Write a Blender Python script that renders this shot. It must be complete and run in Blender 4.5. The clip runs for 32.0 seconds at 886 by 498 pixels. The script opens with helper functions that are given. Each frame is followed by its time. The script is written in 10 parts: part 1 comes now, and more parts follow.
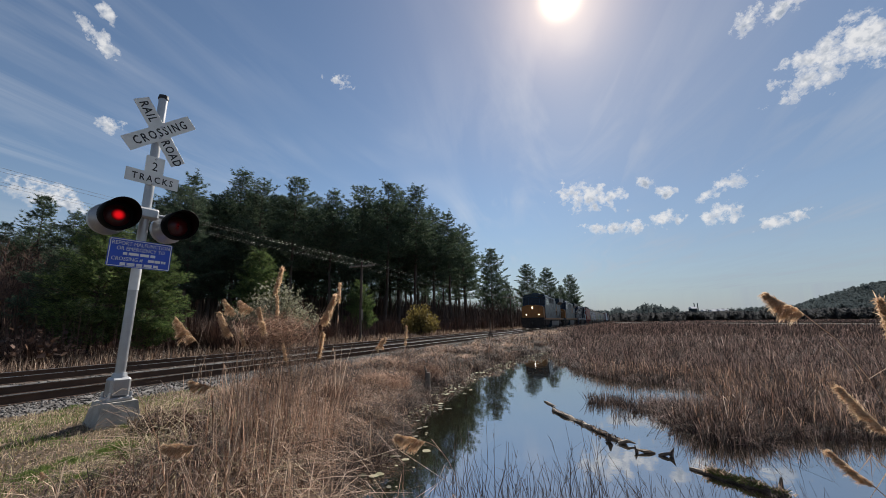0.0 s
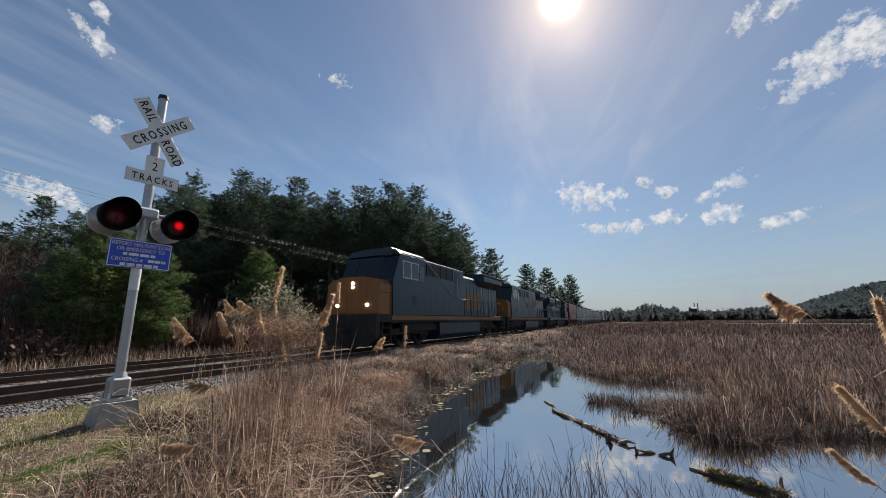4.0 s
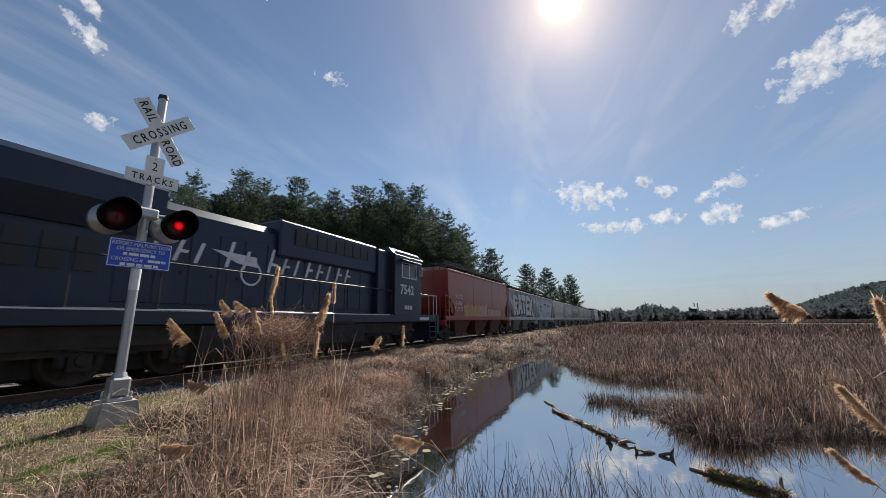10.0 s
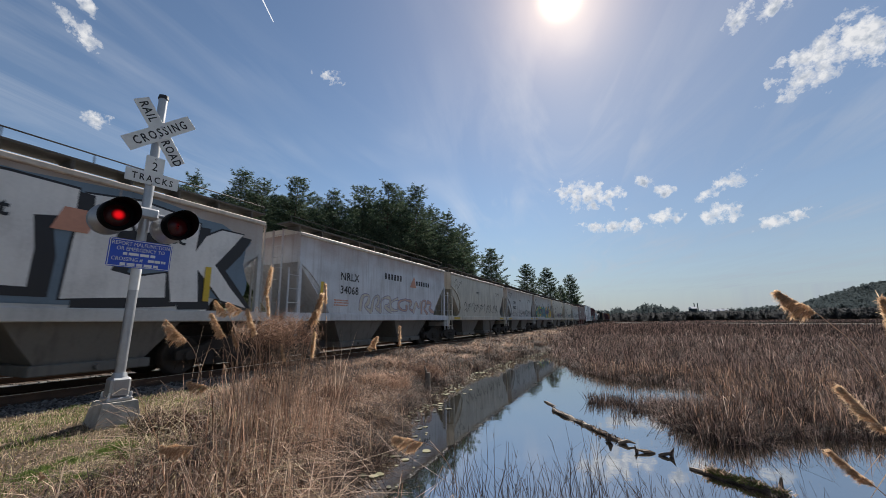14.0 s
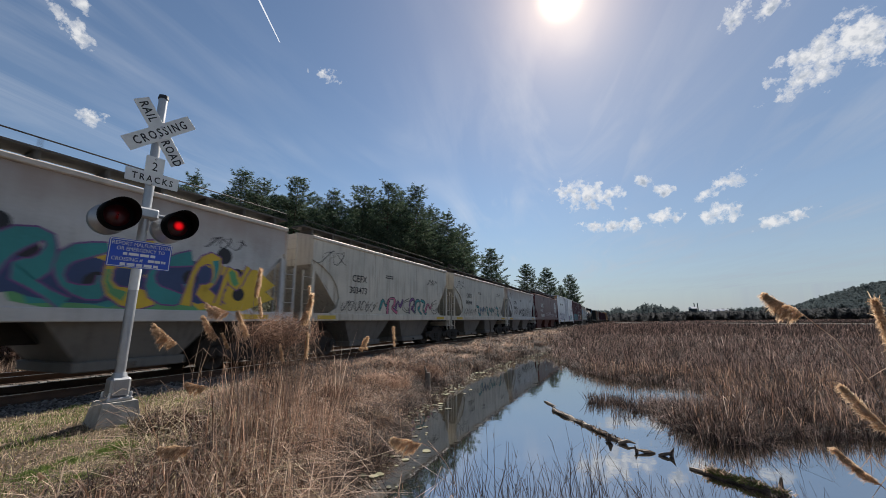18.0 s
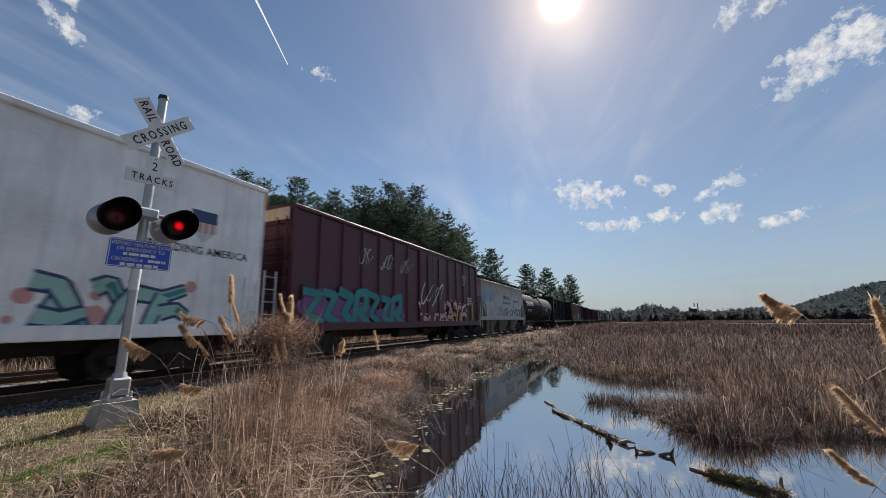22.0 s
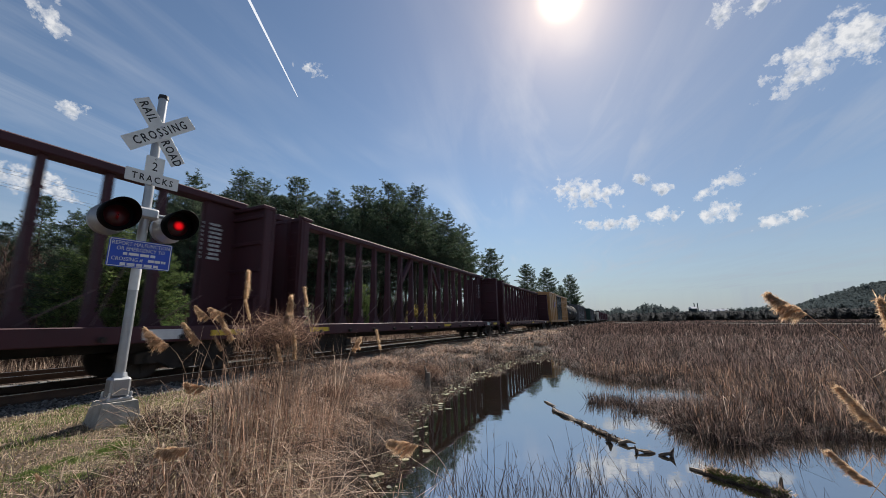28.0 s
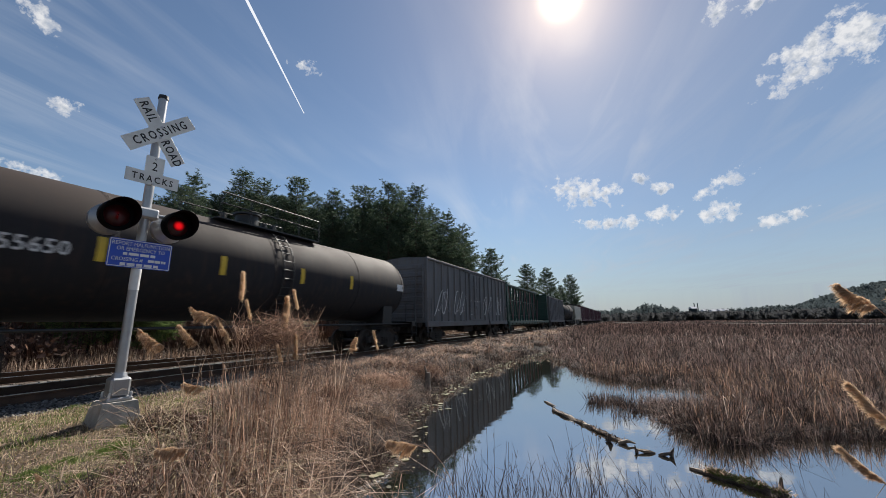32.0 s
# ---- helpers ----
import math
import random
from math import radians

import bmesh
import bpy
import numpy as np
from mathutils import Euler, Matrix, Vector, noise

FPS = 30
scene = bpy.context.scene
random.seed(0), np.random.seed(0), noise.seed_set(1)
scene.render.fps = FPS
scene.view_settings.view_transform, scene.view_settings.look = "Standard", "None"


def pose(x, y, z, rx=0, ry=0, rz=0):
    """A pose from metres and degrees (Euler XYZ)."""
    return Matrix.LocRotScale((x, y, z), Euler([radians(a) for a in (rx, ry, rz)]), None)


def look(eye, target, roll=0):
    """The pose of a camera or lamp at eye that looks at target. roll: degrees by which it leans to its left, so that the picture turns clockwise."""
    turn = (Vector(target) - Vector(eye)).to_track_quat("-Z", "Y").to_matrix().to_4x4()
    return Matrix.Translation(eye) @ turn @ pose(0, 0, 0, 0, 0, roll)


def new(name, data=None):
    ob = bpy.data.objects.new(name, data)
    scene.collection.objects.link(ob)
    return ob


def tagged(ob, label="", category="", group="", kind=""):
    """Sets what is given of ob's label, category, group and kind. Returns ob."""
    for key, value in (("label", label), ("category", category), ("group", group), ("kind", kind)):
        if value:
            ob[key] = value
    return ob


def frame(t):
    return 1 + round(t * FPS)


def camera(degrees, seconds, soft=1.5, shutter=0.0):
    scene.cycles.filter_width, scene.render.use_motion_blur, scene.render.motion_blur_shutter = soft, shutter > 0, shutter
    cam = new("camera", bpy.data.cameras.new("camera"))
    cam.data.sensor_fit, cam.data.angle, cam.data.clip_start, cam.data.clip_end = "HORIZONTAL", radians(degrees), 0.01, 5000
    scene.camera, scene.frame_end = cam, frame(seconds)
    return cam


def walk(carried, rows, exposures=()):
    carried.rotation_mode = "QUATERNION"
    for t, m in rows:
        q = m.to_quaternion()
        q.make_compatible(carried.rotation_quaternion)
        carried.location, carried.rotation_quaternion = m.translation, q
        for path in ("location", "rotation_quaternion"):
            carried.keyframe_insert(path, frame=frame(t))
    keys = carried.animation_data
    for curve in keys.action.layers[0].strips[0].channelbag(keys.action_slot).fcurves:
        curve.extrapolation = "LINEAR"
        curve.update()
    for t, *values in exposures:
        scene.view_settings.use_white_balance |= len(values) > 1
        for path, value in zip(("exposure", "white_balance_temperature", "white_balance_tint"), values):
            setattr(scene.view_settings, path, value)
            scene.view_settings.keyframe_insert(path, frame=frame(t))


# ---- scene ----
# Camera on a tripod beside the crossing: it does not move.
EYE = (0.0, 0.0, 1.89)
PITCH = radians(10.85)
cam = camera(98.64, 32.0, soft=0.5, shutter=0.15)
VIEW = look(EYE, (0.0, math.cos(PITCH), EYE[2] + math.sin(PITCH)), -0.84)
walk(cam, [(0.0, VIEW), (32.0, VIEW)], [(0.0, 0.52), (3.5, 0.53), (6.0, 0.63), (10.0, 0.65), (12.0, 0.67), (14.0, 0.61), (20.0, 0.61), (22.0, 0.56), (24.0, 0.6), (25.0, 0.64), (28.0, 0.62), (32.0, 0.62)])

# ---- light ----
SUN_AZ, SUN_EL = radians(20.3), radians(42.3)   # clockwise from +y
SUN_WAY = Vector((math.sin(SUN_AZ) * math.cos(SUN_EL), math.cos(SUN_AZ) * math.cos(SUN_EL), math.sin(SUN_EL)))
sun_data = bpy.data.lights.new("sun", "SUN")
sun_data.energy, sun_data.angle, sun_data.color = 5.0, radians(0.53), (1.0, 0.94, 0.85)
sun = new("sun", sun_data)
sun.matrix_world = look((0, 0, 60), Vector((0, 0, 60)) - SUN_WAY)


def sky():
    world = bpy.data.worlds.new("sky")
    scene.world = world
    world.use_nodes = True
    nt = world.node_tree
    n, l = nt.nodes, nt.links
    bg = n["Background"]
    tex = n.new("ShaderNodeTexSky")
    tex.sky_type, tex.sun_disc = "NISHITA", False
    tex.sun_elevation, tex.sun_rotation = SUN_EL, SUN_AZ
    tex.air_density, tex.dust_density, tex.ozone_density = 1.0, 0.0, 1.1
    co = n.new("ShaderNodeTexCoord")
    sep = n.new("ShaderNodeSeparateXYZ")
    l.new(co.outputs["Generated"], sep.inputs[0])

    def math_node(op, a, b=None, clamp=False):
        m = n.new("ShaderNodeMath")
        m.operation, m.use_clamp = op, clamp
        for i, v in enumerate((a, b)):
            if v is None:
                continue
            if isinstance(v, (int, float)):
                m.inputs[i].default_value = v
            else:
                l.new(v, m.inputs[i])
        return m.outputs[0]

    # high thin cirrus, streaked on a flat layer overhead
    up = math_node("MAXIMUM", sep.outputs[2], 0.06)
    cx, cy = math_node("DIVIDE", sep.outputs[0], up), math_node("DIVIDE", sep.outputs[1], up)
    flat = n.new("ShaderNodeCombineXYZ")
    l.new(cx, flat.inputs[0]), l.new(cy, flat.inputs[1])
    turn = n.new("ShaderNodeMapping")
    turn.vector_type = "TEXTURE"
    turn.inputs["Rotation"].default_value = (0, 0, radians(-14.4))
    turn.inputs["Scale"].default_value = (0.66, 4.0, 1)
    l.new(flat.outputs[0], turn.inputs[0])
    streak = n.new("ShaderNodeTexNoise")
    streak.inputs["Scale"].default_value, streak.inputs["Detail"].default_value = 1.3, 9
    streak.inputs["Roughness"].default_value, streak.inputs["Distortion"].default_value = 0.56, 1.6
    l.new(turn.outputs[0], streak.inputs["Vector"])
    broad = n.new("ShaderNodeTexNoise")
    broad.inputs["Scale"].default_value, broad.inputs["Detail"].default_value = 0.45, 3
    l.new(flat.outputs[0], broad.inputs["Vector"])
    s1 = math_node("MULTIPLY", math_node("SUBTRACT", streak.outputs["Fac"], 0.44), 3.4, True)
    s2 = math_node("MULTIPLY", math_node("SUBTRACT", broad.outputs["Fac"], 0.4), 4.0, True)
    side = math_node("ADD", math_node("MULTIPLY", sep.outputs[0], 0.25), 0.75, True)   # the cirrus bank lies to the east
    cirrus = math_node("MULTIPLY", math_node("MULTIPLY", math_node("MULTIPLY", s1, s2), side), 0.58)
    # the sun's disc and the bright haze round it
    dot = n.new("ShaderNodeVectorMath")
    dot.operation = "DOT_PRODUCT"
    dot.inputs[1].default_value = SUN_WAY
    norm = n.new("ShaderNodeVectorMath")
    norm.operation = "NORMALIZE"
    l.new(co.outputs["Generated"], norm.inputs[0]), l.new(norm.outputs[0], dot.inputs[0])
    d = math_node("MAXIMUM", dot.outputs["Value"], 0.0)
    halo = math_node("ADD", math_node("MULTIPLY", math_node("POWER", d, 3000.0), 60.0),
                     math_node("ADD", math_node("MULTIPLY", math_node("POWER", d, 150.0), 6.5), math_node("MULTIPLY", math_node("POWER", d, 16.0), 2.3)))
    mix = n.new("ShaderNodeMix")
    mix.data_type = "RGBA"
    mix.inputs[7].default_value = (8.4, 8.6, 9.0, 1)
    l.new(cirrus, mix.inputs[0]), l.new(tex.outputs[0], mix.inputs[6])
    # broad thin veils of cloud: a white one hanging below the sun, a greyer one to its right
    def veil(way, power, colour, amount, base):
        near = n.new("ShaderNodeVectorMath")
        near.operation = "DOT_PRODUCT"
        near.inputs[1].default_value = Vector(way).normalized()
        l.new(norm.outputs[0], near.inputs[0])
        mask = math_node("POWER", math_node("MAXIMUM", near.outputs["Value"], 0.0), power)
        ragged = math_node("ADD", math_node("MULTIPLY", s1, 0.5), math_node("MULTIPLY", s2, 0.5))
        fac = math_node("MULTIPLY", math_node("MULTIPLY", mask, amount), math_node("ADD", math_node("MULTIPLY", ragged, 1.0 - base), base), True)
        m = n.new("ShaderNodeMix")
        m.data_type = "RGBA"
        m.inputs[7].default_value = (*colour, 1)
        l.new(fac, m.inputs[0])
        return m

    grey = veil((0.86, 0.95, 0.48), 12.0, (2.2, 3.1, 4.7), 0.6, 0.7)
    white = veil((0.36, 0.93, 0.62), 60.0, (7.8, 8.2, 8.9), 0.4, 0.1)
    l.new(mix.outputs[2], grey.inputs[6]), l.new(grey.outputs[2], white.inputs[6])
    # pale haze low over the land
    low = math_node("POWER", math_node("SUBTRACT", 1.0, math_node("MULTIPLY", math_node("MAXIMUM", sep.outputs[2], 0.0), 3.0), True), 1.6)
    haze = n.new("ShaderNodeMix")
    haze.data_type = "RGBA"
    haze.inputs[7].default_value = (2.95, 3.5, 4.35, 1)
    l.new(math_node("MULTIPLY", low, 0.85), haze.inputs[0]), l.new(white.outputs[2], haze.inputs[6])
    glow = n.new("ShaderNodeMix")
    glow.data_type, glow.blend_type = "RGBA", "ADD"
    glow.inputs[0].default_value = 1.0
    tint = n.new("ShaderNodeVectorMath")
    tint.operation = "SCALE"
    tint.inputs[0].default_value = (1.0, 0.72, 0.46)
    l.new(halo, tint.inputs["Scale"])
    l.new(haze.outputs[2], glow.inputs[6]), l.new(tint.outputs[0], glow.inputs[7])
    l.new(glow.outputs[2], bg.inputs["Color"])
    bg.inputs["Strength"].default_value = 0.062


sky()


# ---- materials ----
MATS = {}


def surface(name, colors, rough=0.7, metal=0.0, scale=3.0, bump=0.25, fine=40.0, streaks=0.0, island=0.0, coat=0.0, grime=0.0, stretch=(1, 1, 1), emit=None, rnd=0.0):
    """A node material: two or three colours mixed by noise at two scales, bump, optional running streaks, grime and per-piece variation."""
    if name in MATS:
        return MATS[name]
    m = bpy.data.materials.new(name)
    m.use_nodes = True
    nt = m.node_tree
    n, l = nt.nodes, nt.links
    b = n["Principled BSDF"]
    co = n.new("ShaderNodeTexCoord")
    mp = n.new("ShaderNodeMapping")
    mp.inputs["Scale"].default_value = stretch
    l.new(co.outputs["Object"], mp.inputs[0])
    big = n.new("ShaderNodeTexNoise")
    big.inputs["Scale"].default_value, big.inputs["Detail"].default_value = scale, 6
    l.new(mp.outputs[0], big.inputs["Vector"])
    small = n.new("ShaderNodeTexNoise")
    small.inputs["Scale"].default_value, small.inputs["Detail"].default_value = fine, 4
    l.new(mp.outputs[0], small.inputs["Vector"])
    add = n.new("ShaderNodeMath")
    add.operation = "MULTIPLY_ADD"
    add.inputs[1].default_value = 0.35
    l.new(small.outputs["Fac"], add.inputs[0]), l.new(big.outputs["Fac"], add.inputs[2])
    fac = add.outputs[0]
    if island or rnd:
        src = n.new("ShaderNodeNewGeometry").outputs["Random Per Island"] if island else n.new("ShaderNodeObjectInfo").outputs["Random"]
        a2 = n.new("ShaderNodeMath")
        a2.operation = "MULTIPLY_ADD"
        a2.inputs[1].default_value = island or rnd
        l.new(src, a2.inputs[0])
        sub = n.new("ShaderNodeMath")
        sub.operation = "SUBTRACT"
        l.new(fac, sub.inputs[0])
        sub.inputs[1].default_value = (island or rnd) * 0.5
        l.new(sub.outputs[0], a2.inputs[2])
        fac = a2.outputs[0]
    ramp = n.new("ShaderNodeValToRGB")
    e = ramp.color_ramp.elements
    lo, hi = 0.42, 0.95
    e[0].position, e[0].color = lo, (*colors[0], 1)
    e[1].position, e[1].color = hi, (*colors[-1], 1)
    for i in range(1, len(colors) - 1):
        k = e.new(lo + (hi - lo) * i / (len(colors) - 1))
        k.color = (*colors[i], 1)
    l.new(fac, ramp.inputs[0])
    out = ramp.outputs[0]
    if streaks or grime:
        mp2 = n.new("ShaderNodeMapping")
        mp2.inputs["Scale"].default_value = (5.0, 5.0, 0.35)
        l.new(co.outputs["Object"], mp2.inputs[0])
        st = n.new("ShaderNodeTexNoise")
        st.inputs["Scale"].default_value, st.inputs["Detail"].default_value = 1.6, 8
        l.new(mp2.outputs[0], st.inputs["Vector"])
        rg = n.new("ShaderNodeMapRange")
        rg.inputs[1].default_value, rg.inputs[2].default_value, rg.inputs[4].default_value = 0.5, 0.75, max(streaks, grime)
        l.new(st.outputs["Fac"], rg.inputs[0])
        mx = n.new("ShaderNodeMix")
        mx.data_type = "RGBA"
        mx.inputs[7].default_value = (0.10, 0.055, 0.03, 1) if streaks else (0.035, 0.03, 0.026, 1)
        l.new(rg.outputs[0], mx.inputs[0]), l.new(out, mx.inputs[6])
        out = mx.outputs[2]
    l.new(out, b.inputs["Base Color"])
    rr = n.new("ShaderNodeMapRange")
    rr.inputs[3].default_value, rr.inputs[4].default_value = max(0.02, rough - 0.1), min(1.0, rough + 0.12)
    l.new(big.outputs["Fac"], rr.inputs[0]), l.new(rr.outputs[0], b.inputs["Roughness"])
    b.inputs["Metallic"].default_value = metal
    b.inputs["Coat Weight"].default_value = coat
    b.inputs["Coat Roughness"].default_value = 0.15
    if bump:
        bp = n.new("ShaderNodeBump")
        bp.inputs["Strength"].default_value, bp.inputs["Distance"].default_value = bump, 0.02
        l.new(add.outputs[0], bp.inputs["Height"]), l.new(bp.outputs[0], b.inputs["Normal"])
    if emit:
        b.inputs["Emission Color"].default_value = (*emit[0], 1)
        b.inputs["Emission Strength"].default_value = emit[1]
    MATS[name] = m
    return m


def paint(name, c, rough=0.45, grime=0.35, coat=0.0, streaks=0.0, var=0.25):
    return surface(name, [tuple(v * (1 - var) for v in c), c, tuple(min(1, v * (1 + var * 0.6)) for v in c)], rough, 0, 0.9, 0.05, 18, streaks=streaks, grime=0 if streaks else grime, coat=coat)


def leaf(name, colors, through_light=0.35, rough=0.75):
    """Thin plant matter: light passes through it."""
    if name in MATS:
        return MATS[name]
    m = surface(name, colors, rough, 0, 1.5, 0.0, 30, island=0.9)
    nt = m.node_tree
    b = nt.nodes["Principled BSDF"]
    tr = nt.nodes.new("ShaderNodeBsdfTranslucent")
    mx = nt.nodes.new("ShaderNodeMixShader")
    mx.inputs[0].default_value = through_light
    nt.links.new(b.inputs["Base Color"].links[0].from_socket, tr.inputs[0])
    nt.links.new(b.outputs[0], mx.inputs[1]), nt.links.new(tr.outputs[0], mx.inputs[2])
    nt.links.new(mx.outputs[0], nt.nodes["Material Output"].inputs[0])
    return m


M_DIRT = surface("soil", [(0.03, 0.021, 0.014), (0.075, 0.052, 0.034), (0.16, 0.115, 0.078)], 0.95, 0, 1.3, 0.9, 24)
M_BALLAST = surface("crushed_stone", [(0.042, 0.038, 0.035), (0.105, 0.096, 0.09), (0.21, 0.2, 0.19)], 0.9, 0, 3, 1.0, 26, island=0.7)
M_RAIL = surface("rusty_rail_steel", [(0.05, 0.028, 0.018), (0.1, 0.055, 0.035)], 0.75, 0.2, 4, 0.3, 50)
M_RAILTOP = surface("polished_rail_head", [(0.42, 0.42, 0.42), (0.6, 0.59, 0.58)], 0.28, 1.0, 6, 0.05, 60)
M_TIE = surface("creosoted_timber", [(0.028, 0.02, 0.015), (0.07, 0.052, 0.04), (0.13, 0.105, 0.085)], 0.9, 0, 3, 0.6, 30, rnd=0.5, stretch=(0.3, 6, 6))
M_STEEL = surface("galvanised_steel", [(0.42, 0.43, 0.45), (0.56, 0.57, 0.59)], 0.5, 0.55, 5, 0.1, 60)
M_ALU = surface("brushed_aluminium", [(0.33, 0.335, 0.345), (0.48, 0.485, 0.495)], 0.45, 0.7, 5, 0.1, 80)
M_CONC = surface("weathered_concrete", [(0.24, 0.22, 0.19), (0.36, 0.34, 0.3), (0.46, 0.44, 0.4)], 0.9, 0, 5, 0.5, 70)
M_WHITE = paint("white_sign_sheet", (0.62, 0.63, 0.62), 0.5, 0.12)
M_BLACK = paint("black_paint", (0.012, 0.012, 0.013), 0.5, 0.1)
M_BLACKGLOSS = paint("black_lamp_enamel", (0.0025, 0.0025, 0.003), 0.55, 0.02)
M_BLACKGLOSS.node_tree.nodes["Principled BSDF"].inputs["Specular IOR Level"].default_value = 0.08
M_SIGNBLUE = paint("blue_sign_sheet", (0.012, 0.06, 0.42), 0.4, 0.08)
M_UNDER = surface("grimy_running_gear", [(0.012, 0.010, 0.009), (0.028, 0.023, 0.02), (0.05, 0.04, 0.033)], 0.85, 0.1, 3, 0.4, 30)
M_WHEEL = surface("wheel_steel", [(0.03, 0.022, 0.018), (0.07, 0.055, 0.045)], 0.6, 0.5, 4, 0.2, 40)
M_GLASS = surface("dark_cab_glass", [(0.006, 0.008, 0.01), (0.012, 0.014, 0.018)], 0.08, 0, 2, 0, 20)
M_LAMPGLOW = surface("headlight_glow", [(0.9, 0.85, 0.7), (1, 0.95, 0.85)], 0.3, 0, 2, 0, 20, emit=((1.0, 0.86, 0.62), 3.5))
M_RED_ON = surface("red_flasher_light", [(0.1, 0.002, 0.004), (0.13, 0.003, 0.005)], 0.7, 0, 2, 0, 20, emit=((1.0, 0.008, 0.014), 0.3))
M_RED_ON.node_tree.nodes["Principled BSDF"].inputs["Specular IOR Level"].default_value = 0.05


def lens_glow():
    """The lit lens is brightest in its middle."""
    nt = M_RED_ON.node_tree
    co, ln, rg = nt.nodes.new("ShaderNodeTexCoord"), nt.nodes.new("ShaderNodeVectorMath"), nt.nodes.new("ShaderNodeMapRange")
    ln.operation, rg.interpolation_type = "LENGTH", "SMOOTHSTEP"
    rg.inputs[1].default_value, rg.inputs[2].default_value, rg.inputs[3].default_value, rg.inputs[4].default_value = 0.02, 0.085, 0.5, 0.015
    nt.links.new(co.outputs["Object"], ln.inputs[0]), nt.links.new(ln.outputs["Value"], rg.inputs[0])
    nt.links.new(rg.outputs[0], nt.nodes["Principled BSDF"].inputs["Emission Strength"])


lens_glow()
M_RED_LENS = surface("red_lens", [(0.03, 0.002, 0.003), (0.05, 0.003, 0.004)], 0.35, 0, 2, 0, 20)
M_WIRE = surface("weathered_copper_wire", [(0.09, 0.085, 0.075), (0.15, 0.14, 0.125)], 0.5, 0.3, 5, 0, 60)
M_BARK = surface("pine_bark", [(0.03, 0.02, 0.015), (0.07, 0.05, 0.038), (0.12, 0.09, 0.07)], 0.95, 0, 2, 0.8, 14, stretch=(3, 3, 0.6))
M_WOODGREY = surface("weathered_wood", [(0.10, 0.08, 0.06), (0.2, 0.165, 0.13), (0.34, 0.29, 0.24)], 0.9, 0, 4, 0.7, 30, stretch=(1, 1, 0.2))
M_NEEDLE = leaf("pine_needles", [(0.026, 0.046, 0.03), (0.066, 0.1, 0.064), (0.13, 0.17, 0.1)], 0.42)
M_NEEDLE_YOUNG = leaf("young_pine_needles", [(0.035, 0.065, 0.024), (0.09, 0.14, 0.045), (0.2, 0.25, 0.085)], 0.5)
M_REED = leaf("dead_reed_blades", [(0.03, 0.02, 0.016), (0.105, 0.07, 0.053), (0.27, 0.195, 0.145)], 0.3)
M_STRAW = leaf("dry_straw", [(0.11, 0.065, 0.045), (0.35, 0.23, 0.16), (0.62, 0.475, 0.365)], 0.37)
M_SEDGE = leaf("dark_sedge", [(0.016, 0.011, 0.009), (0.051, 0.034, 0.03), (0.156, 0.108, 0.09)], 0.32)
M_KNOT = leaf("rusty_old_reeds", [(0.06, 0.032, 0.022), (0.17, 0.094, 0.064), (0.32, 0.2, 0.14)], 0.3)
M_MARSH = leaf("dead_cattail_blades", [(0.022, 0.014, 0.013), (0.072, 0.046, 0.042), (0.29, 0.2, 0.172)], 0.4)
M_BLEACH = leaf("bleached_cattail_blades", [(0.12, 0.085, 0.07), (0.31, 0.225, 0.185), (0.62, 0.5, 0.43)], 0.4)
M_RUST = leaf("orange_brown_reed_stems", [(0.13, 0.072, 0.048), (0.36, 0.21, 0.145), (0.6, 0.415, 0.305)], 0.42)
M_PLUME = leaf("reed_plume_fluff", [(0.36, 0.22, 0.125), (0.56, 0.39, 0.25), (0.76, 0.58, 0.41)], 0.62)
M_TURF = leaf("dry_turf_blades", [(0.14, 0.11, 0.06), (0.38, 0.3, 0.175), (0.66, 0.56, 0.37)], 0.45)
M_GRASS = leaf("fresh_grass", [(0.06, 0.1, 0.02), (0.12, 0.18, 0.04), (0.2, 0.26, 0.08)], 0.5)
M_TWIG = surface("bare_twigs", [(0.035, 0.022, 0.017), (0.08, 0.05, 0.038), (0.14, 0.095, 0.07)], 0.9, 0, 2, 0, 30, island=0.8)
M_TWIGRED = surface("reddish_bare_twigs", [(0.045, 0.024, 0.018), (0.10, 0.055, 0.04), (0.17, 0.10, 0.07)], 0.9, 0, 2, 0, 30, island=0.8)
M_BUD = leaf("budding_shrub_leaves", [(0.12, 0.12, 0.075), (0.24, 0.235, 0.155), (0.38, 0.365, 0.26)], 0.4)
M_BUDGOLD = leaf("golden_shrub_buds", [(0.11, 0.085, 0.02), (0.22, 0.165, 0.045), (0.32, 0.24, 0.07)], 0.35)
M_PAD = surface("withered_lily_pad", [(0.05, 0.048, 0.024), (0.13, 0.125, 0.065), (0.27, 0.25, 0.15)], 0.8, 0, 3, 0.1, 20, island=0.8)
M_MOSS = surface("moss", [(0.03, 0.04, 0.01), (0.085, 0.095, 0.022), (0.16, 0.15, 0.05)], 0.95, 0, 6, 0.9, 50)
M_DRIFT = surface("wet_driftwood", [(0.05, 0.035, 0.025), (0.14, 0.10, 0.07), (0.32, 0.25, 0.18)], 0.7, 0, 4, 0.8, 30)
# the grey-blue of distance haze is put into these base colours
M_FAR = leaf("far_woods_haze", [(0.07, 0.09, 0.098), (0.077, 0.097, 0.105), (0.084, 0.104, 0.112)], 0.5, 1.0)
M_FARBROWN = leaf("far_bare_woods_haze", [(0.08, 0.085, 0.091), (0.088, 0.092, 0.098), (0.096, 0.099, 0.104)], 0.5, 1.0)
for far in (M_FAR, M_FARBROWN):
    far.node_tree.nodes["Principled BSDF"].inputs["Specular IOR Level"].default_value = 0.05
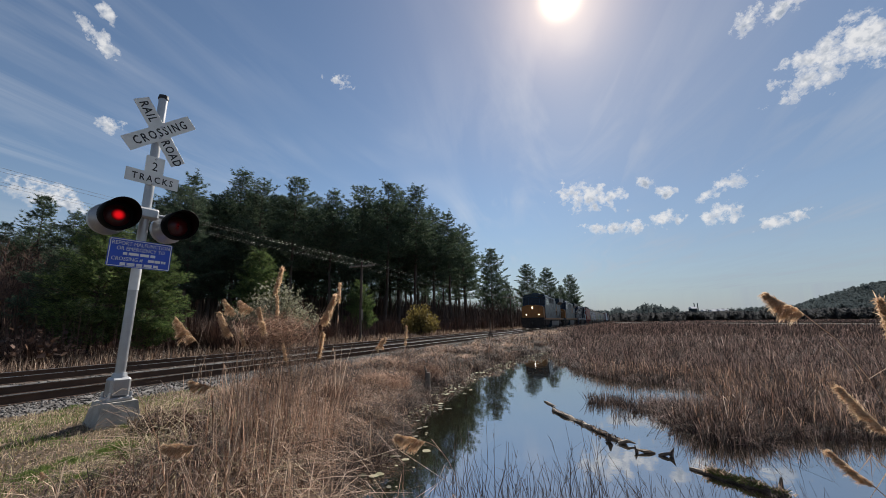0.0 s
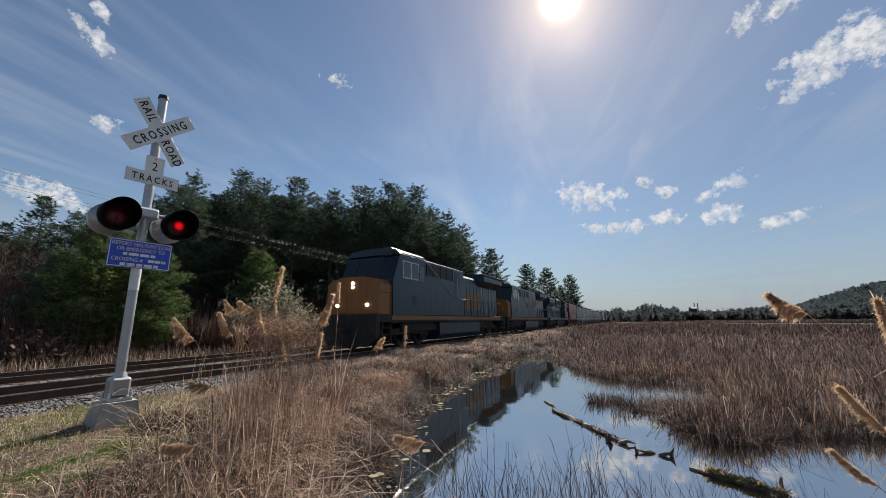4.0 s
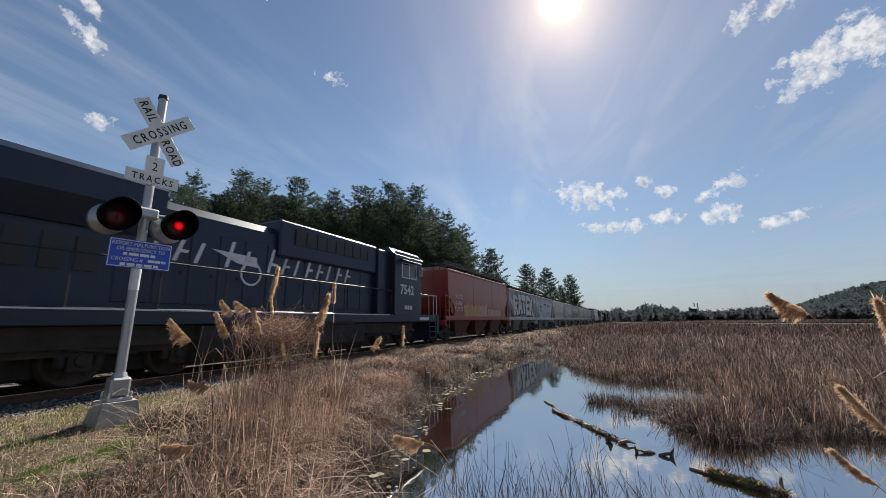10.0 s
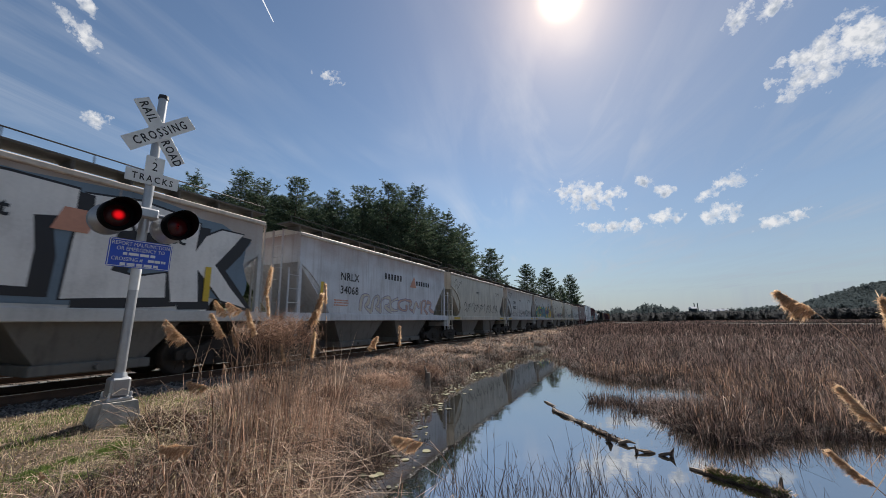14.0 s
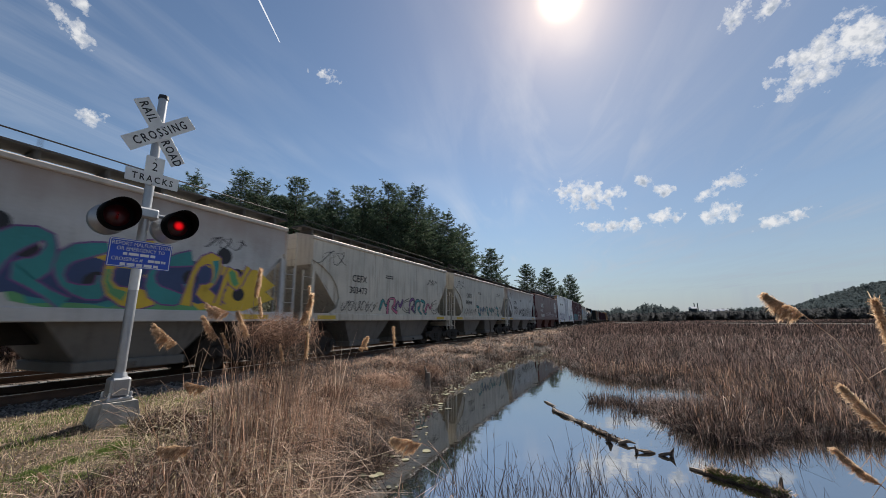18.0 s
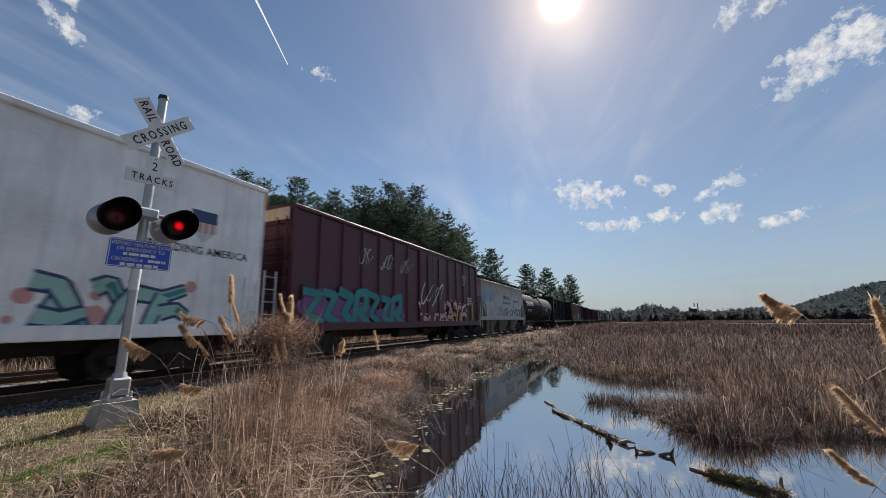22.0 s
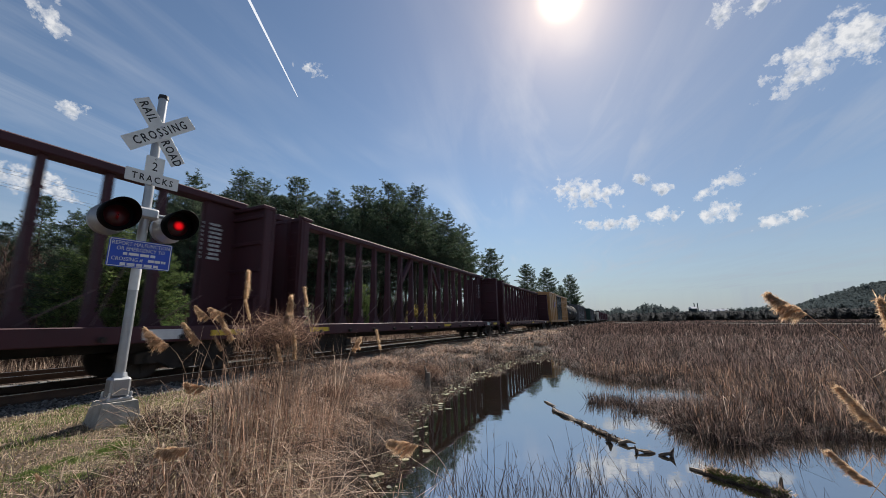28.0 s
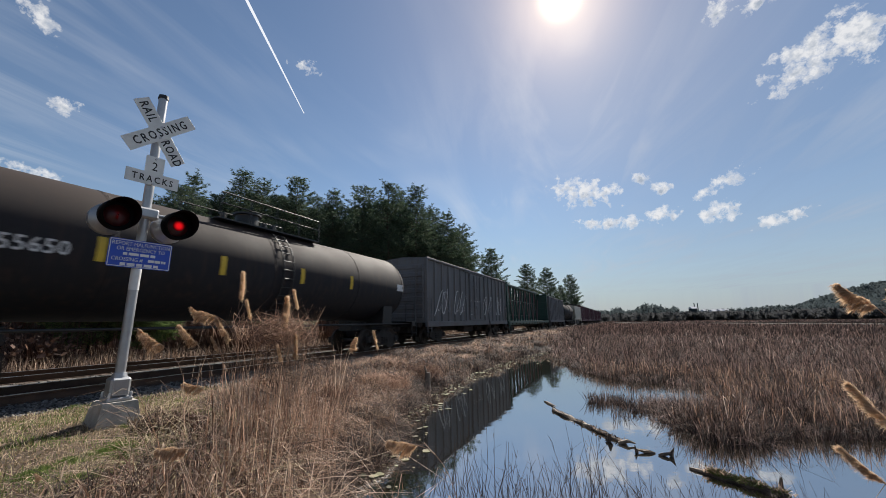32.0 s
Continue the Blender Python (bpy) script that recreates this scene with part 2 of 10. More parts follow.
M_MUD = surface("wet_black_marsh_mud", [(0.012, 0.009, 0.007), (0.028, 0.02, 0.015), (0.06, 0.043, 0.03)], 0.85, 0, 1.6, 0.8, 20)
M_ROOF = surface("far_roof", [(0.5, 0.5, 0.52), (0.66, 0.66, 0.68)], 0.6, 0, 1, 0, 10)


def water_material():
    m = surface("pond_water", [(0.010, 0.009, 0.006), (0.018, 0.015, 0.010)], 0.03, 0, 0.6, 0, 4)
    nt = m.node_tree
    b = nt.nodes["Principled BSDF"]
    for k in list(b.inputs["Roughness"].links):
        nt.links.remove(k)
    b.inputs["Roughness"].default_value, b.inputs["IOR"].default_value = 0.035, 8.0
    w = nt.nodes.new("ShaderNodeTexNoise")
    w.inputs["Scale"].default_value, w.inputs["Detail"].default_value = 2.2, 3
    co = nt.nodes.new("ShaderNodeTexCoord")
    nt.links.new(co.outputs["Object"], w.inputs["Vector"])
    bp = nt.nodes.new("ShaderNodeBump")
    bp.inputs["Strength"].default_value, bp.inputs["Distance"].default_value = 0.08, 0.02
    nt.links.new(w.outputs["Fac"], bp.inputs["Height"]), nt.links.new(bp.outputs[0], b.inputs["Normal"])
    return m


# ---- building helpers ----
class Shape:
    """Collects points and faces of one mesh."""

    def __init__(self):
        self.v, self.f, self.s = [], [], []

    def faces(self, pts, fs, smooth=False):
        k = len(self.v)
        self.v += [tuple(p) for p in pts]
        self.f += [tuple(i + k for i in q) for q in fs]
        self.s += [smooth] * len(fs)
        return self

    def convex(self, pts, fs, smooth=False):
        P = np.array(pts, float)
        mid = P.mean(0)
        good = []
        for q in fs:
            a, b, c = P[q[0]], P[q[1]], P[q[2]]
            good.append(tuple(q) if np.dot(np.cross(b - a, c - a), P[list(q)].mean(0) - mid) > 0 else tuple(reversed(q)))
        return self.faces(pts, good, smooth)

    def box(self, x0, x1, y0, y1, z0, z1, c=0.0):
        lo, hi = (x0, y0, z0), (x1, y1, z1)
        c = min(c, 0.45 * min(abs(hi[i] - lo[i]) for i in range(3)))
        corner = [(a, b, d) for a in (0, 1) for b in (0, 1) for d in (0, 1)]
        if c <= 0:
            pts = [[(lo[i], hi[i])[q[i]] for i in range(3)] for q in corner]
            return self.convex(pts, [(0, 1, 3, 2), (4, 5, 7, 6), (0, 1, 5, 4), (2, 3, 7, 6), (0, 2, 6, 4), (1, 3, 7, 5)])
        pts, idx = [], {}
        for q in corner:
            for k in range(3):
                idx[q, k] = len(pts)
                pts.append([(lo[i], hi[i])[q[i]] + (0 if i == k else (c, -c)[q[i]]) for i in range(3)])
        fs = []
        for k in range(3):
            i, j = (k + 1) % 3, (k + 2) % 3
            for side in (0, 1):
                ring = []
                for a, b in ((0, 0), (1, 0), (1, 1), (0, 1)):
                    q = [0, 0, 0]
                    q[k], q[i], q[j] = side, a, b
                    ring.append(idx[tuple(q), k])
                fs.append(ring)
            for a in (0, 1):
                for b in (0, 1):
                    q0, q1 = [0, 0, 0], [0, 0, 0]
                    q0[k], q1[k] = 0, 1
                    q0[i] = q1[i] = a
                    q0[j] = q1[j] = b
                    fs.append([idx[tuple(q0), i], idx[tuple(q1), i], idx[tuple(q1), j], idx[tuple(q0), j]])
        for q in corner:
            fs.append([idx[q, 0], idx[q, 1], idx[q, 2]])
        return self.convex(pts, fs)

    def cyl(self, a, b, r0, r1=None, n=10, caps=True):
        r1 = r0 if r1 is None else r1
        a, b = Vector(a), Vector(b)
        w = (b - a).normalized()
        u = w.orthogonal().normalized()
        t = w.cross(u)
        pts = []
        for o, r in ((a, r0), (b, r1)):
            for i in range(n):
                g = 2 * math.pi * i / n
                pts.append(o + (u * math.cos(g) + t * math.sin(g)) * r)
        self.faces(pts, [(i, (i + 1) % n, n + (i + 1) % n, n + i) for i in range(n)], True)
        if caps:
            self.faces(pts, [tuple(reversed(range(n))), tuple(range(n, 2 * n))])
        return self

    def pipe(self, pts, r, n=6):
        """One bent tube through the points."""
        pts = [Vector(q) for q in pts]
        ring, u = [], None
        for i, q in enumerate(pts):
            w = (pts[min(i + 1, len(pts) - 1)] - pts[max(i - 1, 0)]).normalized()
            u = w.orthogonal().normalized() if u is None else (u - w * u.dot(w)).normalized()
            t = w.cross(u)
            ring += [q + (u * math.cos(2 * math.pi * k / n) + t * math.sin(2 * math.pi * k / n)) * r for k in range(n)]
        m = len(pts)
        self.faces(ring, [(j * n + k, j * n + (k + 1) % n, (j + 1) * n + (k + 1) % n, (j + 1) * n + k) for j in range(m - 1) for k in range(n)], True)
        return self.faces(ring, [tuple(reversed(range(n))), tuple(range((m - 1) * n, m * n))])

    def prism(self, poly, lo, hi, axis="y"):
        """A flat outline drawn out along an axis. The outline is (x, z) for y, (y, z) for x and (x, y) for z."""
        area = sum(poly[i][0] * poly[(i + 1) % len(poly)][1] - poly[(i + 1) % len(poly)][0] * poly[i][1] for i in range(len(poly)))
        if area < 0:
            poly = poly[::-1]
        put = {"y": lambda p, k: (p[0], k, p[1]), "x": lambda p, k: (k, p[0], p[1]), "z": lambda p, k: (p[0], p[1], k)}[axis]
        n = len(poly)
        pts = [put(p, lo) for p in poly] + [put(p, hi) for p in poly]
        fs = [tuple(reversed(range(n))), tuple(range(n, 2 * n))] + [(i, (i + 1) % n, n + (i + 1) % n, n + i) for i in range(n)]
        if axis == "y":
            fs = [tuple(reversed(q)) for q in fs]
        return self.faces(pts, fs)

    def lathe(self, prof, n=24, axis="x", at=(0, 0, 0)):
        """Turns an outline of (along, radius) round an axis through at."""
        put = {"x": lambda k, r, g: (at[0] + k, at[1] + r * math.cos(g), at[2] + r * math.sin(g)), "y": lambda k, r, g: (at[0] + r * math.sin(g), at[1] + k, at[2] + r * math.cos(g)),
               "z": lambda k, r, g: (at[0] + r * math.cos(g), at[1] + r * math.sin(g), at[2] + k)}[axis]
        pts = [put(k, r, 2 * math.pi * i / n) for k, r in prof for i in range(n)]
        fs = [(j * n + i, j * n + (i + 1) % n, (j + 1) * n + (i + 1) % n, (j + 1) * n + i) for j in range(len(prof) - 1) for i in range(n)]
        return self.faces(pts, fs, True)


def mesh_of(name, shape, mat):
    me = bpy.data.meshes.new(name)
    me.from_pydata(shape.v, [], shape.f)
    me.polygons.foreach_set("use_smooth", shape.s)
    me.materials.append(mat)
    me.update()
    return me


def part(name, shape, mat, parent=None, label=""):
    """Links a shape (or a ready mesh) as one mesh object under a thing or a part."""
    ob = new(name, shape if mat is None else mesh_of(name, shape, mat))
    if parent:
        ob.parent = parent
    if label:
        ob["label"] = label
    return ob


def empty(name, m, label, category, group="", kind=""):
    ob = new(name)
    ob.empty_display_size = 0.2
    ob.matrix_basis = m
    return tagged(ob, label, category, group, kind)


def tri_mesh(name, verts, faces, mat):
    """A large mesh from arrays, its faces all of one size."""
    me = bpy.data.meshes.new(name)
    verts = np.asarray(verts, np.float32)
    faces = np.asarray(faces, np.int32)
    k = faces.shape[1]
    me.vertices.add(len(verts))
    me.vertices.foreach_set("co", verts.ravel())
    me.loops.add(faces.size)
    me.loops.foreach_set("vertex_index", faces.ravel())
    me.polygons.add(len(faces))
    me.polygons.foreach_set("loop_start", np.arange(len(faces), dtype=np.int32) * k)
    me.update(calc_edges=True)
    me.validate()
    me.materials.append(mat)
    return me


# ---- lie of the land: p is the distance from the camera towards the track, s runs along the track ----
AZ = radians(24.906)
ALONG, ACROSS = Vector((math.sin(AZ), math.cos(AZ), 0)), Vector((-math.cos(AZ), math.sin(AZ), 0))
RAIL_Z = 0.72
TRACK_P, TRACK2_P = 10.8, 14.5
YAW = 90 - 24.906


def spot(p, s, z=0.0):
    v = ACROSS * p + ALONG * s
    return Vector((v.x, v.y, z))


def on_track(s, p=TRACK_P, z=RAIL_Z):
    v = spot(p, s, z)
    return pose(v.x, v.y, v.z, 0, 0, YAW)


def to_ps(x, y):
    return x * ACROSS.x + y * ACROSS.y, x * ALONG.x + y * ALONG.y


def wet(p, s):
    """How far a place lies inside the pond, in metres; below zero on land."""
    wob = 0.22 * np.sin(s * 1.9 + 0.7) + 0.13 * np.sin(s * 4.3 + p) + 0.08 * np.sin(s * 9.1)
    wob2 = 0.3 * np.sin(p * 2.3 + 1.0) + 0.22 * np.sin(p * 5.1)
    left = np.interp(s, [2.6, 3.8, 4.7, 5.4, 6.6, 9.4, 14, 21.5, 24, 26], [2.3, 2.9, 3.4, 3.6, 4.1, 4.8, 5.3, 5.2, 4.6, 3.5]) + wob * 0.7
    far = np.interp(p, [-30, -8, -3.5, -2, -1, -0.4, 0.2, 1.3, 3, 4.2, 6], [15, 10.5, 8.7, 7.9, 7.6, 9.0, 13.2, 15.2, 19, 24.0, 25]) + wob2 * 0.6
    d = np.minimum(np.minimum(far - s, left - p), s - (3.1 + 0.3 * np.sin(p * 2)))
    pool = 1.0 - np.hypot((p + 0.2) / 2.0, (s - 12.2) / 1.35)
    pool2 = 0.9 - np.hypot((p + 5.2) / 2.4, (s - 12.8) / 0.6)
    return np.maximum(np.maximum(d, pool * 0.8), pool2 * 0.6)


def land(p, s):
    """Height of the ground."""
    p, s = np.asarray(p, float), np.asarray(s, float)
    near = np.interp(p, [-6, -3, 0, 3, 5, 6.6, 8.7, 9.3, 15.8, 16.6, 19, 30, 80], [0.16, 0.2, 0.3, 0.42, 0.47, 0.54, 0.5, 0.5, 0.5, 0.36, 0.42, 0.7, 1.2])
    marsh = np.interp(p, [-6, 3, 6.0, 8.6, 9.3, 15.8, 16.6, 19, 30, 80], [0.1, 0.12, 0.36, 0.48, 0.5, 0.5, 0.36, 0.42, 0.7, 1.2])
    k = np.clip((s - 3.2) / 3.0, 0, 1)
    base = near * (1 - k) + marsh * k
    base = base + 0.035 * np.sin(p * 1.7 + s * 0.6) * np.sin(s * 1.3 - p * 0.4) * (np.abs(p - 12.5) > 4)
    d = wet(p, s)
    rise = np.clip(-d / 1.1, 0, 1)
    rise = rise * rise * (3 - 2 * rise)
    return np.where(d > 0, -np.clip(d * 0.5, 0, 0.6) - 0.03, base * rise - 0.03 * (1 - rise))


def ground():
    n = 300
    u = np.linspace(-1, 1, n)
    P = 4 + 2.6 * np.sinh(u * 7.3)
    S = 10 + 2.9 * np.sinh(u * 7.3)
    pp, ss = np.meshgrid(P, S, indexing="ij")
    z = land(pp, ss)
    x = pp * ACROSS.x + ss * ALONG.x
    y = pp * ACROSS.y + ss * ALONG.y
    v = np.stack([x, y, z], -1).reshape(-1, 3)
    i = np.arange(n - 1)
    a = (i[:, None] * n + i[None, :]).ravel()
    f = np.stack([a, a + 1, a + n + 1, a + n], -1)[:, ::-1]
    me = tri_mesh("ground", v, f, M_DIRT)
    me.polygons.foreach_set("use_smooth", np.ones(len(f), bool))
    # the marsh stands on wet mud
    me.materials.append(M_MUD)
    pc, sc = P[:-1][:, None] + 0 * S[None, :-1], S[:-1][None, :] + 0 * P[:-1][:, None]
    muddy = (pc < np.interp(sc, [0, 24, 40, 80, 240], [4.2, 5.2, 6.6, 7.6, 8.0])) & (sc > 5) & (sc < 260) | (wet(pc, sc) > -0.25)
    me.polygons.foreach_set("material_index", muddy.ravel().astype(np.int32))
    tagged(new("ground", me), "brown trampled soil with dead grass and marsh mud", "ground", kind="structure")
    w = Shape().faces([(-60, -20, 0), (60, -20, 0), (60, 60, 0), (-60, 60, 0)], [(0, 1, 2, 3)])
    tagged(part("water", w, water_material()), "still dark pond water mirroring the sky", "water", kind="structure")


ground()


def railway():
    bed = Shape()
    prof = [(8.55, 0.44), (9.35, 0.546), (15.95, 0.546), (16.7, 0.3)]
    bed.prism([(-p, z) for p, z in prof] + [(-16.7, 0.1), (-8.55, 0.1)], -260, 900, "y")
    # outline is across, drawn along: turn it so that y runs along the track
    ob = part("ballast_bed", bed, M_BALLAST)
    ob.matrix_basis = pose(0, 0, 0, 0, 0, -24.906)
    tagged(ob, "grey crushed stone bed under two tracks", "ballast", kind="structure")
    # loose stones on the near shoulder
    rng = np.random.RandomState(5)
    N = 30000
    s = np.concatenate([rng.uniform(-6, 30, N * 2 // 3), 26 + 60 * rng.rand(N // 3) ** 1.5])
    p = rng.uniform(8.3, 16.3, N)
    p[: N // 2] = rng.uniform(8.2, 10.0, N // 2)
    p[N // 2: N // 2 + N // 4] = rng.uniform(10.1, 14.6, N // 4)
    z = np.interp(p, [8.0, 8.55, 9.35, 15.95, 16.7], [0.44, 0.45, 0.546, 0.546, 0.3])
    r = rng.uniform(0.012, 0.034, N)
    base = np.array([(1, 0, 0), (-1, 0, 0), (0, 1, 0), (0, -1, 0), (0, 0, 1), (0, 0, -1)], float)
    tri = np.array([(0, 2, 4), (2, 1, 4), (1, 3, 4), (3, 0, 4), (2, 0, 5), (1, 2, 5), (3, 1, 5), (0, 3, 5)])
    V = base[None] * (r[:, None, None] * rng.uniform(0.6, 1.3, (N, 6, 1)))
    V = V @ np.linalg.qr(rng.randn(N, 3, 3))[0]
    V[..., 0] += (p * ACROSS.x + s * ALONG.x)[:, None]
    V[..., 1] += (p * ACROSS.y + s * ALONG.y)[:, None]
    V[..., 2] += (z + r * 0.3)[:, None]
    F = (tri[None] + (np.arange(N) * 6)[:, None, None]).reshape(-1, 3)
    tagged(new("loose_ballast", tri_mesh("loose_ballast", V.reshape(-1, 3), F, M_BALLAST)), "loose grey crushed stones beside and between the rails", "gravel", kind="stuff")
    for k, (name, pc) in enumerate((("near_track", TRACK_P), ("far_track", TRACK2_P))):
        tr = empty(name, on_track(0, pc, 0), "rusty railway track on dark timber ties", "railway track", "tracks", "structure")
        for side in (-1, 1):
            y = side * 0.7525
            prof = [(-0.07, 0.55), (0.07, 0.55), (0.07, 0.562), (0.012, 0.58), (0.012, 0.675), (0.035, 0.685), (0.035, 0.712), (-0.035, 0.712), (-0.035, 0.685), (-0.012, 0.675), (-0.012, 0.58), (-0.07, 0.562)]
            rail = part("rail", Shape().prism([(y + a, b) for a, b in prof], -250, 700, "x"), M_RAIL, tr)
            part("rail_head", Shape().box(-250, 700, y - 0.033, y + 0.033, 0.7125, 0.72), M_RAILTOP, rail, "bright worn running surface")
        tie = mesh_of("tie", Shape().box(-0.115, 0.115, -1.3, 1.3, 0.40, 0.555, 0.012), M_TIE)
        for i in range(150):
            t = part("tie", tie, None, tr)
            t.location = (-14 + i * 0.53, random.uniform(-0.06, 0.06), random.uniform(-0.012, 0.004))
            t.rotation_euler = (0, 0, random.uniform(-0.02, 0.02))


railway()


# ---- the train: car space has x along the track away from the camera, y across it, z up from the rail heads ----
WHEELS = []      # (wheelset, its car's middle, its place along the car)
CARS = []        # (car, its middle in the train)
CACHE = {}


def lettering(words, x, z, size, mat, parent, y, name="lettering", align="LEFT", rz=0.0, squash=1.0, bold=0.006, gap=1.04):
    """Painted letters on a side that faces the camera."""
    cu = bpy.data.curves.new(name, "FONT")
    cu.body, cu.size, cu.align_x, cu.extrude = words, size, align, 0.0015
    cu.resolution_u = 2
    cu.offset, cu.space_character = bold * size * 2, gap
    tmp = bpy.data.objects.new(name, cu)
    scene.collection.objects.link(tmp)
    me = bpy.data.meshes.new_from_object(tmp.evaluated_get(bpy.context.evaluated_depsgraph_get()))
    bpy.data.objects.remove(tmp)
    me.materials.clear()
    me.materials.append(mat)
    ob = part(name, me, None, parent)
    ob.matrix_basis = pose(x, y, z, 90, 0, 0) @ Matrix.Rotation(rz, 4, "Z") @ Matrix.Diagonal((squash, 1, 1, 1))
    return ob


def bars(rows, x, z, w, h, mat, parent, y, seed=0, name="small_print"):
    """Lines of small unreadable print, as bars."""
    rng = random.Random(seed)
    sh = Shape()
    for i in range(rows):
        zz = z - i * h * 1.8
        xx = x
        while xx < x + w - 0.05:
            k = rng.uniform(0.08, 0.3) * min(1, w)
            sh.box(xx, min(xx + k, x + w), y - 0.003, y, zz - h / 2, zz + h / 2)
            xx += k + 0.04 * min(1, w)
    return part(name, sh, mat, parent)


def blocks(n, x, z, w, h, mat, parent, y, name="lettering"):
    """A worn name as plain upright bars, one to a letter."""
    k = w / n
    me = mesh_of(name, Shape().box(0.1 * k, 0.62 * k, -0.006, 0, 0, h), mat)
    for i in range(n):
        part(name, me, None, parent).location = (x + i * k, y, z)


GLYPH = {
    "R": [(0, 0), (0, 1), (0.7, 1), (1, 0.82), (0.98, 0.55), (0.7, 0.42), (1.05, 0), (0.68, 0), (0.42, 0.36), (0.36, 0)],
    "A": [(0, 0), (0.3, 1), (0.72, 1), (1, 0), (0.68, 0), (0.62, 0.22), (0.4, 0.22), (0.34, 0)],
    "T": [(0, 1), (1, 1.04), (1, 0.72), (0.67, 0.7), (0.64, 0), (0.33, 0), (0.36, 0.7), (0, 0.7)],
    "E": [(0, 0), (0, 1), (0.95, 1), (0.92, 0.74), (0.36, 0.72), (0.36, 0.62), (0.8, 0.62), (0.8, 0.4), (0.36, 0.4), (0.36, 0.27), (1, 0.27), (1, 0)],
    "K": [(0, 0), (0, 1), (0.36, 1), (0.36, 0.62), (0.7, 1), (1.1, 1), (0.66, 0.52), (1.15, -0.05), (0.72, 0), (0.36, 0.4), (0.36, 0)],
}


def ribbon(sh, pts, widths, y):
    """A flat painted stroke through points (x, z), facing the camera's side."""
    L = []
    m = len(pts)
    for k in range(m):
        a, b = pts[max(k - 1, 0)], pts[min(k + 1, m - 1)]
        dx, dz = b[0] - a[0], b[1] - a[1]
        d = math.hypot(dx, dz) or 1
        w = widths[k] / 2
        L += [(pts[k][0] - dz / d * w, y, pts[k][1] + dx / d * w), (pts[k][0] + dz / d * w, y, pts[k][1] - dx / d * w)]
    return sh.faces(L, [(2 * k, 2 * k + 1, 2 * k + 3, 2 * k + 2) for k in range(m - 1)])


def letters_piece(x0, x1, z0, z1, fills, line, parent, y, seed, word, under=None):
    """Large block letters that can be read, each with its dark outline."""
    rng = random.Random(seed)
    if under:
        edge = []
        for i in range(40):
            g = 2 * math.pi * i / 40
            k = rng.uniform(0.92, 1.08)
            cx, cz = math.cos(g), math.sin(g)
            edge.append(((x0 + x1) / 2 + (x1 - x0) * 0.52 * k * math.copysign(abs(cx) ** 0.55, cx), (z0 + z1) / 2 + (z1 - z0) * 0.55 * k * math.copysign(abs(cz) ** 0.55, cz)))
        part("graffiti_cloud", Shape().prism(edge, y - 0.003, y), under, parent, "sprayed background cloud")
    cell = (x1 - x0) / len(word)
    for i, ch in enumerate(word):
        w, hgt = cell * rng.uniform(0.98, 1.16), (z1 - z0) * rng.uniform(0.86, 1.0)
        ox, oz = x0 + i * cell, z0 + (z1 - z0 - hgt) * rng.random()
        slant = rng.uniform(-0.12, 0.16)
        src = GLYPH[ch]
        shape = []
        for p, q in zip(src, src[1:] + src[:1]):
            shape.append((p[0] + rng.uniform(-0.04, 0.04), p[1] + rng.uniform(-0.04, 0.04)))
            if math.hypot(p[0] - q[0], p[1] - q[1]) > 0.5:
                shape.append(((p[0] + q[0]) / 2 + rng.uniform(-0.05, 0.05), (p[1] + q[1]) / 2 + rng.uniform(-0.04, 0.04)))
        pts = [(ox + px * w + slant * (pz - 0.5) * hgt, oz + pz * hgt) for px, pz in shape]
        m = len(pts)
        area = sum(pts[j][0] * pts[(j + 1) % m][1] - pts[(j + 1) % m][0] * pts[j][1] for j in range(m))
        lift = 0.006 + 0.0024 * (i % 3)
        letter = part("graffiti_letter", Shape().prism(pts, y - lift - 0.0012, y - lift), rng.choice(fills), parent)
        for name, k0, dx, dz, back in (("letter_outline", 0.05, 0, 0, 0.0009), ("letter_shadow", 0.08, 0.22, -0.12, 0.0015)):
            big = []
            for j in range(m):
                ax, az = pts[(j + 1) % m][0] - pts[j - 1][0], pts[(j + 1) % m][1] - pts[j - 1][1]
                k = math.copysign(k0, area) / (math.hypot(ax, az) or 1)
                big.append((pts[j][0] + az * k + dx, pts[j][1] - ax * k + dz))
            part(name, Shape().prism(big, y - lift + back - 0.0005, y - lift + back), line, letter)
        hole = {"R": (0.42, 0.62, 0.66, 0.8), "A": (0.42, 0.42, 0.6, 0.66)}.get(ch)
        if hole:
            u0, v0, u1, v1 = hole
            ring = [((u0 + u1) / 2 + (u1 - u0) / 2 * math.cos(g), (v0 + v1) / 2 + (v1 - v0) / 2 * math.sin(g)) for g in (j * 0.785 for j in range(8))]
            part("letter_counter", Shape().prism([(ox + px * w + slant * (pz - 0.5) * hgt, oz + pz * hgt) for px, pz in ring], y - lift - 0.0022, y - lift - 0.0014), line, letter)


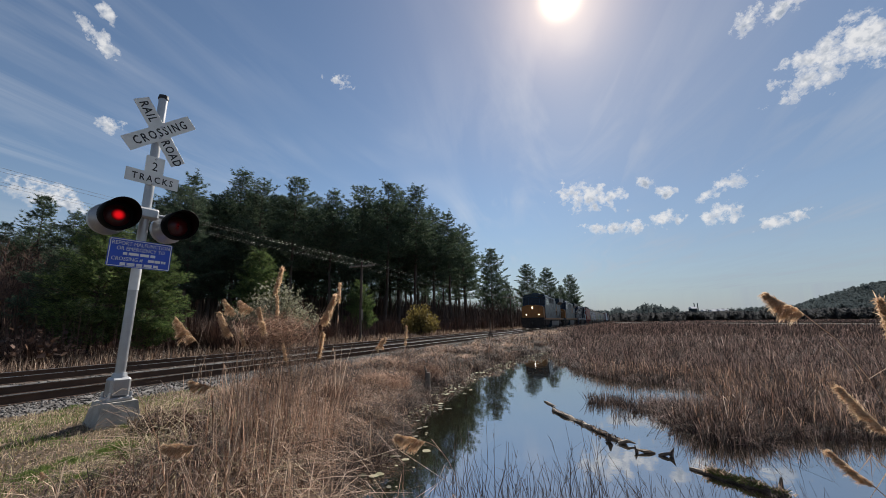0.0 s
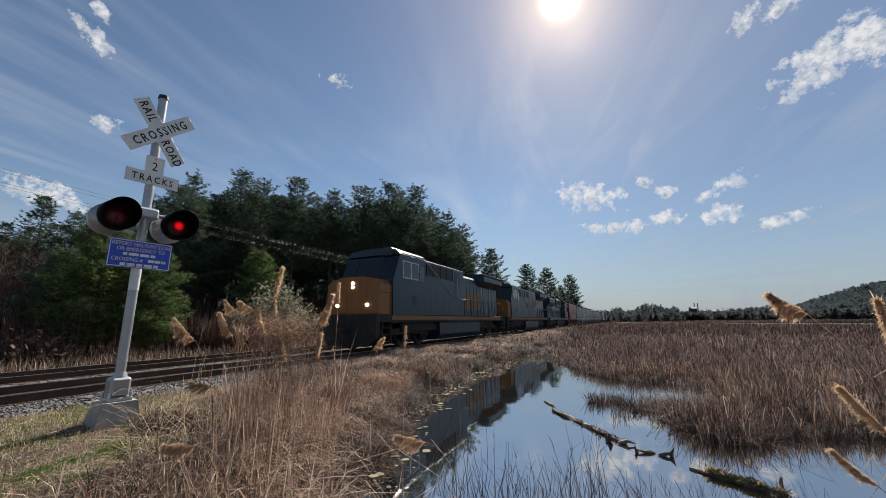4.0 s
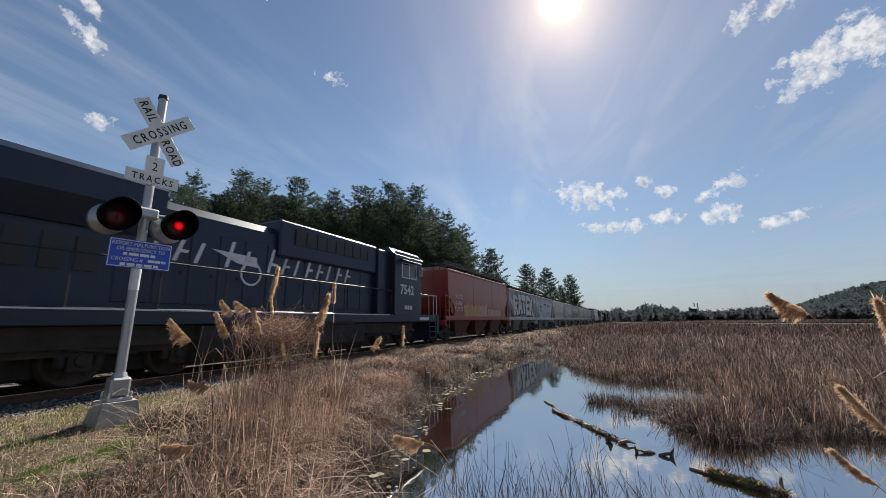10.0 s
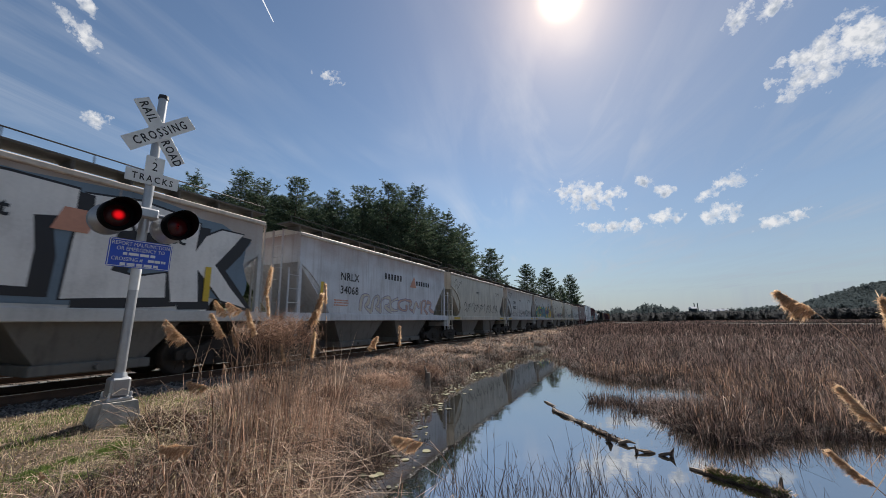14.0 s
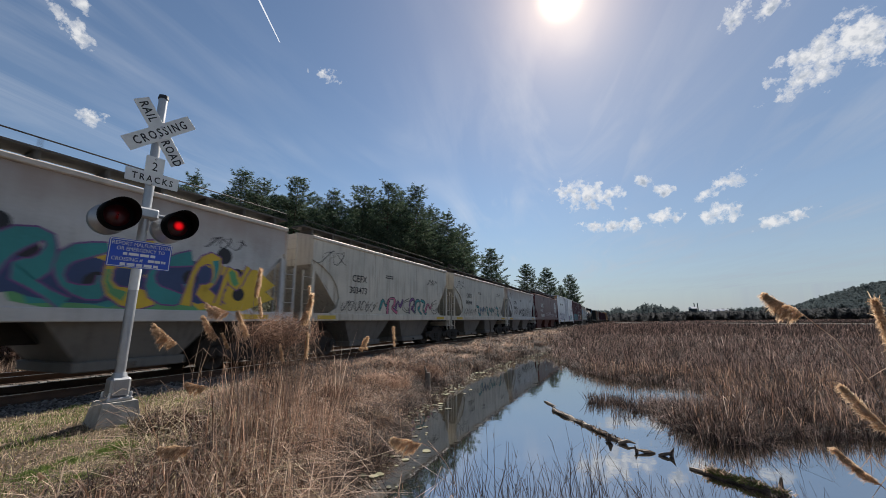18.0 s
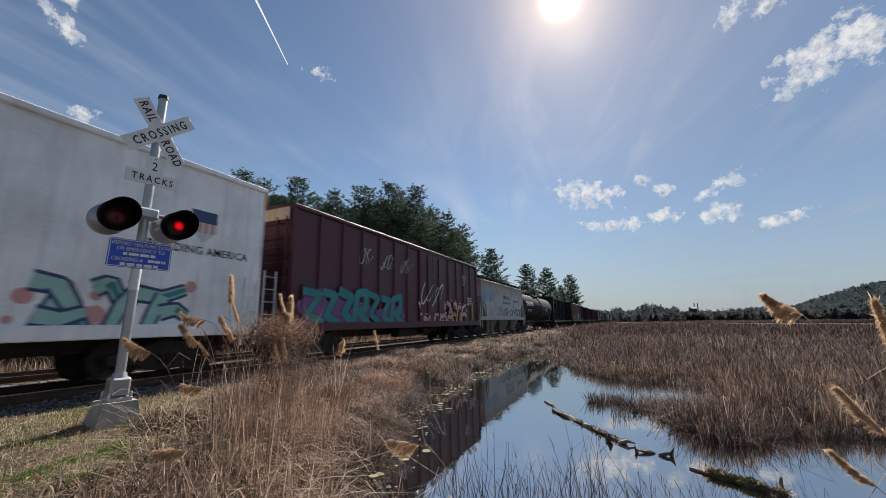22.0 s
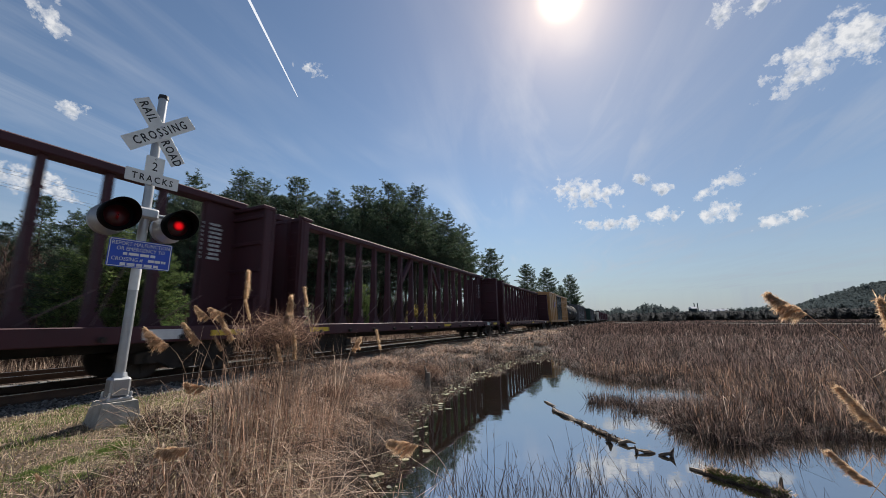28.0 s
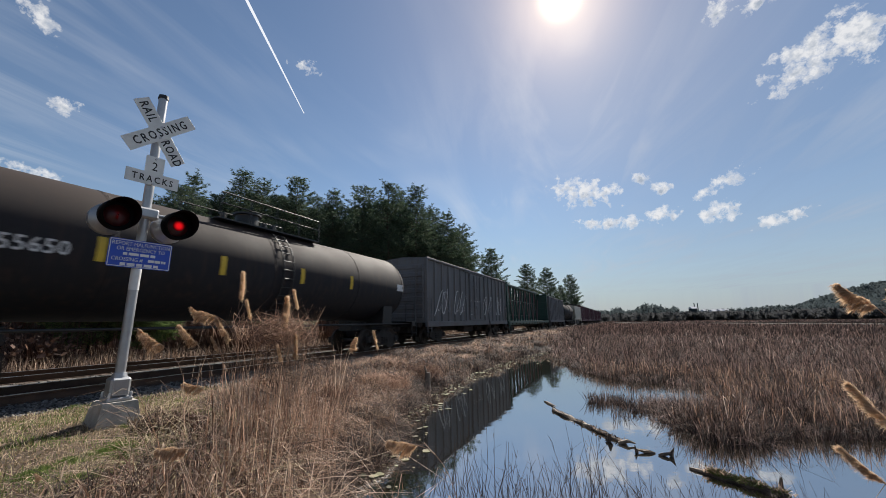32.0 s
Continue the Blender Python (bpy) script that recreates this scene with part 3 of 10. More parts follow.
def spray_piece(x0, x1, z0, z1, fills, line, parent, y, seed, n=6, under=(), spots=None, thin=1.0, sharp=False):
    """A sprayed mural: overlapping bent strokes with outlines over blotches of colour; no letters can be told."""
    rng = random.Random(seed)
    H, W = z1 - z0, x1 - x0
    for k, mat in enumerate(under):
        for i in range(4):
            cx, cz = x0 + W * (i + rng.random()) / 4, z0 + H * rng.uniform(0.25, 0.6)
            rx, rz = W * rng.uniform(0.12, 0.22), H * rng.uniform(0.25, 0.5)
            ring = [(cx + rx * rng.uniform(0.8, 1.15) * math.cos(g * 0.314), min(z1 + 0.2, max(z0 - 0.05, cz + rz * rng.uniform(0.75, 1.2) * math.sin(g * 0.314)))) for g in range(20)]
            part("spray_blotch", Shape().prism(ring, y - 0.0012 - 0.0001 * (4 * k + i), y - 0.0011 - 0.0001 * (4 * k + i)), mat, parent)
    if spots:
        for i in range(2 * n):
            cx, cz, r = rng.uniform(x0 - 0.2, x1 + 0.2), rng.uniform(z0 + 0.1, z1 + 0.15), rng.uniform(0.1, 0.24)
            part("spray_dot", Shape().prism([(cx + r * math.cos(g * 0.524), cz + r * math.sin(g * 0.524)) for g in range(12)], y - 0.0026 - 0.00003 * i, y - 0.0025 - 0.00003 * i), spots, parent)
    for i in range(n):
        cx = x0 + W * (i + 0.5) / n
        half = W / n * rng.uniform(0.5, 0.8)
        kind = rng.randrange(4)
        u = lambda a, b: (cx + half * a + rng.uniform(-0.12, 0.12) * half, z0 + H * b + rng.uniform(-0.06, 0.06) * H)
        path = ([u(-1, 0.1), u(-0.3, 0.95), u(0.2, 0.3), u(1, 0.85)], [u(-0.9, 0.9), u(0.5, 0.8), u(-0.5, 0.3), u(0.9, 0.05)], [u(0.8, 0.95), u(-0.8, 0.75), u(-0.7, 0.2), u(0.9, 0.1), u(0.7, 0.5)], [u(-0.8, 0), u(-0.6, 0.9), u(0.7, 1.0), u(0.5, 0.45), u(-0.3, 0.4), u(1.0, 0.02)])[kind]
        fine = []
        for a, b in zip(path, path[1:]):
            fine += [(a[0] + (b[0] - a[0]) * t, a[1] + (b[1] - a[1]) * t) for t in ((0.0, 0.12, 0.5, 0.88) if sharp else (0.0, 0.35, 0.7))]
        fine.append(path[-1])
        for _ in range(0 if sharp else 2):
            fine = [fine[0]] + [((a[0] + 2 * b[0] + c[0]) / 4, (a[1] + 2 * b[1] + c[1]) / 4) for a, b, c in zip(fine, fine[1:], fine[2:])] + [fine[-1]]
        w0 = H * rng.uniform(0.2, 0.3) * thin
        ws = [w0 * (1.25 if sharp else 0.75 + 0.4 * math.sin(k * 0.9 + i)) for k in range(len(fine))]
        yy = y - 0.004 - 0.0006 * i
        stroke = part("graffiti_stroke", ribbon(Shape(), fine, ws, yy), rng.choice(fills), parent)
        part("stroke_outline", ribbon(Shape(), fine, [w + 0.07 for w in ws], yy + 0.0003), line, stroke)
        if thin > 0.7:
            k = len(fine) // 2
            part("stroke_fade", ribbon(Shape(), fine[k - 2:k + 2], [w * 0.55 for w in ws[k - 2:k + 2]], yy - 0.0002), rng.choice(fills), stroke)


def angular_piece(x0, x1, z0, z1, fill, shade, line, dots, parent, y, seed):
    """A sprayed mural of straight-edged interlocking arrows over a cloud of dots; no letters can be told."""
    rng = random.Random(seed)
    W, H = x1 - x0, z1 - z0
    for i in range(26):
        cx, cz, r = rng.uniform(x0 - 0.5, x1 + 0.2), z0 + H * rng.uniform(0.1, 1.05), rng.uniform(0.07, 0.15)
        part("spray_dot", Shape().prism([(cx + r * math.cos(g * 0.524), cz + r * math.sin(g * 0.524)) for g in range(12)], y - 0.0021 - 0.00004 * i, y - 0.002 - 0.00004 * i), dots, parent)
    arms = (((-0.02, 0.9), (0.17, 0.82), (0.03, 0.05)), ((0.12, 0.86), (0.22, 0.5), (0.3, 0.04)), ((0.02, 0.36), (0.16, 0.3), (0.3, 0.42)), ((0.33, 0.82), (0.43, 0.95), (0.52, 0.55)),
            ((0.66, 0.92), (0.52, 0.55), (0.44, 0.03)), ((0.6, 0.78), (0.8, 0.72), (1.0, 0.9)), ((0.82, 0.75), (0.75, 0.4), (0.7, 0.02)), ((0.8, 0.42), (0.93, 0.5), (1.02, 0.36)))
    for i, arm in enumerate(arms):
        pts = [(x0 + W * a, z0 + H * b) for a, b in arm]
        path = [(p[0] + (q[0] - p[0]) * t, p[1] + (q[1] - p[1]) * t) for p, q in zip(pts, pts[1:]) for t in (0.0, 0.45, 0.9)] + [pts[-1]]
        w = [0.2 * (1.35 - 0.09 * k) for k in range(len(path))]
        at = y - 0.0042 - 0.0005 * i
        stroke = part("graffiti_stroke", ribbon(Shape(), path, w, at), fill, parent)
        part("stroke_outline", ribbon(Shape(), path, [v + 0.13 for v in w], at + 0.0003), line, stroke)
        part("stroke_fade", ribbon(Shape(), path[3:], [v * 0.6 for v in w[3:]], at - 0.0001), shade if i % 2 else fill, stroke)


def scribble(x, z, w, h, mat, parent, y, seed, thick=0.035):
    """A quick spray-can tag: a few looping strokes."""
    rng = random.Random(seed)
    for i in range(max(2, int(w / h * 1.3))):
        n = max(2, int(w / h * 1.3))
        cx, ph, turns = x + w * (i + 0.5) / n, rng.uniform(0, 6.28), rng.uniform(0.6, 1.7)
        pts = []
        for k in range(15):
            g = ph + turns * 6.28 * k / 14
            pts.append((cx + w / n * (0.55 * math.cos(g) + 0.5 * (k / 14 - 0.5)), z + h * (0.5 + 0.5 * math.sin(g * 1.3) * (1 - 0.4 * k / 14))))
        part("graffiti", ribbon(Shape(), pts, [thick * (0.6 + 0.5 * math.sin(k * 0.5)) for k in range(15)], y - 0.002 - 0.0003 * i), mat, parent, "sprayed line tag")


def bubbles(x0, x1, z0, z1, n, fills, line, parent, y, seed):
    """Rounded sprayed blobs side by side."""
    rng = random.Random(seed)
    cell = (x1 - x0) / n
    for i in range(n):
        w, hgt = cell * rng.uniform(1.1, 1.35), (z1 - z0) * rng.uniform(0.86, 1.0)
        ox, oz = x0 + i * cell, z0 + (z1 - z0 - hgt) * rng.random()
        pw = rng.uniform(0.45, 0.7)

        def blob(grow, at):
            pts = []
            for j in range(18):
                g = 2 * math.pi * (j + 0.5) / 18
                q, t = math.cos(g), math.sin(g)
                k = 1 + 0.1 * math.sin(3 * g + i * 2.1)
                pts.append((ox + w * 0.5 + (w * 0.5 * k + grow) * math.copysign(abs(q) ** pw, q), oz + hgt * 0.5 + (hgt * 0.5 * k + grow) * math.copysign(abs(t) ** pw, t)))
            return Shape().prism(pts, at - 0.0006, at)

        lift = 0.006 + 0.0024 * (i % 3)
        b = part("graffiti_blob", blob(0, y - lift), fills[i * len(fills) // n], parent)
        part("blob_outline", blob(0.03, y - lift + 0.0009), line, b)
        if i % 3 == 0:
            part("blob_slot", Shape().prism([(ox + w * 0.46, oz + hgt * 0.3), (ox + w * 0.54, oz + hgt * 0.28), (ox + w * 0.55, oz + hgt * 0.55), (ox + w * 0.47, oz + hgt * 0.57)], y - lift - 0.0012, y - lift - 0.0007), line, b)


def wheelset_mesh(r):
    if ("ws", r) in CACHE:
        return CACHE["ws", r]
    sh = Shape()
    sh.cyl((0, -1.08, 0), (0, 1.08, 0), 0.085, 0.085, 10)
    for side in (-1, 1):
        prof = [(0.66, 0.1), (0.665, r * 0.8), (0.655, r + 0.028), (0.685, r + 0.028), (0.70, r), (0.80, r - 0.008), (0.80, r * 0.86), (0.765, r * 0.78), (0.75, r * 0.35), (0.80, 0.14), (0.80, 0.08)]
        sh.lathe([(side * a, b) for a, b in (prof if side < 0 else prof)], 22, "y")
        for i in range(6):   # cast ribs on the plate show the turning
            g = i * math.pi / 3
            a = Vector((math.cos(g), 0, math.sin(g)))
            sh.cyl(a * 0.15 + Vector((0, side * 0.775, 0)), a * r * 0.76 + Vector((0, side * 0.768, 0)), 0.028, 0.018, 5)
    CACHE["ws", r] = mesh_of("wheelset", sh, M_WHEEL)
    return CACHE["ws", r]


def truck(parent, x, axles, mid, r=0.46, deep=False):
    """A bogie with turning wheelsets."""
    key = ("truck", tuple(axles), r, deep)
    if key not in CACHE:
        sh = Shape()
        e = max(abs(a) for a in axles)
        for side in (-1, 1):
            y0, y1 = sorted((side * 0.92, side * 1.08))
            if len(axles) == 2:
                poly = [(-e - 0.28, 0.36), (-e - 0.28, 0.58), (-0.55, 0.68), (-0.3, 0.82), (0.3, 0.82), (0.55, 0.68), (e + 0.28, 0.58), (e + 0.28, 0.36), (e - 0.22, 0.36), (0.4, 0.2), (-0.4, 0.2), (-e + 0.22, 0.36)]
                sh.prism(poly, y0, y1)
                for q in (-0.16, 0, 0.16):
                    for z0 in (0.3, 0.4, 0.5):
                        sh.cyl((q, side * 1.09, z0), (q, side * 1.09, z0 + 0.07), 0.07, 0.07, 8)
            else:
                poly = [(-e - 0.45, 0.5), (-e - 0.45, 0.72), (-e, 0.9), (e, 0.9), (e + 0.45, 0.72), (e + 0.45, 0.5), (e + 0.1, 0.62), (-e - 0.1, 0.62)]
                sh.prism(poly, y0, y1)
                for a in axles:
                    sh.box(a - 0.2, a + 0.2, y0 - 0.02, y1 + 0.02, 0.3, 0.7, 0.03)
                    for q in (-0.3, 0.3):
                        sh.cyl((a + q, side * 1.02, 0.42), (a + q, side * 1.02, 0.66), 0.085, 0.085, 8)
                sh.cyl((-0.3, side * 1.12, 0.78), (0.9, side * 1.12, 0.62), 0.06, 0.06, 8)
                for a in axles:
                    sh.cyl((a + 0.48, side * 1.1, 0.78), (a + 0.2, side * 1.1, 0.78), 0.11, 0.11, 10)
            for a in axles:
                sh.cyl((a, side * 1.05, r), (a, side * 1.16, r), 0.13, 0.11, 10)
        sh.box(-0.22, 0.22, -1.0, 1.0, 0.55, 0.9, 0.03)
        CACHE[key] = mesh_of("truck", sh, M_UNDER)
    t = part("truck", CACHE[key], None, parent)
    t.location = (x, 0, 0)
    for a in axles:
        w = part("wheelset", wheelset_mesh(r), None, t)
        w.location = (a, 0, r)
        WHEELS.append((w, mid, x + a, (a, 0, r), r))
    return t


def coupler(parent, x, way):
    key = ("coupler", way)
    if key not in CACHE:
        sh = Shape()
        sh.box(*sorted((0, way * 0.55)), -0.09, 0.09, 0.74, 0.96, 0.02)
        sh.box(*sorted((way * 0.5, way * 0.78)), -0.16, 0.12, 0.7, 1.0, 0.05)
        sh.cyl((way * 0.1, 0.35, 0.85), (way * 0.45, 0.32, 0.42), 0.03, 0.03, 6)
        sh.cyl((way * 0.45, 0.32, 0.42), (way * 0.75, 0.2, 0.5), 0.03, 0.03, 6)
        CACHE[key] = mesh_of("coupler", sh, M_UNDER)
    c = part("coupler", CACHE[key], None, parent)
    c.location = (x, 0, 0)


def ladder(parent, x, y, z0, z1, mat, w=0.42, along="x"):
    sh = Shape()
    n = max(2, int((z1 - z0) / 0.36))
    for q in (-w / 2, w / 2):
        a = (x + q, y) if along == "x" else (x, y + q)
        sh.box(a[0] - 0.022, a[0] + 0.022, a[1] - 0.022, a[1] + 0.022, z0, z1)
    for i in range(n):
        z = z0 + (i + 0.5) * (z1 - z0) / n
        if along == "x":
            sh.cyl((x - w / 2, y - 0.03, z), (x + w / 2, y - 0.03, z), 0.013, 0.013, 5)
        else:
            sh.cyl((x, y - w / 2, z), (x, y + w / 2, z), 0.013, 0.013, 5)
    return part("ladder", sh, mat, parent)


def start_car(name, c0, c1, label, category):
    mid = (c0 + c1) / 2
    car = empty(name, on_track(mid), label, category, "freight train")
    CARS.append((car, mid))
    return car, mid, (c1 - c0) / 2


def hopper(c0, c1, label, body, roof, top=4.1, rail_walk=True, ribs=0, sill=None, hatch="round", cut=1.5, knee=3.15, oval=False):
    """A covered hopper car: straight sides cut away at the ends over sloped end sheets, outlets below, roof walk above."""
    car, mid, h = start_car("covered_hopper", c0, c1, label, "hopper car")
    sill = sill or body
    low = 1.5
    edge = [(0.0, knee), (0.5, knee - 0.3), (0.95, knee - 0.7), (cut, low)]
    if oval:   # the side sheet's end is a wide curved scoop that runs back out to the sill
        edge = [(0.0, 3.3), (0.45, 3.15), (0.95, 2.85), (1.3, 2.45), (1.4, 2.05), (1.25, 1.72), (0.85, low)]
    outline = [(-h, top)] + [(-h + a, z) for a, z in edge] + [(h - a, z) for a, z in edge[::-1]] + [(h, top)]
    inner = [(-h, top), (-h, knee), (-h + cut * 0.55, knee - 0.75), (-h + cut, low), (h - cut, low), (h - cut * 0.55, knee - 0.75), (h, knee), (h, top)]
    hull = part("hopper_body", Shape().prism(inner, -1.44, 1.44), body, car)
    for side in (-1, 1):
        part("side_sheet", Shape().prism(outline, *sorted((side * 1.44, side * 1.5))), body, hull)
    for x in np.linspace(-h + cut, h - cut, max(2, ribs)) if ribs else (-h * 0.33, h * 0.33):
        part("weld_seam" if not ribs else "side_post", Shape().box(x - 0.012 - 0.03 * bool(ribs), x + 0.012 + 0.03 * bool(ribs), -1.508 - 0.04 * bool(ribs), -1.498, low, top), body, hull)
    part("top_chord", Shape().box(-h - 0.05, h + 0.05, -1.56, -1.46, top - 0.09, top + 0.03, 0.02), roof, car)
    part("top_chord", Shape().box(-h - 0.05, h + 0.05, 1.46, 1.56, top - 0.09, top + 0.03, 0.02), roof, car)
    part("roof", Shape().prism([(-1.5, top - 0.02), (-1.46, top + 0.04), (-0.8, top + 0.2), (0.8, top + 0.2), (1.46, top + 0.04), (1.5, top - 0.02)], -h, h, "x"), roof, car)
    for side in (-1, 1):
        part("side_sill", Shape().box(-h - 0.45, h + 0.45, min(side * 1.38, side * 1.54), max(side * 1.38, side * 1.54), 1.27, 1.53, 0.02), sill, car)
    part("center_sill", Shape().box(-h - 0.5, h + 0.5, -0.3, 0.3, 0.85, 1.3, 0.02), M_UNDER, car)
    n = 2 if h < 6 else 3
    for i in range(n):
        x = (i - (n - 1) / 2) * (2 * h - 2 * cut) / n
        k = (h - cut) / n * 0.86
        o = Shape()
        o.convex([(x - k, -1.4, low), (x + k, -1.4, low), (x + k, 1.4, low), (x - k, 1.4, low), (x - k * 0.55, -1.1, 0.5), (x + k * 0.55, -1.1, 0.5), (x + k * 0.55, 1.1, 0.5), (x - k * 0.55, 1.1, 0.5)],
                 [(0, 1, 2, 3), (4, 5, 6, 7), (0, 1, 5, 4), (1, 2, 6, 5), (2, 3, 7, 6), (3, 0, 4, 7)])
        o.box(x - k * 0.6, x + k * 0.6, -1.2, 1.2, 0.3, 0.5, 0.02)
        o.cyl((x, -1.3, 0.4), (x, 1.3, 0.4), 0.05, 0.05, 8)
        part("outlet", o, C_OUTLETRED if body in (C_RED, C_BROWN) else C_OUTLET, car)
    for way in (-1, 1):
        xe = way * (h + 0.4)
        part("end_platform", Shape().box(*sorted((way * (h - cut), xe)), -1.36, 1.36, 1.2, 1.27), M_UNDER, car)
        part("end_slope_sheet", Shape().convex([(way * (h - 0.02), -1.44, knee), (way * (h - 0.02), 1.44, knee), (way * (h - cut - 0.05), 1.44, low), (way * (h - cut - 0.05), -1.44, low),
                                                (way * (h - 0.1), -1.44, knee + 0.02), (way * (h - 0.1), 1.44, knee + 0.02), (way * (h - cut - 0.1), 1.44, low), (way * (h - cut - 0.1), -1.44, low)],
                                               [(0, 1, 2, 3), (4, 5, 6, 7), (0, 1, 5, 4), (2, 3, 7, 6), (0, 3, 7, 4), (1, 2, 6, 5)]), body, car)
        for side in (-1, 1):
            post = Shape().box(way * (h - 0.06) - 0.05, way * (h - 0.06) + 0.05, side * 1.47 - 0.05, side * 1.47 + 0.05, 1.5, knee)
            part("end_post", post, sill, car)
        part("end_sill", Shape().box(xe - 0.1, xe + 0.1, -1.5, 1.5, 0.95, 1.27, 0.02), sill, car)
        ladder(car, way * (h + 0.2) , -1.5, 0.75, 2.9, sill)
        ladder(car, way * (h + 0.38), -0.9, 1.3, top + 0.1, sill, 0.42, "y")
        coupler(car, xe, way)
        truck(car, way * (h - cut * 0.42), (-0.89, 0.89), mid)
        # solid box added at the bolster to block the bright gap below
        part("brake_rigging", Shape().box(way * (h - cut * 0.42) - 1.2, way * (h - cut * 0.42) + 1.2, -0.62, 0.62, 0.22, 0.9, 0.04), M_UNDER, car)
    # roof walk with its brackets, and the loading hatches
    for side in (-1, 1):
        wk = Shape().box(-h - 0.25, h + 0.25, side * 0.95 - 0.3, side * 0.95 + 0.3, top + 0.33, top + 0.37)
        part("roof_walk", wk, M_GRATE, car)
        for i in range(11):
            x = -h + 0.2 + i * (2 * h - 0.4) / 10
            part("bracket", Shape().box(x - 0.025, x + 0.025, side * 0.95 - 0.28, side * 0.95 + 0.28, top + 0.1, top + 0.33), M_GRATE, car)
    if rail_walk:
        rl = Shape().box(-h - 0.2, h + 0.2, -1.27, -1.24, top + 0.32, top + 0.38).box(-h - 0.2, h + 0.2, -1.27, -1.24, top + 0.54, top + 0.56)
        for i in range(int(2 * h / 0.1)):
            x = -h + i * 0.1
            rl.box(x, x + 0.05, -1.262, -1.248, top + 0.38, top + 0.54)
        if body in (C_RED, C_BROWN):
            part("running_board_grille", rl, M_GRATE, car)
        else:
            part("roof_rail", Shape().pipe([(-h - 0.2, -1.24, top + 0.36), (-h - 0.2, -1.24, top + 0.56), (h + 0.2, -1.24, top + 0.56), (h + 0.2, -1.24, top + 0.36)], 0.016, 5), M_GRATE, car)
            for i in range(1, 8):
                part("rail_post", Shape().cyl((-h + i * h / 4, -1.24, top + 0.36), (-h + i * h / 4, -1.24, top + 0.56), 0.014, 0.014, 5), M_GRATE, car)
    if hatch == "round":
        for i in range(5):
            x = -h * 0.8 + i * h * 0.4
            part("hatch", Shape().cyl((x, 0, top + 0.18), (x, 0, top + 0.32), 0.34, 0.32, 16), roof, car)
    else:
        part("hatch", Shape().box(-h * 0.92, h * 0.92, -0.32, 0.32, top + 0.18, top + 0.3, 0.03), roof, car)
    return car, h


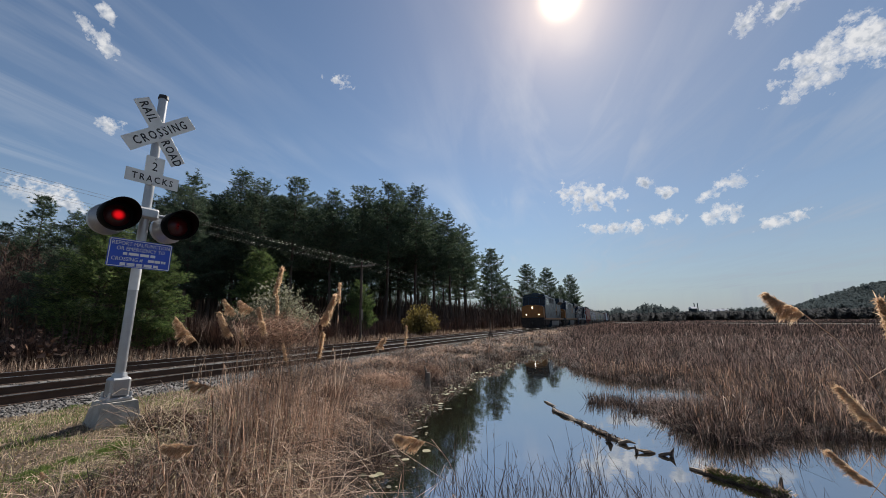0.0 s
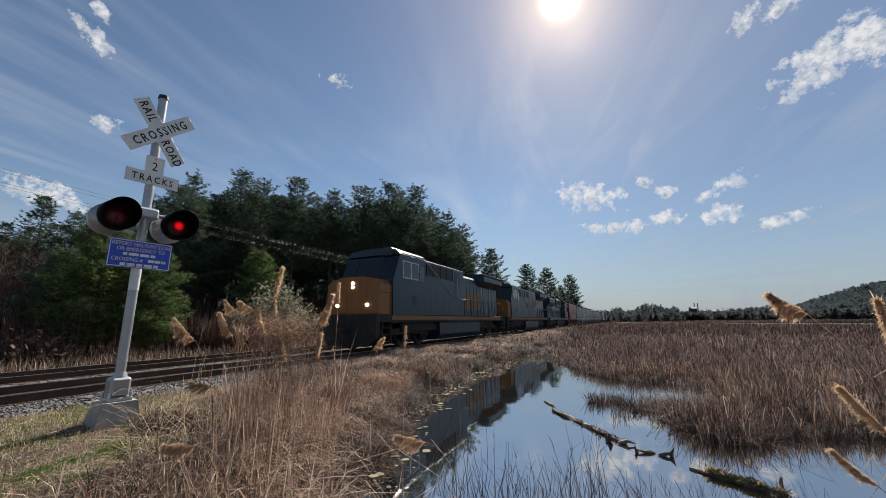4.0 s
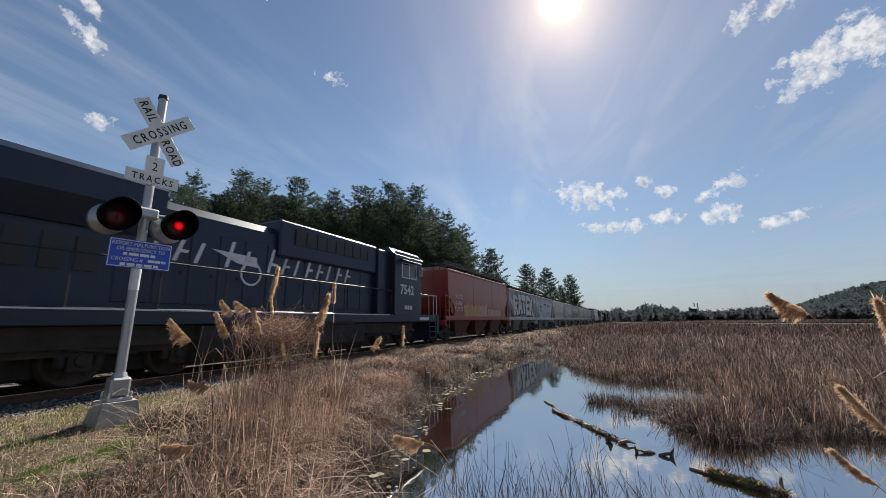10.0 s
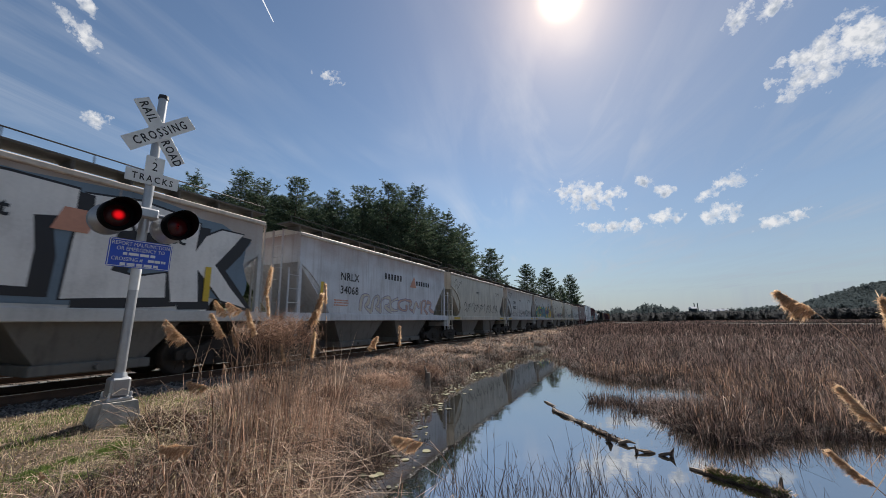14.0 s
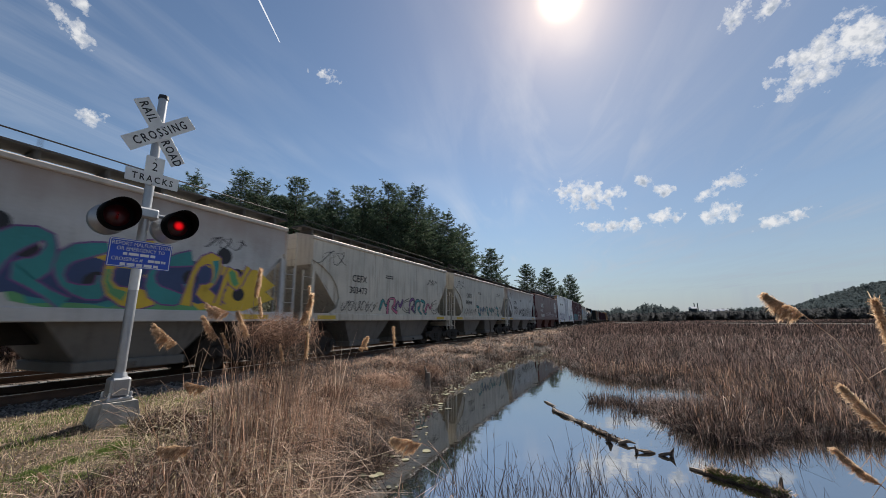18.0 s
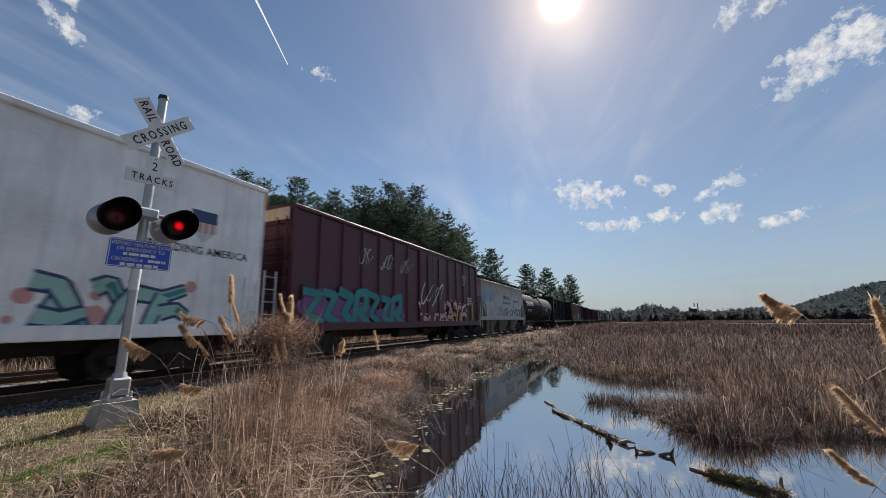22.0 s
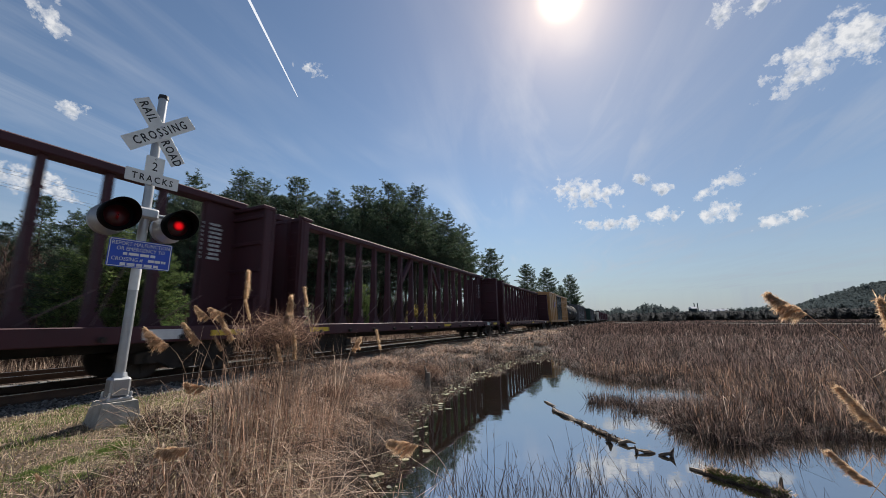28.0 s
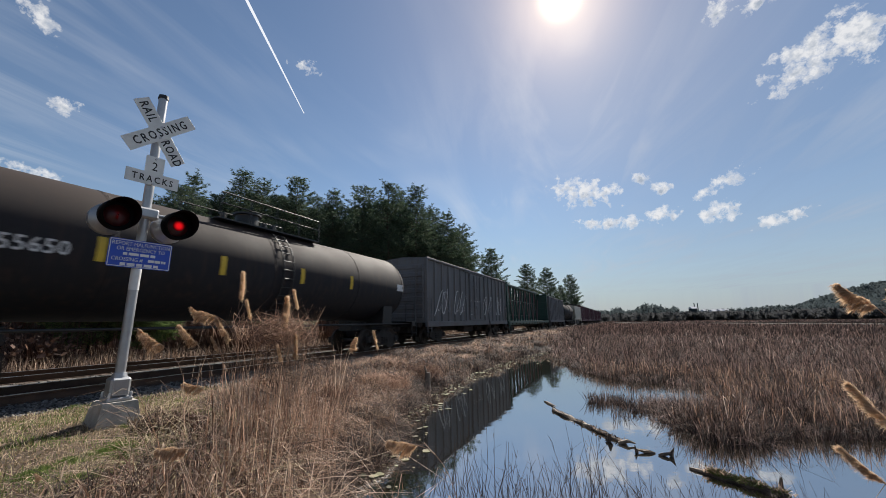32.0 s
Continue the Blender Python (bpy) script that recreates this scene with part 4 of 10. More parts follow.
def boxcar(c0, c1, label, body, top=4.75, ribs=14, door=(0.0, 3.0), door_mat=None, roof=None, end_mat=None, low=1.15, leaves=1):
    """A boxcar: side sheets with outside posts, sliding doors, ribbed ends and roof."""
    car, mid, h = start_car("boxcar", c0, c1, label, "boxcar")
    roof, door_mat, end_mat = roof or body, door_mat or body, end_mat or body
    hull = part("car_body", Shape().box(-h, h, -1.45, 1.45, low, top, 0.02), body, car)
    d0, d1 = door[0] - door[1] / 2, door[0] + door[1] / 2
    post = None
    for side in (-1, 1):
        for i in range(ribs + 1 if ribs else 0):
            x = -h + 0.06 + i * (2 * h - 0.12) / ribs
            if side < 0 and d0 - 0.05 < x < d1 + 0.05:
                continue
            post = post or mesh_of("side_post", Shape().prism([(-0.08, 0), (-0.05, -0.075), (0.05, -0.075), (0.08, 0)], low + 0.03, top - 0.1, "z"), body)
            o = part("side_post", post, None, hull)
            o.matrix_basis = pose(x, side * 1.45, 0, 0, 0, 0 if side < 0 else 180)
    for side in (-1, 1):
        part("side_sill", Shape().box(-h, h, min(side * 1.4, side * 1.56), max(side * 1.4, side * 1.56), low - 0.22, low + 0.06, 0.02), body, car)
        part("roof_eave", Shape().box(-h - 0.03, h + 0.03, min(side * 1.42, side * 1.55), max(side * 1.42, side * 1.55), top - 0.1, top + 0.03, 0.02), roof, car)
    for j in range(leaves):
        w = (d1 - d0) / leaves
        a = d0 + j * w
        door_ob = part("door", Shape().box(a + 0.02, a + w - 0.02, -1.53, -1.46, low + 0.1, top - 0.2, 0.02), door_mat, car)
        for k in range(3):
            z = low + 0.5 + k * (top - low - 0.6) / 3
            for u in (0.08, w / 2 + 0.03):
                part("door_panel", Shape().box(a + u, a + u + w / 2 - 0.12, -1.552, -1.53, z, z + (top - low - 0.9) / 3, 0.015), door_mat, door_ob)
        bar = Shape()
        for q in (0.28, 0.72):
            bar.cyl((a + w * q, -1.59, low + 0.2), (a + w * q, -1.59, top - 0.3), 0.032, 0.032, 8)
        bar.box(a + w * 0.4, a + w * 0.6, -1.59, -1.54, low + 0.9, low + 1.05, 0.01)
        part("lock_bar", bar, door_mat, door_ob)
    part("door_track", Shape().box(d0 - 1.2, d1 + 1.2, -1.57, -1.47, low + 0.02, low + 0.09), body, car)
    part("door_track", Shape().box(d0 - 1.0, d1 + 1.0, -1.56, -1.47, top - 0.18, top - 0.12), body, car)
    rf = Shape().prism([(-1.5, top), (0, top + 0.12), (1.5, top)], -h, h, "x")
    part("roof", rf, roof, car)
    for i in range(12):
        x = -h + 0.6 + i * (2 * h - 1.2) / 11
        part("roof_seam", Shape().prism([(-1.48, top + 0.01), (0, top + 0.16), (1.48, top + 0.01)], x - 0.03, x + 0.03, "x"), roof, car)
    for way in (-1, 1):
        part("end_panel", Shape().box(*sorted((way * (h + 0.002), way * (h + 0.03))), -1.44, 1.44, low, top - 0.02, 0.005), end_mat, car)
        for i in range(7):
            z = low + 0.25 + i * (top - low - 0.4) / 7
            part("end_corrugation", Shape().box(*sorted((way * h, way * (h + 0.07))), -1.36, 1.36, z, z + 0.26, 0.05), end_mat, car)
        ladder(car, way * (h - 0.28), -1.52, low - 0.5, low + 1.3, body)
        ladder(car, way * (h + 0.12), -1.1, low, top - 0.4, body, 0.42, "y")
        part("end_sill", Shape().box(*sorted((way * h, way * (h + 0.35))), -1.2, 1.2, 0.92, 1.16, 0.02), M_UNDER, car)
        coupler(car, way * (h + 0.3), way)
        truck(car, way * (h - 2.0), (-0.89, 0.89), mid)
    under = Shape().box(-h, h, -0.35, 0.35, 0.62, 1.0, 0.02)
    under.box(-1.2, 0.6, -1.0, -0.5, 0.5, 0.9, 0.05)
    under.cyl((1.2, -0.9, 0.75), (2.2, -0.9, 0.75), 0.18, 0.18, 10)
    part("underframe", under, M_UNDER, car)
    return car, h


def tank_car(c0, c1, label, body, r=1.47, zc=2.76):
    car, mid, h = start_car("tank_car", c0, c1, label, "tank car")
    e = h - 0.25
    prof = [(-e, 0.01), (-e + 0.03, 0.5), (-e + 0.12, 0.85), (-e + 0.3, 1.18), (-e + 0.52, 1.38), (-e + 0.8, r), (e - 0.8, r), (e - 0.52, 1.38), (e - 0.3, 1.18), (e - 0.12, 0.85), (e - 0.03, 0.5), (e, 0.01)]
    prof = [(a, b * 1.0) for a, b in prof]
    part("tank_shell", Shape().lathe(prof[::-1], 48, "x", (0, 0, zc)), body, car)
    for x in (-e + 0.82, -e * 0.5, 0.0, e * 0.5, e - 0.82):
        part("weld_ring", Shape().lathe([(0.02, r - 0.005), (0.02, r + 0.008), (-0.02, r + 0.008), (-0.02, r - 0.005)], 48, "x", (x, 0, zc)), body, car)
    for way in (-1, 1):
        xb = way * (h - 1.9)
        sd = Shape().prism([(-1.2, 1.05), (1.2, 1.05), (1.25, 1.9), (0.8, 1.5), (0, 1.3), (-0.8, 1.5), (-1.25, 1.9)], xb - 0.35, xb + 0.35, "x")
        part("saddle", sd, M_BLACK, car)
        st = Shape().box(*sorted((way * (h - 3.3), way * (h + 0.2))), -0.32, 0.32, 0.85, 1.22, 0.02)
        st.box(*sorted((way * (h - 0.1), way * (h + 0.22))), -1.48, 1.48, 0.98, 1.2, 0.02)
        st.box(*sorted((way * (h - 0.7), way * (h + 0.2))), -1.5, 1.5, 1.2, 1.23)
        part("stub_sill", st, M_BLACK, car)
        for side in (-1, 1):
            part("side_rail", Shape().pipe([(way * (h + 0.1), side * 1.47, 1.2), (way * (h + 0.1), side * 1.47, 2.05), (way * (h - 0.7), side * 1.47, 2.05), (way * (h - 0.7), side * 1.47, 1.2)], 0.02, 6), M_BLACK, car)
        ladder(car, way * (h + 0.05), -1.48, 0.5, 1.2, M_BLACK)
        coupler(car, way * (h + 0.2), way)
        truck(car, xb, (-0.89, 0.89), mid)
    part("side_sill_bar", Shape().pipe([(-h + 0.1, -1.3, 1.12), (h - 0.1, -1.3, 1.12)], 0.035, 6), M_BLACK, car)
    top = zc + r
    dome = Shape().cyl((0, 0, top - 0.1), (0, 0, top + 0.4), 0.36, 0.34, 18)
    dome.cyl((0, 0, top + 0.4), (0, 0, top + 0.46), 0.42, 0.42, 18)
    for q in (-0.75, 0.75, 1.1):
        dome.cyl((q, 0.1, top - 0.1), (q, 0.1, top + 0.35), 0.1, 0.08, 10)
    part("manway", dome, M_BLACK, car)
    pf = Shape()
    for side in (-1, 1):
        pf.box(-1.6, 2.3, side * 0.75 - 0.2, side * 0.75 + 0.2, top - 0.14, top - 0.1)
        for i in range(5):
            pf.cyl((-1.5 + i * 0.93, side * 0.7, top - 0.5), (-1.5 + i * 0.93, side * 0.7, top - 0.1), 0.025, 0.025, 5)
    part("top_platform", pf, M_BLACK, car)
    rl = Shape()
    for side in (-1, 1):
        for i in range(5):
            rl.cyl((-1.55 + i * 0.95, side * 0.95, top - 0.12), (-1.55 + i * 0.95, side * 0.95, top + 0.62), 0.018, 0.018, 5)
        for z in (0.3, 0.62):
            rl.cyl((-1.55, side * 0.95, top + z), (2.25, side * 0.95, top + z), 0.018, 0.018, 5)
    part("platform_rail", rl, M_BLACK, car)
    lad = Shape()
    for q in (0.25, 0.65):
        pts = [(q, -(r + 0.06) * math.cos(g), zc + (r + 0.06) * math.sin(g)) for g in np.linspace(-0.9, 1.15, 12)]
        lad.pipe(pts, 0.022, 5)
    for g in np.linspace(-0.85, 1.1, 12):
        y, z = -(r + 0.06) * math.cos(g), zc + (r + 0.06) * math.sin(g)
        lad.cyl((0.25, y, z), (0.65, y, z), 0.016, 0.016, 5)
    part("ladder", lad, M_BLACK, car)
    return car, h


def curved(words, x, z, size, mat, parent, r=1.47, zc=2.76, name="lettering"):
    """Letters laid on the tank's side, each standing tangent to the shell."""
    g = math.asin(max(-0.99, min(0.99, (z + size * 0.35 - zc) / r)))
    ob = lettering(words, x, z, size, mat, parent, 0, name)
    ob.matrix_basis = Matrix.Translation((x, -(r + 0.012) * math.cos(g) - 0.0, zc + (r + 0.012) * math.sin(g) - size * 0.35)) @ Matrix.Rotation(math.pi / 2 - g, 4, "X")
    return ob


def patch_on_tank(x0, x1, z0, z1, mat, parent, name, r=1.47, zc=2.76):
    a, b = [math.asin((z - zc) / (r + 0.006)) for z in (z0, z1)]
    gs = np.linspace(a, b, 6)
    pts = [(x, -(r + 0.006) * math.cos(g), zc + (r + 0.006) * math.sin(g)) for g in gs for x in (x0, x1)]
    part(name, Shape().faces(pts, [(2 * i, 2 * i + 1, 2 * i + 3, 2 * i + 2) for i in range(5)]), mat, parent)


def centerbeam(c0, c1, label, body, deck=None, posts=9, braced=False, top=4.95):
    """A centre-beam flat car: a deck, two end bulkheads and a trussed beam along the middle."""
    car, mid, h = start_car("centerbeam_flatcar", c0, c1, label, "flat car")
    part("deck", Shape().box(-h, h, -1.4, 1.4, 1.0, 1.12, 0.01), deck or body, car)
    for side in (-1, 1):
        part("side_sill", Shape().box(-h, h, min(side * 1.36, side * 1.5), max(side * 1.36, side * 1.5), 0.82, 1.17, 0.02), body, car)
    part("center_sill", Shape().box(-h, h, -0.32, 0.32, 0.6, 1.0, 0.02), M_UNDER, car)
    for way in (-1, 1):
        bh = part("bulkhead", Shape().box(*sorted((way * (h - 0.3), way * (h - 0.02))), -1.4, 1.4, 1.12, top - 0.3, 0.03), body, car)
        for y in (-1.34, -0.7, 0, 0.7, 1.34):
            part("bulkhead_post", Shape().box(*sorted((way * (h - 0.02), way * (h + 0.07))), y - 0.06, y + 0.06, 1.12, top - 0.35, 0.01), body, bh)
        for z in (1.9, 2.7, 3.5, 4.3):
            part("bulkhead_rib", Shape().box(*sorted((way * (h - 0.36), way * (h - 0.3))), -1.34, 1.34, z, z + 0.1, 0.01), body, bh)
        for z in (top - 0.38, 1.3):
            part("bulkhead_cap", Shape().box(*sorted((way * (h - 0.4), way * (h + 0.02))), -1.43, 1.43, z, z + 0.12, 0.02), body, bh)
        part("beam_web", Shape().box(*sorted((way * (h - 1.3), way * (h - 0.3))), -0.06, 0.06, 1.12, top), body, car)
        ladder(car, way * (h - 0.3), -1.46, 0.5, 1.9, body)
        ladder(car, way * (h + 0.1), -1.1, 1.2, top - 0.2, body, 0.42, "y")
        coupler(car, way * (h + 0.1), way)
        truck(car, way * (h - 1.9), (-0.89, 0.89), mid)
    part("top_chord", Shape().box(-h, h, -0.22, 0.22, top - 0.2, top + 0.02, 0.03), body, car)
    n = posts
    for i in range(1, n):
        x = -h + i * 2 * h / n
        p1 = Shape().convex([(x - 0.07, -0.17, 1.12), (x + 0.07, -0.17, 1.12), (x + 0.07, 0.17, 1.12), (x - 0.07, 0.17, 1.12), (x - 0.07, -0.1, top - 0.2), (x + 0.07, -0.1, top - 0.2), (x + 0.07, 0.1, top - 0.2), (x - 0.07, 0.1, top - 0.2)],
                            [(0, 1, 2, 3), (4, 5, 6, 7), (0, 1, 5, 4), (1, 2, 6, 5), (2, 3, 7, 6), (3, 0, 4, 7)])
        for z in (1.6, 2.4, 3.2, 4.0):   # holes' stiffeners down the post
            p1.box(x - 0.1, x + 0.1, -0.18 + 0.02 * (z - 1.2), -0.12, z, z + 0.07)
        part("beam_post", p1, body, car)
        part("post_foot", Shape().prism([(x - 0.3, 1.12), (x + 0.3, 1.12), (x + 0.08, 1.5), (x - 0.08, 1.5)], -0.21, -0.17), body, car)
    for i in range(n):
        x0, x1 = -h + i * 2 * h / n, -h + (i + 1) * 2 * h / n
        if braced:
            a, b = ((x0, 1.2), (x1, top - 0.3)) if i % 2 else ((x1, 1.2), (x0, top - 0.3))
            part("brace", Shape().cyl((a[0], -0.2, a[1]), (b[0], -0.16, b[1]), 0.045, None, 6), C_BRACE, car)
        elif i in (n // 2 - 2, n // 2 + 1):
            a, b = ((x0, top - 0.2), (x1, 3.2)) if i > n // 2 else ((x1, top - 0.2), (x0, 3.2))
            part("knee_brace", Shape().box(0, math.hypot(b[0] - a[0], b[1] - a[1]), -0.09, 0.09, -0.1, 0.1, 0.01), body, car).matrix_basis = Matrix.Translation((a[0], 0, a[1])) @ Matrix.Rotation(math.atan2(a[1] - b[1], b[0] - a[0]), 4, "Y")
        if not braced:
            za, zb = (1.2, 2.0) if i % 3 else (1.2, top - 0.3)
            part("tie_rod", Shape().cyl((x0, -0.24, za), (x1, -0.2, zb), 0.014, None, 6), C_BRACE, car)
    for z in (1.75, 3.3) if braced else ():
        part("beam_rail", Shape().box(-h + 0.4, h - 0.4, -0.05, 0.05, z, z + 0.08), body, car)
    for i in range(14):
        x = -h + 0.9 + i * (2 * h - 1.8) / 13
        part("winch", Shape().cyl((x, -1.46, 0.92), (x, -1.6, 0.92), 0.06, 0.06, 8), M_UNDER, car)
    return car, h


def handrail(parent, pts, mat, r=0.02):
    return part("handrail", Shape().pipe(pts, r, 5), mat, parent)


def loco_frame(car, mid, h, sillmat, framemat, trucks=(-6.4, 6.4), tankmat=None):
    part("frame", Shape().box(-h, h, -1.45, 1.45, 1.2, 1.55, 0.02), framemat, car)
    for side in (-1, 1):
        part("sill_stripe", Shape().box(-h + 1.2, h - 1.2, min(side * 1.45, side * 1.465), max(side * 1.45, side * 1.465), 1.3, 1.5), sillmat, car)
    part("fuel_tank", Shape().prism([(-1.42, 1.15), (-1.42, 0.5), (-1.2, 0.22), (1.2, 0.22), (1.42, 0.5), (1.42, 1.15)], -3.3, 3.3, "x"), tankmat or M_UNDER, car)
    air = Shape().cyl((-2.6, -1.3, 1.22), (2.6, -1.3, 1.22), 0.16, 0.16, 12)
    part("air_tank", air, M_UNDER, car)
    for x in trucks:
        truck(car, x, (-1.85, 0.0, 1.85), mid, 0.53)
    for way in (-1, 1):
        part("pilot", Shape().prism([(-1.47, 1.56), (-1.45, 0.55), (-1.0, 0.2), (1.0, 0.2), (1.45, 0.55), (1.47, 1.56)], *sorted((way * (h - 0.25), way * (h + 0.05))), "x"), framemat, car)
        coupler(car, way * (h + 0.05), way)
        for side in (-1, 1):
            for i in range(4):
                z = 0.35 + i * 0.29
                part("step", Shape().box(way * (h - 0.75) - 0.32, way * (h - 0.75) + 0.32, *sorted((side * 1.1, side * 1.47)), z, z + 0.04), framemat, car)
            for k in (1.1, 0.4):
                part("step_stringer", Shape().box(way * (h - k) - 0.03, way * (h - k) + 0.03, *sorted((side * 1.1, side * 1.47)), 0.3, 1.25), framemat, car)
    # solid boxes added to block the bright gap where dark equipment hangs
    for x in trucks:
        part("traction_gear", Shape().box(x - 2.5, x + 2.5, -0.62, 0.62, 0.2, 1.15, 0.05), M_UNDER, car)
    part("cable_tray", Shape().box(-h + 2.5, h - 2.5, -1.2, -1.05, 0.75, 1.2, 0.02), M_UNDER, car)


def side_rails(car, x0, x1, y, mat, z=1.55, height=1.05, n=8):
    sh = Shape()
    for i in range(n + 1):
        x = x0 + (x1 - x0) * i / n
        sh.cyl((x, y, z - 0.2), (x, y, z + height), 0.02, 0.02, 5)
    sh.cyl((x0, y, z + height), (x1, y, z + height), 0.022, 0.022, 5)
    part("handrail", sh, mat, car)


def modern_loco(c0, c1, label, body, nose, stripe, logo, faded, wide=9.8, lit=True):
    """A wide-cab six-axle diesel running cab first."""
    car, mid, h = start_car("diesel_locomotive", c0, c1, label, "locomotive")
    loco_frame(car, mid, h, stripe, M_UNDER, tankmat=body)
    f = -h
    # nose, cab, hoods
    ns = Shape().prism([(-1.42, 1.55), (-1.42, 2.85), (-1.2, 3.08), (-0.55, 3.2), (0.55, 3.2), (1.2, 3.08), (1.42, 2.85), (1.42, 1.55)], f + 0.25, f + 1.75, "x")
    nose_ob = part("nose", ns, nose, car, "yellow short hood")
    part("nose_door", Shape().box(f + 0.225, f + 0.25, 0.35, 0.95, 1.6, 2.7, 0.01), nose, nose_ob)
    cab = Shape().prism([(f + 1.2, 1.5), (f + 1.2, 3.05), (f + 1.75, 4.3), (f + 1.95, 4.45), (f + 4.3, 4.5), (f + 4.3, 1.5)], -1.5, 1.5)
    cab_ob = part("cab", cab, body, car)
    part("cab_roof", Shape().prism([(-1.52, 4.38), (-1.3, 4.62), (-0.6, 4.72), (0.6, 4.72), (1.3, 4.62), (1.52, 4.38)], f + 1.7, f + 4.4, "x"), body, cab_ob)
    w = Vector((f + 1.2, 0, 3.05))
    slope = Vector((0.55, 0, 1.25)).normalized()
    for y0, y1 in ((-1.44, -0.74), (-0.70, 0.70), (0.74, 1.44)):
        a, b = w + slope * 0.16, w + slope * 1.25
        off = Vector((-0.015, 0, 0.006))
        part("windshield", Shape().faces([a + off + Vector((0, y0, 0)), a + off + Vector((0, y1, 0)), b + off + Vector((0, y1, 0)), b + off + Vector((0, y0, 0))], [(3, 2, 1, 0)]), M_GLASS, cab_ob)
    for x0, x1 in ((f + 2.05, f + 2.75), (f + 2.85, f + 3.55)):
        part("cab_window", Shape().box(x0, x1, -1.515, -1.495, 3.3, 4.05, 0.008), M_GLASS, cab_ob)
        fr = Shape()
        for q in ((x0 - 0.05, x1 + 0.05, 3.25, 3.3), (x0 - 0.05, x1 + 0.05, 4.05, 4.1), (x0 - 0.05, x0, 3.3, 4.05), (x1, x1 + 0.05, 3.3, 4.05)):
            fr.box(q[0], q[1], -1.525, -1.5, q[2], q[3])
        part("window_frame", fr, M_STEEL, cab_ob)
    part("number_board", Shape().box(f + 1.62, f + 1.7, -1.2, -0.6, 4.32, 4.5), M_BLACK, cab_ob)
    lamp = M_LAMPGLOW if lit else M_GLASS
    for z in (2.74, 2.92):
        part("headlight", Shape().cyl((f + 0.28, 0, z), (f + 0.2, 0, z), 0.075, 0.075, 12), lamp, car)
    for y in (-0.8, 0.8):
        part("ditch_light", Shape().cyl((f + 0.26, y, 1.95), (f + 0.16, y, 1.95), 0.07, 0.07, 12), lamp, car)
    hood = Shape().prism([(-1.0, 1.55), (-1.0, 4.15), (-0.75, 4.35), (0.75, 4.35), (1.0, 4.15), (1.0, 1.55)], f + 4.3, h - 0.9, "x")
    hood_ob = part("long_hood", hood, body, car)
    x = f + wide + 0.2
    while x < h - 1.2:
        part("hood_door", Shape().box(x, x + 0.62, -1.02, -1.0, 1.75, 3.7, 0.008), body, hood_ob)
        if faded is not body and x < f + 14.2:
            part("faded_paint", Shape().box(x + 0.06, x + 0.56, -1.026, -1.02, 2.1 + 0.2 * math.sin(x * 3), 3.2 + 0.25 * math.sin(x * 5)), faded, hood_ob)
        x += 0.7
    part("equipment_cab", Shape().box(f + 4.3, f + wide, -1.48, 1.48, 1.5, 4.42, 0.04), body, car)
    for i in range(4):
        gx = f + 4.55 + i * 0.85
        g = Shape()
        g.box(gx, gx + 0.75, -1.5, -1.475, 3.62, 4.3)
        part("intake_grille", g, M_BLACK, car)
        sl = Shape()
        for j in range(6):
            sl.box(gx, gx + 0.75, -1.52, -1.5, 3.68 + j * 0.1, 3.7 + j * 0.1)
        part("grille_slats", sl, M_UNDER, car)
    rad = Shape().prism([(-1.5, 4.15), (-1.52, 4.5), (-1.4, 4.62), (1.4, 4.62), (1.52, 4.5), (1.5, 4.15), (1.0, 3.75), (-1.0, 3.75)], h - 5.2, h - 0.5, "x")
    rad_ob = part("radiator_wing", rad, body, car)
    part("radiator_screen", Shape().faces([(h - 5.1, -1.49, 4.12), (h - 0.6, -1.49, 4.12), (h - 0.6, -1.03, 3.74), (h - 5.1, -1.03, 3.74)], [(0, 1, 2, 3)]), M_BLACK, rad_ob)
    part("radiator_cap", Shape().box(h - 5.3, h - 0.45, -1.54, 1.54, 4.6, 4.68, 0.02), body, rad_ob)
    for i in range(5):
        part("rear_screen", Shape().box(h - 4.9 + i * 0.82, h - 4.25 + i * 0.82, -1.015, -0.995, 2.6, 3.35), M_BLACK, hood_ob)
    part("exhaust_housing", Shape().box(f + 10.3, f + 11.2, -0.35, 0.35, 4.35, 4.6, 0.03), M_UNDER, hood_ob)
    part("air_conditioner", Shape().box(f + 2.6, f + 3.6, -0.5, 0.5, 4.7, 4.95, 0.08), body, cab_ob)
    side_rails(car, f + wide + 0.1, h - 0.6, -1.45, M_BLACK, n=7)
    side_rails(car, f + wide + 0.1, h - 0.6, 1.45, M_BLACK, n=7)
    handrail(car, [(f + 4.6, -1.5, 4.3), (f + 8.0, -1.5, 2.6)], M_STEEL, 0.018)
    handrail(car, [(f + 0.1, -1.45, 1.3), (f + 0.1, -1.45, 2.5), (f + 1.1, -1.45, 2.5), (f + 1.1, -1.45, 1.5)], stripe, 0.022)
    handrail(car, [(h + 0.05, -1.3, 1.3), (h + 0.05, -1.3, 2.6), (h + 0.05, 1.3, 2.6), (h + 0.05, 1.3, 1.3)], stripe, 0.025)
